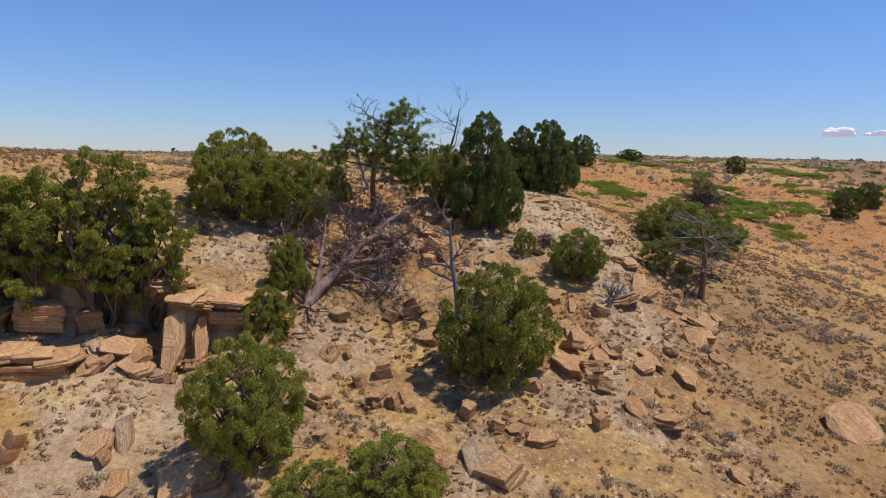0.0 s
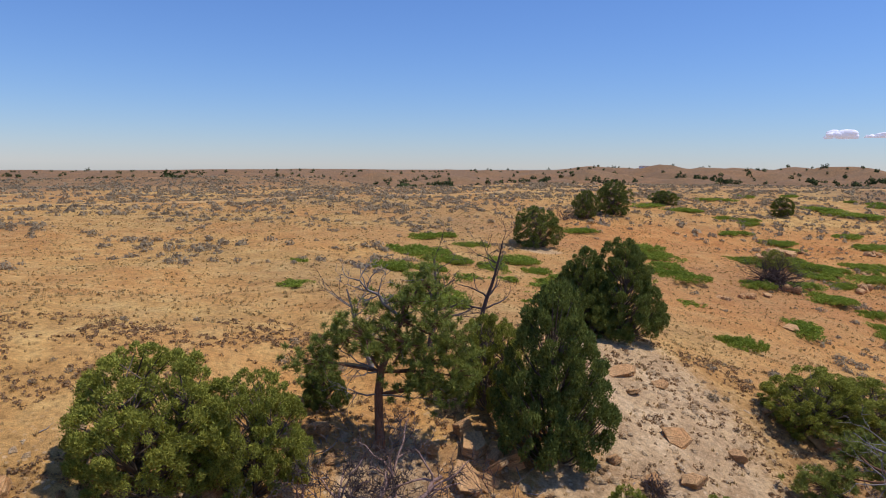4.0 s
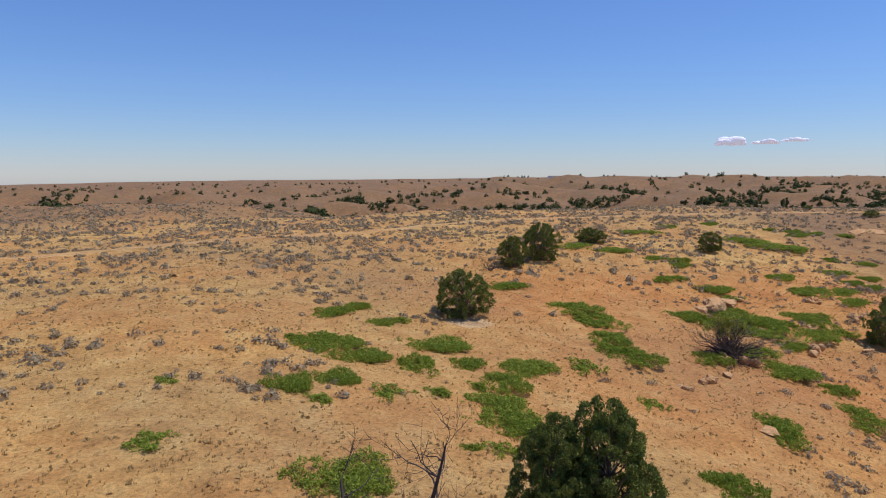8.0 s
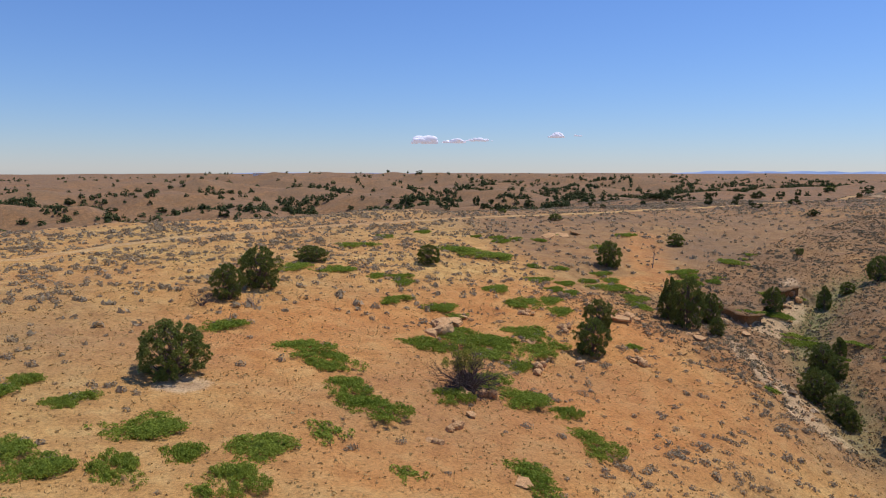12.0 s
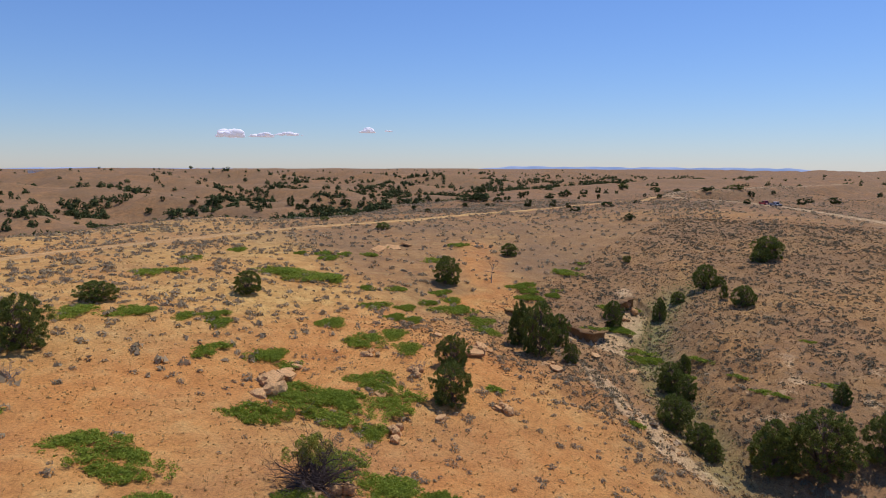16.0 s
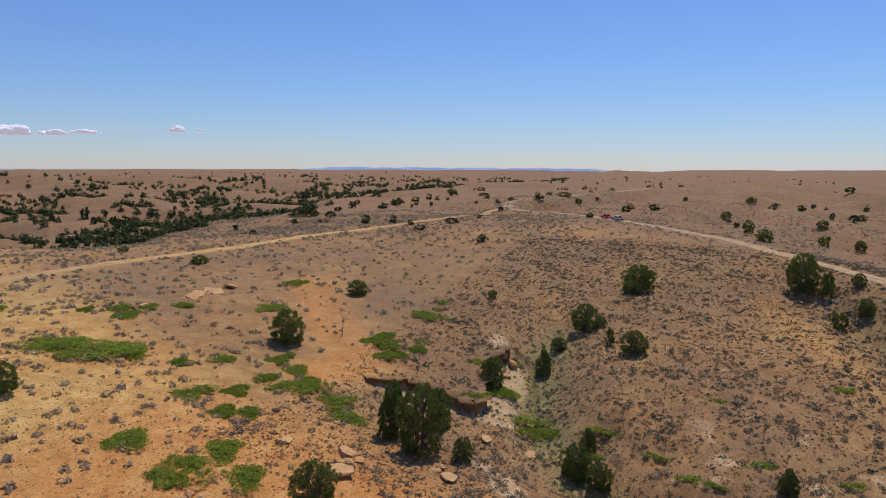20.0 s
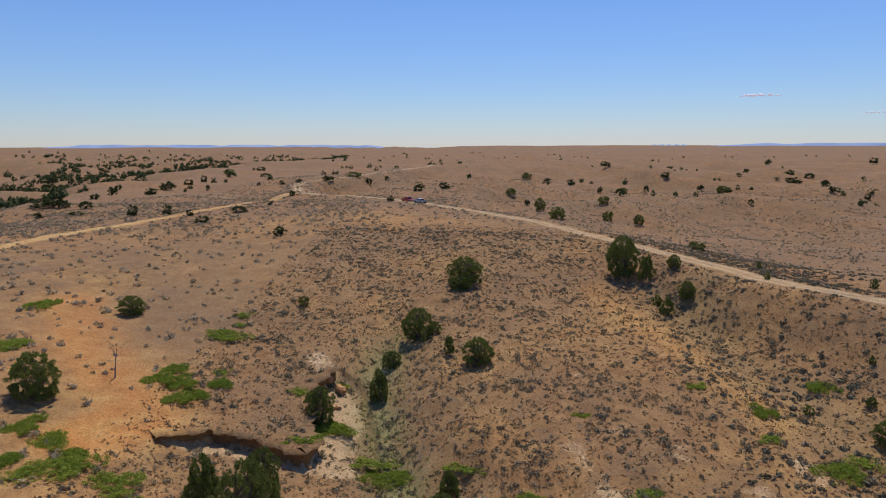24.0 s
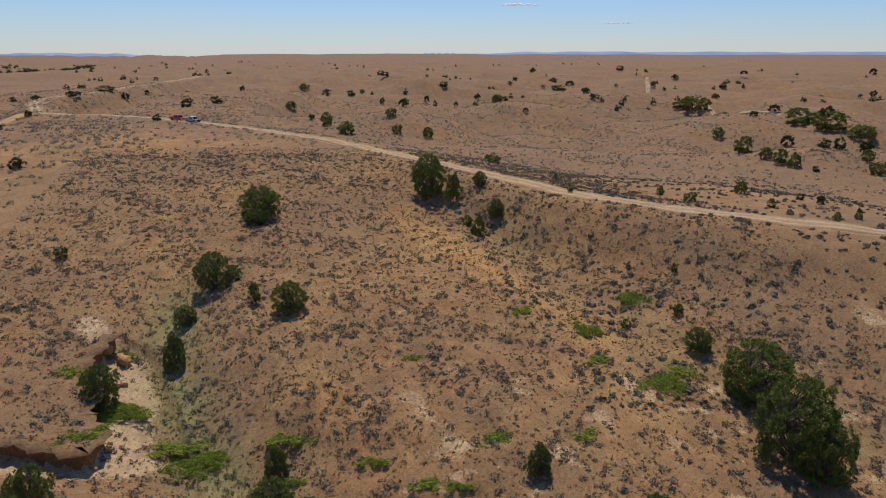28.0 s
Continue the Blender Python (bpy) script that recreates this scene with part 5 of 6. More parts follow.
def ledge_piece(name, kind, seed, x, y, z, size, turn, tilt=0.0, roll=0.0, label=""):
    ob = part(name, STONES[kind][seed % 4], None, ledge, label)
    ob.matrix_world = pose(x, y, z, 0, 0, turn) @ pose(0, 0, 0, tilt, roll) @ Matrix.Diagonal((*size, 1))


bpy.context.view_layer.update()
def scarp(x):
    return 38.2 + 0.9 * math.sin(x * 0.9) + 0.5 * math.sin(x * 2.3 + 1) - 0.12 * (x + 12)


# broken caprock in beds, each bed a row of blocks of its own reach
rng = np.random.RandomState(401)
for bed in range(4):
    x = -24.5
    while x < -5.2:
        wide = rng.uniform(1.0, 2.6)
        mid = x + wide / 2
        thick = rng.uniform(0.2, 0.34)
        out = 0.95 + rng.uniform(-0.45, 0.35) - 0.16 * bed
        deep = 3.0
        top = height(mid, scarp(mid) + 0.5) + 0.14 - 0.27 * bed + rng.normal() * 0.05
        if rng.uniform() < (0.85, 0.95, 0.95, 0.7)[bed]:
            ledge_piece("cap_block", "bedded", rng.randint(4), mid, scarp(mid) - 0.7 - out + deep / 2, top - thick, (wide * 1.04, deep, thick), rng.normal() * 9, 3 + rng.normal() * 3, rng.normal() * 2.5)
        x += wide
# the soft buff wall under it, one hollowed face
wx, wu = np.meshgrid(np.arange(-25, -4.6, 0.3), np.linspace(0, 1, 11))
edge_y = np.array([scarp(v) for v in wx.ravel()]).reshape(wx.shape)
foot = land(wx, edge_y - 1.6) - 0.5
head = land(wx, edge_y + 0.6) - 0.2
wz = foot + (head - foot) * wu
wy = edge_y - 0.72 - 0.35 * (1 - wu) ** 2 + 0.16 * waves(wx, wz * 2.2, 2.4, 402) + 0.10 * waves(wx * 0.3, wz * 3, 1.4, 403)
idx = np.arange(wx.size).reshape(wx.shape)
face = mesh_of("buff_wall", np.stack([wx, wy, wz], -1).reshape(-1, 3) - np.array(ledge.matrix_world.translation), np.stack([idx[:-1, :-1], idx[:-1, 1:], idx[1:, 1:], idx[1:, :-1]], -1).reshape(-1, 4), PALE_STONE)
part("buff_wall", face, None, ledge, "soft buff sandstone wall in the ledge's shade")
for name, kind, seed, x, out, lift, size, turn, tilt, roll in (
    # out: metres in front of the scarp's edge; lift: above the foot of the wall
    ("cap_block", "bedded", 1, -10.3, 0.2, 2.5, (2.6, 2.6, 0.8), 8, 2, -3),
    ("cap_block", "slab", 2, -10.1, 0.1, 3.2, (2.8, 2.8, 0.3), -14, 3, 4),
    ("cap_block", "bedded", 0, -7.0, 0.3, 1.9, (2.4, 2.4, 0.6), -6, 4, 2),
    ("leaning_slab", "slab", 0, -9.2, 1.9, 1.3, (1.3, 3.6, 0.42), 10, 62, 8),
    ("leaning_slab", "slab", 1, -8.3, 1.5, 0.9, (0.9, 2.7, 0.36), 24, 60, 10),
    ("leaning_slab", "slab", 2, -5.6, 1.6, 0.8, (1.0, 2.3, 0.36), -14, 56, -8),
    ("layered_block", "bedded", 0, -16.2, 2.0, 0.1, (2.5, 1.8, 1.35), 12, 6, 5),
    ("layered_block", "weathered", 1, -18.8, 1.4, 0.3, (2.6, 2.0, 1.9), -6, 3, -4),
    ("layered_block", "bedded", 2, -13.9, 1.9, 0.0, (1.3, 1.2, 0.95), 24, 5, -6),
    ("layered_block", "weathered", 2, -21.8, 1.2, 0.3, (2.8, 2.0, 2.2), 10, 3, 2),
    ("lower_wall", "bedded", 3, -15.4, 4.4, -0.7, (4.4, 2.2, 1.15), 3, 0, 0),
    ("lower_wall", "bedded", 1, -19.2, 4.2, -0.7, (3.6, 2.2, 1.1), -4, 0, 0),
    ("lower_cap", "slab", 1, -14.2, 4.8, 0.4, (2.7, 2.7, 0.3), 8, 4, -3),
    ("lower_cap", "slab", 3, -16.4, 4.9, 0.4, (2.8, 2.8, 0.34), -12, 4, 4),
    ("lower_cap", "slab", 0, -18.9, 4.7, 0.4, (3.0, 2.6, 0.3), 6, 4, 2),
    ("lower_cap", "bedded", 2, -15.2, 4.2, 0.65, (1.9, 1.6, 0.35), 18, 6, 2),
    ("fallen_slab", "slab", 2, -11.7, 3.9, 0.2, (1.9, 1.5, 0.35), 32, 34, 10),
    ("fallen_slab", "slab", 0, -10.7, 4.6, 0.1, (2.0, 1.3, 0.35), -18, 30, -12),
    ("fallen_slab", "pale", 1, -12.7, 4.7, 0.0, (1.2, 1.0, 0.4), 40, 24, 10),
    ("fallen_slab", "pale", 2, -9.8, 3.6, 0.0, (1.0, 0.9, 0.4), 10, 20, -10),
    ("fallen_slab", "slab", 3, -6.4, 2.9, 0.3, (1.6, 1.5, 0.4), 12, 38, 8),
    ("fallen_slab", "slab", 1, -4.9, 3.2, 0.4, (0.9, 2.0, 0.3), -10, 52, 4),
):
    y = scarp(x) - out
    foot = height(x, min(y, scarp(x) - 1.6))
    ledge_piece(name, kind, seed, x, y, foot + lift, size, turn, tilt, roll)
strewn(301, 720, -24, 26, 21, 52, 0.45, 1.5, ("slab", "block", "slab", "bedded", "slab", "disc"), "loose sandstone block on the stony slope", lambda x, y: 0.36 * smooth(-0.4, 0.3, waves(x, y, 9, 72)) * smooth(27, 17, x - 0.25 * (y - 30)) * smooth(56, 48, y + 0.3 * np.abs(x - 4)))
strewn(302, 40, 4, 12, 42, 52, 0.7, 1.5, ("slab", "block"), "tumbled sandstone block below the junipers", lambda x, y: 0.6 + 0 * x)
strewn(303, 220, 94, 112, 80, 103, 0.4, 1.3, ("pale", "pale", "slab"), "pale sandstone block on the gully bank", lambda x, y: 0.8 * np.exp(-((to_line(BANK, x, y)[0] / 2.2) ** 2)))

# small broken stone, too much to count
rng = np.random.RandomState(5)
chips_v, chips_f = [], []
base = np.array([(-1, -1, 0), (1, -0.8, 0), (0.9, 1, 0), (-0.8, 1, 0), (-0.6, -0.5, 1), (0.7, -0.6, 0.9), (0.4, 0.7, 1.1), (-0.5, 0.6, 0.8)], float) * 0.5
sides = np.array([(0, 1, 5, 4), (1, 2, 6, 5), (2, 3, 7, 6), (3, 0, 4, 7), (4, 5, 6, 7)])
x, y = scatter(rng, 17000, -28, 28, 20, 58, lambda x, y: zones_at(x, y)[0][:, 1] * (0.25 + 0.75 * smooth(-0.2, 0.5, waves(x, y, 6, 70))))
x2, y2 = scatter(rng, 2600, 92, 156, 60, 118, lambda x, y: 1.2 * zones_at(x, y)[0][:, 1])
x, y = np.r_[x, x2], np.r_[y, y2]
z = land(x, y)
for k in range(len(x)):
    s = 0.07 + 0.42 * rng.uniform() ** 4
    turn = rng.uniform(0, 6.283)
    m = np.array([[math.cos(turn), -math.sin(turn), 0], [math.sin(turn), math.cos(turn), 0], [0, 0, rng.uniform(0.35, 0.9)]])
    chips_v.append((base + rng.normal(size=(8, 3)) * 0.1) @ m.T * s + (x[k], y[k], z[k] - 0.03))
    chips_f.append(sides + 8 * k)
stuff("rubble", np.concatenate(chips_v), np.concatenate(chips_f), PALE_STONE, "small broken chips of tan sandstone scattered over pale soil", "stones")


# sod overhanging the cut bank at the gully's head
def sod_lip(line_points, inside, reach, label):
    """A ragged sod edge along a line of places; inside(x, y) tells the side that has washed away."""
    verts, faces, line = [], [], []
    for a, b in zip(line_points, line_points[1:]):
        n = max(2, int(math.hypot(b[0] - a[0], b[1] - a[1]) / 0.5))
        line += [(a[0] + (b[0] - a[0]) * k / n, a[1] + (b[1] - a[1]) * k / n) for k in range(n)]
    for k, (x, y) in enumerate(line):
        p, q = line[max(0, k - 1)], line[min(len(line) - 1, k + 1)]
        tx, ty = q[0] - p[0], q[1] - p[1]
        s = math.hypot(tx, ty) or 1
        nx, ny = -ty / s, tx / s
        if not inside(x - 0.8 * nx, y - 0.8 * ny):
            nx, ny = -nx, -ny
        out = reach * (1 + 0.37 * math.sin(k * 0.9) + 0.3 * math.sin(k * 2.3 + 1) + 0.18 * math.sin(k * 5.1))
        top = height(x + 1.2 * nx, y + 1.2 * ny) + 0.05
        floor = height(x - 1.9 * nx, y - 1.9 * ny) - 0.5
        for d, z in ((1.1, top - 0.04), (-0.5 - out, top - 0.06), (-0.46 - out, top - 0.2), (-0.45, top - 0.5), (-0.5, min(floor, top - 0.6))):
            verts.append((x + d * nx, y + d * ny, z))
    for k in range(len(line) - 1):
        for j in range(4):
            faces.append((5 * k + j, 5 * k + j + 1, 5 * k + 6 + j, 5 * k + 5 + j))
    mesh = mesh_of("bank_lip", verts, faces, EARTH)
    for layer, values in zip(("zones", "extra"), zones_at(np.array([v[0] for v in verts]), np.array([v[1] for v in verts]))):
        values[:, :2] *= 0.15
        mesh.color_attributes.new(layer, "FLOAT_COLOR", "POINT").data.foreach_set("color", values.astype(np.float32).ravel())
    tagged(new("bank_lip", mesh), label, "bank", kind="structure")


sod_lip(RIM, lambda x, y: within(RIM + HOLLOW, np.array([x]), np.array([y]))[0] > 0, 0.8, "brown sod lip overhanging the cut gully bank")

# ---- dead wood and the old pines ----
def branching(rng, start, way, length, radius, depth, fan=0.75, kids=4, rise=0.0, bend=0.22):
    """A limb and its forks, down to twigs: paths, thickest first."""
    steps = 6 if depth > 1 else 3
    path = limb(rng, start, way, length, radius, steps, bend, rise, 0.35 if depth else 0.2)
    out = [path]
    if depth:
        for k in range(kids):
            at = path[rng.randint(max(1, steps // 3), steps + 1)]
            d = np.array(path[-1][:3]) - np.array(start)
            d = d / np.linalg.norm(d) + rng.normal(size=3) * fan
            out += branching(rng, at[:3], d, length * rng.uniform(0.4, 0.7), max(0.014, at[3] * 0.62), depth - 1, fan, kids, rise, bend)
    return out


def split_wood(root, paths, thick, limb_mat, twig_mat, limb_name="limb", twig_name="twig_mass", own=5):
    """The heaviest limbs as parts of their own, the rest as twigs."""
    paths = sorted(paths, key=lambda p: -p[0][3])
    for p in paths[:own]:
        v, f = tubes([p], 9)
        part(limb_name, mesh_of(limb_name, v, f, limb_mat), None, root)
    big = [p for p in paths[own:] if p[0][3] >= thick]
    if big:
        v, f = tubes(big, 6)
        tagged(part("branch_mass", mesh_of("branch_mass", v, f, limb_mat), None, root), kind="stuff")
    small = [p for p in paths[own:] if p[0][3] < thick]
    if small:
        v, f = tubes(small, 3)
        tagged(part(twig_name, mesh_of(twig_name, v, f, twig_mat), None, root), kind="stuff")


def thing_at(name, x, y, lift, label, category, group=""):
    root = new(name)
    root.matrix_world = pose(x, y, height(x, y) + lift)
    return tagged(root, label, category, group)


# the fallen juniper, its roots downhill and its crown spread up the slope
rng = np.random.RandomState(31)
fallen = thing_at("fallen_tree", -3.1, 39.2, 0.0, "uprooted dead juniper with reddish bare limbs sprawled up the slope", "fallen tree")
z0 = height(-3.1, 39.2)


def bough(points, r0, r1):
    """A bent limb through places in the world, tapering."""
    p = np.array(points, float) - (-3.1, 39.2, z0)
    at = np.linspace(0, len(p) - 1, 5 * (len(p) - 1) + 1)
    fine = np.stack([np.interp(at, np.arange(len(p)), p[:, k]) for k in range(3)], 1)
    for _ in range(3):
        fine[1:-1] = (fine[:-2] + 2 * fine[1:-1] + fine[2:]) / 4
    fine[1:-1] += rng.normal(size=fine[1:-1].shape) * 0.05
    radii = np.linspace(r0, r1, len(fine)) * rng.uniform(0.88, 1.12, len(fine))
    return [(*q, r) for q, r in zip(fine, radii)]


fork = (-1.45, 40.7, -6.2)
limbs = []
for k, (points, r0, r1) in enumerate((
    ([(-3.3, 39.0, -8.3), (-2.5, 39.7, -7.4), fork], 0.36, 0.27),
    ([fork, (0.1, 41.5, -4.9), (1.4, 42.3, -3.7), (2.8, 43.2, -2.8)], 0.22, 0.07),
    ([fork, (-0.9, 41.5, -5.2), (-0.4, 42.2, -4.4), (-1.0, 43.0, -3.3)], 0.19, 0.06),
    ([(-2.7, 39.6, -7.5), (-2.5, 40.4, -5.9), (-2.4, 41.3, -4.8), (-2.2, 42.9, -3.3)], 0.20, 0.06),
    ([(-3.0, 39.4, -7.8), (-3.1, 40.2, -6.4), (-4.1, 40.8, -4.9), (-4.8, 41.5, -4.0)], 0.17, 0.05),
    ([(-1.2, 40.8, -6.0), (0.4, 41.1, -5.9), (1.2, 41.6, -5.6), (2.2, 42.1, -5.3)], 0.15, 0.05),
    ([(0.1, 41.5, -4.9), (1.0, 41.9, -5.1), (2.6, 42.0, -4.4)], 0.12, 0.04),
    ([(-0.6, 41.9, -4.7), (0.6, 42.9, -3.4), (1.2, 44.0, -2.4)], 0.12, 0.04),
    ([(-1.4, 40.7, -6.2), (-0.2, 40.4, -6.9), (1.6, 40.5, -7.3)], 0.12, 0.04),
)):
    stem = bough(points, r0, r1)
    limbs.append(stem)
    d = np.array(stem[-1][:3]) - np.array(stem[0][:3])
    d /= np.linalg.norm(d)
    for q in range(0 if k == 0 else 14):
        at = stem[rng.randint(len(stem) // 3, len(stem))]
        limbs += branching(rng, at[:3], d * 0.5 + rng.normal(size=3) * 0.65 + (0.1, 0, 0.2), rng.uniform(1.0, 2.1), 0.05, 3, 0.7, 4, 0.0, 0.24)
for k in range(12):
    turn = k * 0.55
    limbs += branching(rng, (-0.2, -0.2, -8.2 - z0), (math.cos(turn) - 0.4, -0.5, math.sin(turn) * 0.8), rng.uniform(0.8, 2.0), 0.09, 2, 0.8, 3, -0.05)
split_wood(fallen, limbs, 0.045, RED_DEAD, TWIGS, "limb", "twig_mass", 14)
# dry litter of branches round it
rng = np.random.RandomState(32)
litter = []
for k in range(70):
    x, y = rng.uniform(-4, 7), rng.uniform(38, 49)
    litter.append(limb(rng, (x, y, height(x, y) + 0.1), (rng.normal(), rng.normal(), 0.25), rng.uniform(0.7, 2.0), 0.03, 5, 0.3))
for k in range(60):
    x, y = rng.uniform(-14, 24), rng.uniform(24, 50)
    litter.append(limb(rng, (x, y, height(x, y) + 0.04), (rng.normal(), rng.normal(), 0.05), rng.uniform(0.5, 1.8), 0.028, 5, 0.25))
v, f = tubes(litter, 4)
stuff("dead_branches", v, f, DEAD, "grey dead branches strewn over the slope", "dead wood")


def standing_dead(x, y, tall, r, seed, label, wood=DEAD, kids=9, reach=0.32, lean=(0, 0)):
    rng = np.random.RandomState(seed)
    root = thing_at("dead_tree", x, y, -0.1, label, "dead tree")
    trunk = limb(rng, (0, 0, 0), (*lean, 1), tall, r, 9, 0.07, 0.05, 0.2)
    paths = []
    for k in range(kids):
        at = trunk[rng.randint(3, 10)]
        turn = rng.uniform(0, 6.283)
        paths += branching(rng, at[:3], (math.cos(turn), math.sin(turn), 0.55), tall * reach * rng.uniform(0.6, 1.1), at[3] * 0.55, 2, 0.6, 3, 0.06)
    v, f = tubes([trunk], 9)
    part("trunk", mesh_of("trunk", v, f, wood), None, root)
    split_wood(root, paths, 0.02, wood, TWIGS, "limb", "twig_mass", 6)
    return root


standing_dead(5.4, 38.2, 5.9, 0.25, 41, "slender grey dead juniper snag beside a living one", kids=11, reach=0.36)
standing_dead(6.6, 58.5, 6.4, 0.17, 42, "blackened bare snag with upswept twigs", TWIGS, 12, 0.34)
standing_dead(3.6, 57.5, 5.2, 0.2, 43, "dead forked snag behind the pine", TWIGS, 9, 0.42, (0.2, 0))
standing_dead(0.4, 55.5, 4.6, 0.16, 44, "pale dead tree with twisted bare limbs", DEAD, 9, 0.45, (-0.3, 0))
standing_dead(140.5, 141.0, 4.4, 0.12, 45, "small bare tree standing in the orange wash", DEAD, 9, 0.42)


def dead_bush(x, y, wide, tall, seed, label, wood=TWIGS, kids=26, lay=0.5, thick=0.035):
    rng = np.random.RandomState(seed)
    root = thing_at("dead_bush", x, y, -0.05, label, "dead bush")
    paths = []
    for k in range(kids):
        turn = rng.uniform(0, 6.283)
        paths += branching(rng, (0, 0, 0), (math.cos(turn) * lay, math.sin(turn) * lay, 0.6), rng.uniform(0.4, 0.9) * max(wide * 0.5, tall), thick * max(0.6, tall / 2), 3, 0.75, 3, 0.0, 0.3)
    split_wood(root, paths, 0.03, wood, wood, "limb", "twig_mass", 5)
    return root


half_dead = dead_bush(50.4, 99.6, 6.0, 5.4, 51, "half-dead grey-brown juniper bush among orange rocks", TWIGS, 60, 0.5)
rng = np.random.RandomState(511)
tufts_at = [(rng.normal() * 0.9, 0.5 + rng.normal() * 0.8, rng.uniform(2.6, 4.4)) for _ in range(26)]
v, f = sprays(rng, tufts_at, rng.uniform(0.25, 0.5, 26), 5200, 0.12, flat=1.1, lift=0.5)
part("crown", mesh_of("crown", v, f, JUNIPER), None, half_dead, "thin living olive-green top")
dead_bush(29.5, 40.8, 2.6, 1.7, 52, "dry leafless bush on the grassy slope", RED_DEAD, 14, 0.8)
dead_bush(15.4, 41.2, 4.8, 1.3, 53, "sprawling grey dead juniper limbs over stone slabs", DEAD, 15, 1.7, 0.16)
dead_bush(41.6, 136.0, 4.0, 1.8, 54, "twisted dead wood at the foot of junipers", DEAD, 14, 1.2)
dead_bush(83.5, 115.5, 3.0, 1.4, 55, "bleached twisted dead wood on pale rock", DEAD, 14, 1.1)
dead_bush(12.2, 46.2, 2.4, 1.3, 56, "dry grey brush beside a sandstone block", TWIGS, 16, 1.0)
dead_bush(34.6, 137.0, 2.6, 2.4, 57, "grey leafless shrub beside a juniper", TWIGS, 16, 0.6)


def pine(x, y, tall, seed, label, clumps, trunk_path, dead_kids, dead_top=None, bark=PINE_BARK):
    """An old open-crowned pine; clumps: (x, y, z, radius) from its foot."""
    rng = np.random.RandomState(seed)
    root = thing_at("pine_tree", x, y, -0.1, label, "tree")
    v, f = tubes([trunk_path], 10)
    part("trunk", mesh_of("trunk", v, f, bark), None, root)
    twigs, centres = [], []
    for cx, cy, cz, cr in clumps:
        c = np.array((cx, cy, cz))
        near = min(trunk_path, key=lambda q: (q[0] - cx) ** 2 + (q[1] - cy) ** 2 + (q[2] - cz + 0.6) ** 2)
        mid = (np.array(near[:3]) + c) / 2 + rng.normal(size=3) * 0.2
        twigs.append([(*near[:3], 0.075), (*mid, 0.055), (*c, 0.02)])
        for k in range(44):
            tip = c + rng.normal(size=3) * cr * np.array([0.55, 0.55, 0.42])
            centres.append(tip)
            if k % 2:
                twigs.append([(*(c + (mid - c) * 0.3), 0.022), (*tip, 0.008)])
    v, f = tubes(twigs, 5)
    tagged(part("branch_mass", mesh_of("branch_mass", v, f, bark), None, root), kind="stuff")
    # tufts of long needles that spread from each twig's end
    n = 62
    foot = np.repeat(np.array(centres), n, 0)
    d = rng.normal(size=foot.shape) + (0, 0, 0.45)
    d /= np.linalg.norm(d, axis=1)[:, None]
    side = np.cross(d, rng.normal(size=d.shape))
    side /= np.linalg.norm(side, axis=1)[:, None] + 1e-9
    foot = foot + d * 0.04
    tip = foot + d * rng.uniform(0.16, 0.30, (len(d), 1)) + (0, 0, 0.02)
    v = np.stack([foot - side * 0.022, foot + side * 0.022, tip], 1).reshape(-1, 3)
    part("crown", mesh_of("crown", v, np.arange(len(v)).reshape(-1, 3), NEEDLES), None, root)
    paths = [dead_top] if dead_top else []
    for at in (dead_top or [])[2:] * 3:
        paths += branching(rng, at[:3], rng.normal(size=3) + (-0.5, 0, 0.3), rng.uniform(0.5, 1.1), 0.035, 2, 0.7, 3)
    for k in range(dead_kids):
        at = trunk_path[rng.randint(2, len(trunk_path))]
        turn = rng.uniform(0, 6.283)
        paths += branching(rng, at[:3], (math.cos(turn), math.sin(turn), 0.1), rng.uniform(1.2, 2.6), 0.05, 2, 0.6, 3)
    v, f = tubes(paths, 4)
    tagged(part("dead_limb_mass", mesh_of("dead_limb_mass", v, f, DEAD), None, root, "bare grey dead limbs"), kind="stuff")


pine(0.7, 48.6, 8, 61, "old open-crowned pine with bare dead limbs at the top", [
    (-2.9, 0, 4.2, 1.0), (-1.9, 0.6, 5.0, 1.0), (-0.9, -0.5, 5.4, 1.1), (0.2, 0.4, 5.9, 1.2), (1.2, 0, 6.7, 1.2), (1.9, 0.5, 7.4, 1.0), (2.5, -0.4, 5.8, 1.2), (3.2, 0.3, 4.8, 1.2), (1.2, -0.8, 5.0, 1.2), (0.4, 0.9, 4.5, 1.0), (2.2, 0.7, 4.0, 1.2), (3.5, -0.3, 3.4, 1.0), (1.5, -0.5, 3.2, 1.0), (2.6, 0.2, 2.7, 0.9)],
    [(0, 0, 0, 0.24), (-0.05, 0, 1.2, 0.21), (-0.1, 0, 2.6, 0.19), (0, 0, 3.6, 0.17), (0.4, 0, 4.8, 0.14), (0.9, 0, 5.9, 0.11), (1.4, 0, 6.9, 0.07), (1.8, 0, 7.6, 0.03)], 9, [(0.9, 0, 5.9, 0.09), (0.5, 0, 6.3, 0.08), (0.1, 0.05, 6.6, 0.07), (-0.1, 0, 7.0, 0.06), (-0.6, 0.1, 7.2, 0.045), (-0.9, 0.1, 7.6, 0.03)])
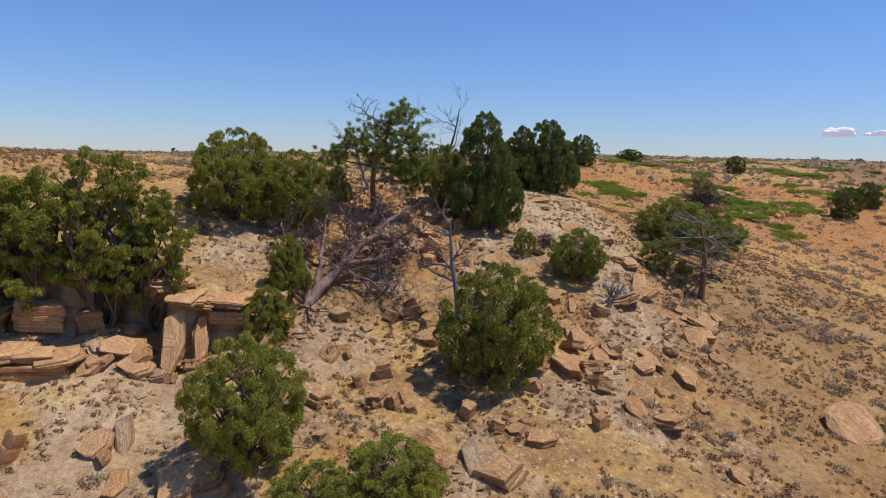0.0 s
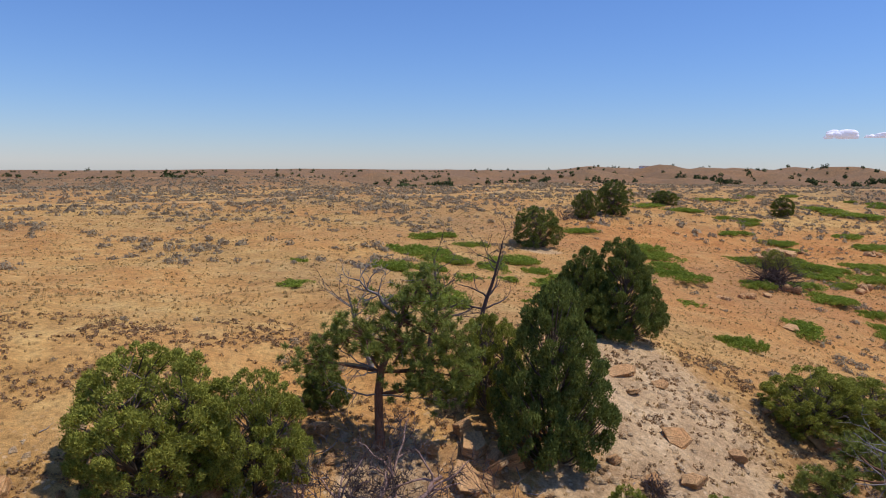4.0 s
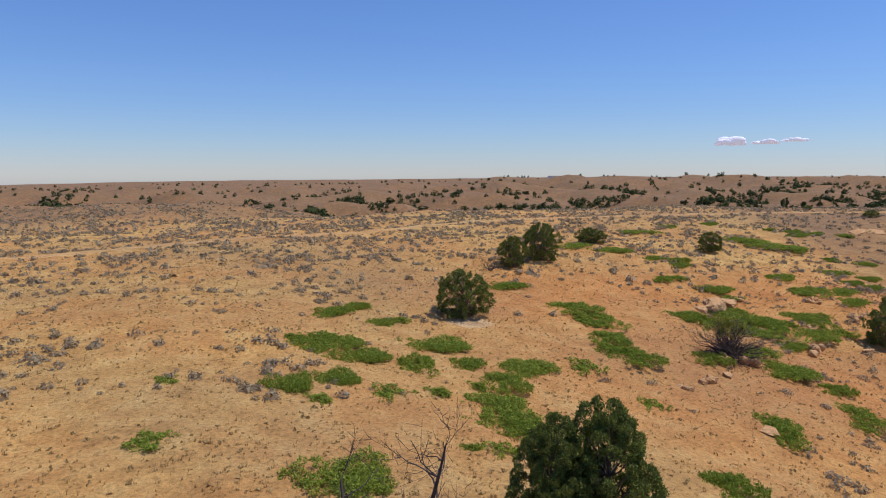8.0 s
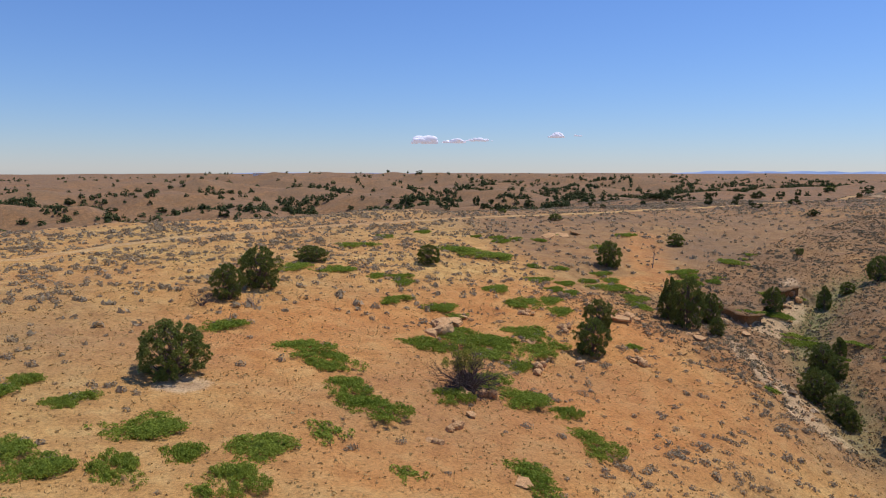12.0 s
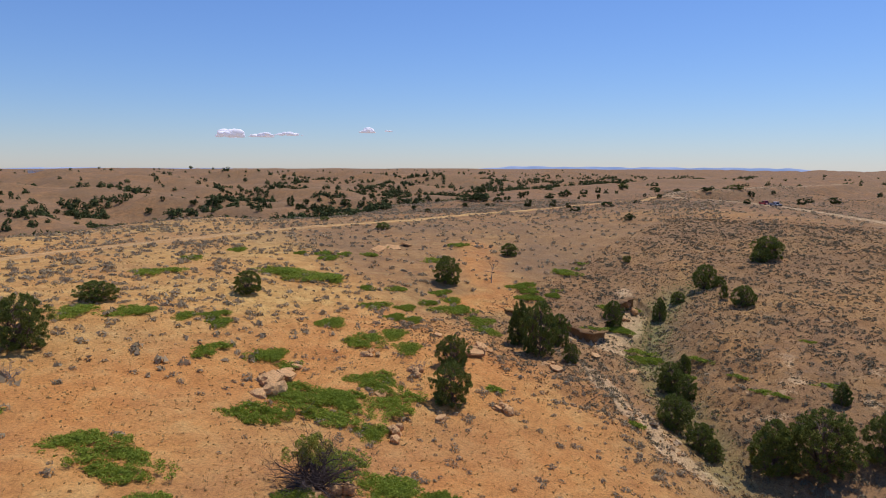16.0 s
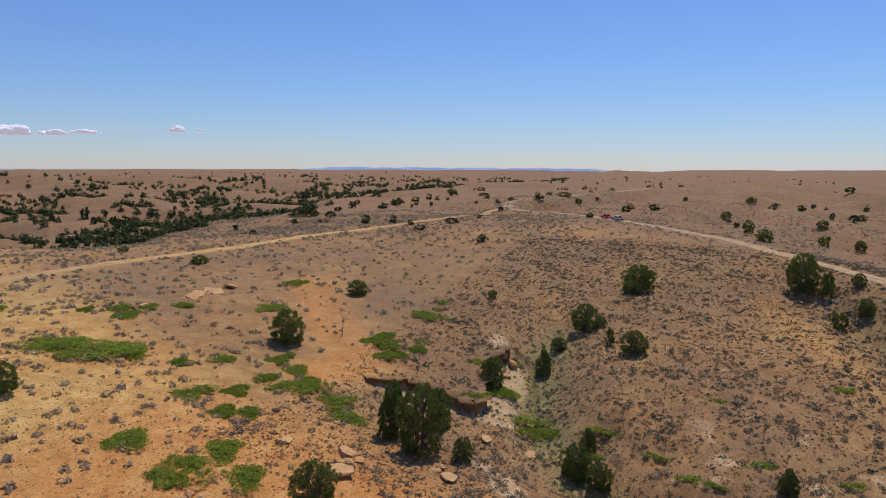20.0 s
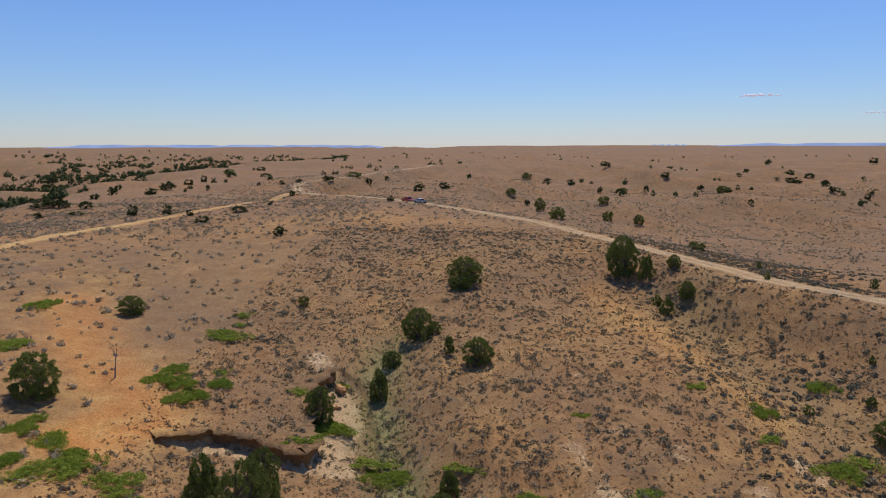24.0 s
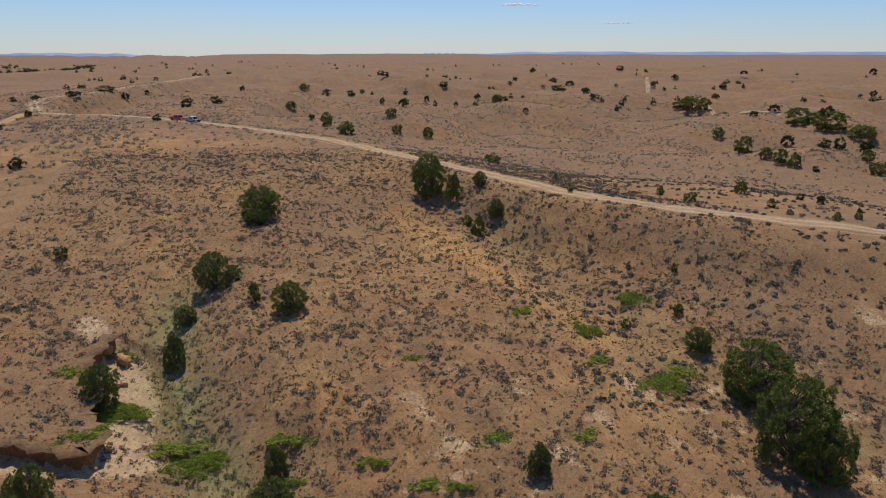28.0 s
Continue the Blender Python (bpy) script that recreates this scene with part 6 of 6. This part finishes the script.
pine(23.0, 44.6, 6, 62, "half-dead pine with a reddish trunk and grey bare lower limbs", [
    (-1.2, 3.0, 3.4, 0.9), (0.4, 3.2, 4.0, 1.0), (1.8, 3.4, 4.4, 1.0), (3.2, 3.4, 4.2, 0.9), (4.2, 3.8, 3.6, 0.8), (-1.6, 2.4, 2.5, 0.8), (0.9, 2.2, 3.3, 0.9), (0, 4.0, 4.4, 0.9), (-2.2, 3.4, 3.0, 0.8), (2.4, 2.6, 3.2, 0.8), (-0.6, 1.8, 1.8, 0.7)],
    [(0, 0, 0, 0.24), (0.06, 0, 1.0, 0.21), (0.1, 0.05, 2.2, 0.18), (0.2, 0.2, 3.2, 0.14), (0.1, 0.5, 4.2, 0.1), (0, 0.7, 5.2, 0.05)], 26)

# ---- low green shrubs ----
def shrub_mesh(seed, across, tall, clumps, count, leaf):
    """A lobed low thicket, true to size: across and tall in metres."""
    rng = np.random.RandomState(seed)
    lobes = [(rng.uniform(-0.34, 0.34), rng.uniform(-0.34, 0.34), rng.uniform(0.5, 1.0)) for _ in range(9)]
    centres, radii = [], []
    for k in range(clumps):
        lx, ly, high = lobes[k % 9]
        turn, r = rng.uniform(0, 6.283), 0.2 * rng.uniform() ** 0.5 * (1.5 if k % 9 == 0 else 1.0)
        x, y = lx + r * math.cos(turn), ly + r * math.sin(turn)
        centres.append((x * across, y * across, tall * high * rng.uniform(0.1, 0.9) * max(0.15, 1 - 10 * r * r)))
        radii.append(rng.uniform(0.10, 0.24) * (across / 4) ** 0.4)
    v, f = sprays(rng, centres, radii, count, leaf, flat=0.9, lift=0.5)
    return mesh_of("leaves", v, f, SUMAC), mesh_of("stems", *tubes([[(c[0], c[1], -0.15, 0.02), (*c, 0.01)] for c in centres[:30]], 3), TWIGS)


SMALL = [shrub_mesh(s, 1.7, 0.42, 60, 1500, 0.085) for s in (71, 72, 73)]
WIDE = [shrub_mesh(s, 5.0, 0.75, 360, 9500, 0.115) for s in (74, 75, 76, 77, 78)]


def shrubs(places):
    """Thickets at (x, y, width, height across the line of sight)."""
    for x, y, wide, tall in places:
        pick = int(x * 5 + y * 3)
        stock = WIDE if wide > 3 else SMALL
        leaves, stems = stock[pick % len(stock)]
        base = 5.0 if wide > 3 else 1.7
        root = new("green_shrub")
        deep = min(max(wide * 0.55, tall * 2.2), wide * 1.6)
        root.matrix_world = pose(x, y + 0.3 * deep, height(x, y + 0.3 * deep) - 0.05, 0, 0, pick * 47 % 40 - 20) @ Matrix.Diagonal((wide * 1.25 / base, deep * 1.65 / base, 1.0 if wide > 3 else 0.7 + 0.3 * wide / base, 1))
        part("leaves", leaves, None, root)
        tagged(part("stem_mass", stems, None, root), kind="stuff")
        big = wide > 4
        tagged(root, "wide bright green sumac thicket on ochre ground" if big else "small low green shrub on dry ground", "shrub", "green shrubs")


shrubs([(4.5, 98.0, 4.9, 1.4), (6.7, 96.0, 4.7, 1.6), (8.9, 93.3, 4.6, 1.3), (2.4, 84.3, 3.1, 1.3), (4.6, 81.8, 1.9, 1.0), (10.1, 84.1, 2.5, 1.4), (5.9, 86.7, 3.6, 1.4), (16.8, 98.6, 6.3, 1.8), (13.6, 91.1, 3.1, 1.8), (19.2, 93.0, 3.8, 1.3), (13.8, 83.6, 1.8, 0.9), (17.7, 86.1, 1.5, 0.9), (24.8, 90.4, 5.4, 2.0), (20.0, 85.9, 3.4, 1.6), (16.9, 79.2, 5.5, 2.2), (17.6, 75.6, 3.6, 1.8), (15.0, 71.9, 2.6, 0.9), (13.2, 72.5, 1.5, 0.4), (30.6, 92.8, 2.6, 1.7), (39.3, 115.3, 6.1, 2.2), (40.3, 110.1, 5.1, 2.4), (37.5, 101.7, 4.0, 1.9), (36.7, 94.7, 3.9, 2.5), (8.4, 109.6, 5.2, 1.1), (13.6, 106.8, 3.8, 1.1), (11.3, 112.9, 3.3, 1.1), (-5.8, 74.7, 2.4, 0.9), (-6.3, 86.5, 1.6, 0.7), (32.3, 84.1, 2.3, 1.0), (56.9, 116.3, 4.3, 2.3)])
shrubs([(65.9, 119.5, 3.9, 2.0), (65.7, 111.0, 7.0, 3.3), (55.4, 100.6, 5.0, 2.5), (55.0, 94.7, 5.7, 2.5), (58.3, 92.0, 3.6, 1.0), (76.7, 116.5, 5.7, 1.8), (73.5, 108.8, 6.2, 2.4), (54.8, 84.5, 4.0, 2.5), (43.0, 80.2, 4.5, 2.6), (29.1, 69.0, 3.3, 1.2), (88.2, 134.9, 5.7, 1.6), (34.9, 126.9, 6.7, 1.5), (47.1, 97.2, 3.9, 1.4), (64.3, 134.1, 5.8, 1.6), (71.7, 128.9, 4.5, 1.6), (4.8, 66.8, 4.5, 1.8), (104.0, 168.1, 6.8, 3.4), (107.0, 165.1, 8.0, 4.5), (107.3, 159.2, 8.8, 4.0), (109.8, 157.2, 4.4, 2.2), (62.5, 116.7, 4.8, 3.8), (67.7, 115.4, 4.6, 2.6), (69.4, 113.7, 4.6, 2.3), (76.0, 113.7, 3.9, 2.5), (69.4, 129.3, 3.5, 1.8), (70.6, 126.1, 2.9, 1.3), (72.7, 142.2, 4.0, 1.7), (69.7, 147.2, 4.7, 1.5), (73.9, 146.2, 3.9, 1.2), (104.0, 141.1, 5.1, 1.8)])
shrubs([(91.9, 125.3, 6.2, 2.1), (88.5, 119.4, 4.9, 2.0), (84.9, 125.5, 5.7, 2.0), (122.8, 137.1, 4.6, 1.7), (115.5, 133.2, 5.1, 2.3), (115.3, 126.9, 5.2, 2.5), (112.7, 122.3, 4.8, 2.4), (86.4, 104.5, 2.6, 1.4), (99.2, 90.3, 2.2, 1.9), (160.3, 131.7, 4.8, 2.4), (143.7, 134.9, 5.1, 1.7), (65.1, 105.0, 4.2, 1.5), (58.7, 114.7, 3.7, 1.5), (82.9, 176.4, 7.7, 2.2), (62.5, 150.5, 7.5, 1.8), (57.3, 152.9, 7.5, 2.5), (163.7, 166.2, 5.9, 1.2), (126.5, 177.7, 5.3, 1.1), (111.8, 190.6, 5.3, 0.9), (96.2, 186.7, 4.4, 0.9), (121.1, 181.0, 3.1, 0.8), (145.0, 126.7, 3.1, 1.2), (139.5, 130.4, 4.7, 1.4), (109.5, 138.7, 3.6, 1.4), (104.1, 131.8, 3.8, 1.5), (101.8, 134.8, 3.8, 1.3), (116.4, 139.0, 3.2, 1.3), (118.8, 132.5, 4.3, 1.9), (144.9, 158.4, 5.7, 2.1), (124.5, 142.0, 4.7, 1.3)])
shrubs([(117.2, 147.7, 3.7, 1.3), (111.7, 151.0, 3.6, 0.9), (134.8, 171.7, 3.4, 1.4), (130.2, 174.8, 4.6, 1.1), (124.1, 173.2, 5.5, 1.1), (143.7, 176.2, 2.9, 1.0), (145.9, 115.7, 3.0, 1.2), (140.0, 108.5, 3.5, 2.1), (134.2, 103.1, 2.3, 1.3), (133.2, 111.0, 2.5, 1.7), (151.7, 110.4, 3.0, 1.4), (134.4, 101.3, 2.9, 2.3), (131.2, 99.4, 3.2, 2.8), (131.2, 91.2, 2.5, 1.6), (139.6, 76.6, 1.4, 0.8), (124.0, 70.7, 2.8, 1.6), (123.2, 61.9, 2.5, 1.5), (130.7, 47.1, 4.3, 1.9), (133.7, 44.1, 3.0, 1.4), (124.6, 82.6, 1.8, 1.3), (120.0, 78.5, 2.3, 1.4), (118.5, 75.6, 1.5, 1.5), (125.7, 90.7, 1.6, 1.4), (144.5, 52.1, 4.2, 0.8), (151.0, 40.7, 3.7, 1.3), (136.7, 53.7, 2.7, 1.1), (149.5, 59.0, 2.6, 1.0), (146.7, 134.6, 3.5, 1.2), (143.5, 131.9, 5.0, 0.8), (140.9, 128.6, 3.3, 1.1)])
shrubs([(148.4, 128.6, 2.6, 0.9), (169.8, 132.8, 2.7, 1.0), (165.8, 131.9, 2.4, 0.8), (161.7, 133.1, 2.9, 1.0)])

# ---- vehicles on the track ----
RED = make_plain("red_paint", (0.62, 0.02, 0.035), 0.3, 0.0, 0.6)
STEEL = make_plain("blue_grey_paint", (0.36, 0.39, 0.44), 0.3, 0.3, 0.6)
WHITE = make_plain("white_paint", (0.75, 0.76, 0.78), 0.35)
BLACK = make_plain("black_plastic", (0.02, 0.02, 0.022), 0.6)
RUBBER = make_plain("tyre_rubber", (0.025, 0.025, 0.025), 0.9)
CHROME = make_plain("chrome", (0.6, 0.6, 0.62), 0.2, 1.0)
GLASS = make_plain("dark_window_glass", (0.015, 0.018, 0.022), 0.08)
LAMP = make_plain("lamp_lens", (0.7, 0.7, 0.66), 0.15)
TAIL = make_plain("tail_lens", (0.4, 0.02, 0.02), 0.2)


def slab_of(outline, half, bevel=0.05):
    """A side outline (x, z) drawn out to both sides and rounded."""
    bm = bmesh.new()
    a = [bm.verts.new((x, -half, z)) for x, z in outline]
    b = [bm.verts.new((x, half, z)) for x, z in outline]
    bm.faces.new(a)
    bm.faces.new(b[::-1])
    for k in range(len(a)):
        n = (k + 1) % len(a)
        bm.faces.new((a[k], b[k], b[n], a[n]))
    bmesh.ops.recalc_face_normals(bm, faces=bm.faces)
    bmesh.ops.bevel(bm, geom=list(bm.edges), offset=bevel, segments=2, affect="EDGES", clamp_overlap=True)
    return bm


def box_of(x0, x1, y0, y1, z0, z1, bevel=0.02):
    bm = bmesh.new()
    bmesh.ops.create_cube(bm, size=1, matrix=Matrix.Translation(((x0 + x1) / 2, (y0 + y1) / 2, (z0 + z1) / 2)) @ Matrix.Diagonal((x1 - x0, y1 - y0, z1 - z0, 1)))
    bmesh.ops.bevel(bm, geom=list(bm.edges), offset=bevel, segments=2, affect="EDGES", clamp_overlap=True)
    return bm


def wheel_of(r, half):
    """A tyre with rounded shoulders, its axle along y."""
    bm = bmesh.new()
    rings = []
    for y, s in ((-half, 0.62), (-half, 0.9), (-half * 0.7, 1), (half * 0.7, 1), (half, 0.9), (half, 0.62)):
        rings.append([bm.verts.new((r * s * math.cos(k * 0.3142), y, r * s * math.sin(k * 0.3142))) for k in range(20)])
    for a, b in zip(rings, rings[1:]):
        for k in range(20):
            bm.faces.new((a[k], a[(k + 1) % 20], b[(k + 1) % 20], b[k]))
    return bm


def pickup(x, y, turn, paint, roof, label, guard):
    root = new("pickup_truck")
    root.matrix_world = pose(x, y, height(x, y) - 0.02, 0, 0, turn)
    body = part("body", slab_of([(-2.75, 0.55), (-2.8, 1.0), (-0.75, 1.05), (1.3, 1.08), (2.55, 0.98), (2.8, 0.8), (2.8, 0.5), (-2.7, 0.45)], 0.95, 0.07), paint, root)
    cab = part("cab", slab_of([(-0.95, 1.04), (-0.75, 1.78), (-0.45, 1.86), (0.75, 1.84), (1.45, 1.06)], 0.84, 0.06), roof, root)
    part("windscreen", slab_of([(0.86, 1.74), (0.92, 1.74), (1.43, 1.12), (1.37, 1.12)], 0.74, 0.01), GLASS, cab)
    part("rear_window", slab_of([(-0.93, 1.15), (-0.8, 1.72), (-0.85, 1.72), (-0.98, 1.15)], 0.66, 0.01), GLASS, cab)
    for s in (-1, 1):
        part("side_window", box_of(-0.72, 0.1, s * 0.845 - 0.015, s * 0.845 + 0.015, 1.2, 1.7), GLASS, cab)
        part("side_window", box_of(0.18, 0.9, s * 0.845 - 0.015, s * 0.845 + 0.015, 1.2, 1.66), GLASS, cab)
        part("door_handle", box_of(-0.1, 0.08, s * 0.955 - 0.02, s * 0.955 + 0.02, 0.93, 0.98, 0.008), CHROME, body)
        part("mirror", box_of(1.0, 1.14, s * 1.02 - 0.1, s * 1.02 + 0.1, 1.15, 1.36), BLACK, root)
        part("bed_wall", box_of(-2.75, -1.0, s * 0.88 - 0.06, s * 0.88 + 0.06, 0.98, 1.24), paint, root)
        part("headlight", box_of(2.72, 2.82, s * 0.72 - 0.17, s * 0.72 + 0.17, 0.78, 0.95), LAMP, root)
        part("tail_light", box_of(-2.83, -2.76, s * 0.84 - 0.08, s * 0.84 + 0.08, 0.75, 1.08), TAIL, root)
        for wx in (-1.75, 1.85):
            tyre = part("wheel", wheel_of(0.41, 0.13), RUBBER, root)
            tyre.location = (wx, s * 0.86, 0.41)
            hub = part("rim", wheel_of(0.26, 0.135), CHROME, tyre)
            part("wheel_arch", slab_of([(wx - 0.55, 0.5), (wx - 0.42, 0.86), (wx + 0.42, 0.86), (wx + 0.55, 0.5)], 0.02, 0.01), BLACK, root).location = (0, s * 0.955, 0)
    part("tailgate", box_of(-2.8, -2.7, -0.85, 0.85, 0.6, 1.24), paint, root)
    part("bed_floor", box_of(-2.7, -1.0, -0.82, 0.82, 1.0, 1.07), BLACK, root)
    part("front_bumper", box_of(2.75, 2.95, -0.92, 0.92, 0.45, 0.68), BLACK if guard else CHROME, root)
    part("rear_bumper", box_of(-2.95, -2.78, -0.9, 0.9, 0.45, 0.62), CHROME, root)
    part("grille", box_of(2.76, 2.84, -0.5, 0.5, 0.7, 0.98), BLACK, root)
    if guard:
        for z in (0.75, 0.95, 1.15):
            part("guard_bar", box_of(2.92, 3.0, -0.8, 0.8, z - 0.035, z + 0.035), BLACK, root)
    return tagged(root, label, "pickup truck", "parked trucks")


pickup(301.6, 121.0, 222, RED, RED, "red pickup truck parked on the dirt road", False)
pickup(296.0, 116.0, 222, STEEL, WHITE, "silver-grey pickup truck with a black grille guard on the dirt road", True)


# ---- the far country ----
def far_woods(rng, count, keep, label, sizes):
    """Dark junipers on far slopes, too many to count."""
    turn, r = rng.uniform(-0.9, 2.5, count), 250 + 1500 * rng.uniform(0, 1, count) ** 1.4
    x, y = 80 + r * np.sin(turn), 90 + r * np.cos(turn)
    on = rng.uniform(0, 1, count) < keep(x, y, r)
    x, y = x[on], y[on]
    s = rng.uniform(*sizes, len(x))
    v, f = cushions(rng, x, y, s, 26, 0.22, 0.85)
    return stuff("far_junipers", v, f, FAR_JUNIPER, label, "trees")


rng = np.random.RandomState(91)


def on_hills(x, y, r):
    past = y - np.interp(x, *EDGE)
    clump = smooth(0.04, 0.30, waves(x, y, 130, 92) + 0.3 * waves(x, y, 36, 93) + 0.4 * np.exp(-(((past - 110) / 70) ** 2)))
    return smooth(15, 50, past) * (0.03 + 0.95 * clump) * (1 - 0.9 * smooth(300, 640, past))


def on_plain(x, y, r):
    return (y < np.interp(x, *EDGE)) * smooth(420, 480, r) * (0.04 + 0.7 * smooth(0.35, 0.6, waves(x, y, 170, 94)))


far_woods(rng, 52000, on_hills, "dense dark junipers covering the slopes of the far valley", (3.2, 6.2))
far_woods(rng, 7000, on_plain, "scattered dark junipers over far rolling ground", (2.8, 5.0))

# haze of distance painted on: blue base colour plus a weak blue emission
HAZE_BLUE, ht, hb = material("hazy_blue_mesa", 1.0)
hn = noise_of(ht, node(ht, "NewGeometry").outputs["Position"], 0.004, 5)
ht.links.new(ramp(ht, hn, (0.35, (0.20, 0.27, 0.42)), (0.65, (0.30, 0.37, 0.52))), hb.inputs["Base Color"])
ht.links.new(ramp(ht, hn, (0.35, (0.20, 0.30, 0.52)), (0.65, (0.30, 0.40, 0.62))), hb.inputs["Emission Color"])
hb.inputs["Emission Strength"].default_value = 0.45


def far_mesa(a0, a1, base, tall, seed, reach, notch=0.3):
    """A flat-topped range along the horizon, from bearing a0 to a1 (degrees)."""
    rng = np.random.RandomState(seed)
    n = 90
    verts, faces = [], []
    for k in range(n + 1):
        s = k / n
        a = radians(a0 + (a1 - a0) * s)
        edge = min(1, s * 9) * min(1, (1 - s) * 9)
        top = tall * edge * (1 - notch * (0.5 + 0.5 * math.sin(s * 23 + seed) * math.sin(s * 57 + 2 * seed)) ** 2)
        for r, z in ((reach, base - 30), (reach + 25, base + top), (reach + 160, base + top + 1)):
            verts.append((40 + r * math.sin(a), 70 + r * math.cos(a), z))
    for k in range(n):
        for j in range(2):
            i = 3 * k + j
            faces.append((i, i + 3, i + 4, i + 1))
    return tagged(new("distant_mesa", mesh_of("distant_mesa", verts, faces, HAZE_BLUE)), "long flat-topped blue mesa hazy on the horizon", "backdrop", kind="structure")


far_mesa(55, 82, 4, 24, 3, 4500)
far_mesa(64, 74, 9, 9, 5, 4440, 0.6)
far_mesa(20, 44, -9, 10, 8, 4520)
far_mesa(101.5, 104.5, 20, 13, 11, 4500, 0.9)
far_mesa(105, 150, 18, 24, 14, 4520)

# low ranch buildings on the far rise
def ranch(x, y, wide, turn, roof, label):
    root = thing_at("ranch_building", x, y, -0.3, label, "building")
    root.rotation_euler = (0, 0, radians(turn))
    part("wall", box_of(-wide / 2, wide / 2, -4, 4, 0, 3.2, 0.05), WHITE, root)
    part("roof", slab_of([(-wide / 2 - 0.5, 3.2), (wide / 2 + 0.5, 3.2), (wide / 2 - 1, 5.2), (-wide / 2 + 1, 5.2)], 4.5, 0.05), roof, root)
    for k in range(3):
        part("window", box_of(-wide / 3 + k * wide / 3 - 0.7, -wide / 3 + k * wide / 3 + 0.7, -4.06, -3.96, 1.1, 2.4), GLASS, root)


ROOF_TAN = make_plain("tan_roof", (0.45, 0.36, 0.30), 0.7)
ROOF_BLUE = make_plain("dark_blue_roof", (0.05, 0.09, 0.16), 0.6)
ranch(428, 1052, 22, 20, ROOF_TAN, "low pale ranch building on the far ridge")
ranch(462, 1058, 18, 15, ROOF_BLUE, "long dark-roofed ranch shed on the far ridge")

# ---- fair-weather clouds ----
CLOUD, ct, cb = material("cloud", 1.0)
ct.links.new(ramp(ct, noise_of(ct, node(ct, "NewGeometry").outputs["Position"], 0.01, 4), (0.3, (0.66, 0.66, 0.72)), (0.7, (0.74, 0.74, 0.78))), cb.inputs["Base Color"])
# added lavender-white glow, so that the shaded undersides don't turn grey
cb.inputs["Emission Color"].default_value, cb.inputs["Emission Strength"].default_value = (0.80, 0.78, 0.88, 1), 0.4


def cloud(bearing, lift, wide, tall, puffs, seed, label="small white fair-weather cloud low over the horizon"):
    """Heaped puffs with a flat base; bearing and lift in degrees, sizes in metres."""
    rng = np.random.RandomState(seed)
    bm = bmesh.new()
    wide, tall = wide * 0.9, tall * 0.72
    for k in range(puffs):
        s = rng.uniform(-1, 1)
        r = tall * rng.uniform(0.25, 0.5) * (1.1 - abs(s) ** 1.5)
        m = Matrix.Translation((s * wide / 2, rng.uniform(-1, 1) * tall * 0.5, r * rng.uniform(0.3, 1.2))) @ Matrix.Diagonal((r * rng.uniform(1.0, 1.9), r, r * rng.uniform(0.6, 0.9), 1))
        bmesh.ops.create_icosphere(bm, subdivisions=2, radius=1, matrix=m)
    for v in bm.verts:
        v.co += Vector(noise.noise_vector(v.co * (5 / tall))) * tall * 0.10
        v.co.z = max(v.co.z, -0.04 * tall)
    me = bpy.data.meshes.new("cloud")
    bm.to_mesh(me)
    bm.free()
    me.materials.append(CLOUD)
    me.polygons.foreach_set("use_smooth", np.ones(len(me.polygons), bool))
    ob = new("cloud", me)
    a, e = radians(bearing), radians(lift)
    ob.matrix_world = pose(30 + 4550 * math.sin(a), 60 + 4550 * math.cos(a), 12 + 4550 * math.tan(e), 0, 0, -bearing)
    return tagged(ob, label, "cloud", "fair-weather clouds", "structure")


cloud(35.8, 2.3, 200, 95, 34, 1)
cloud(38.2, 2.35, 190, 62, 26, 2)
cloud(40.2, 2.5, 220, 46, 26, 3)
cloud(46.5, 2.8, 120, 55, 20, 4)
cloud(48.2, 2.9, 60, 26, 10, 5)
cloud(109.0, 3.75, 290, 30, 28, 6, "thin flat white cloud low over the horizon")
cloud(116.6, 2.4, 200, 24, 20, 7, "thin flat white cloud low over the horizon")
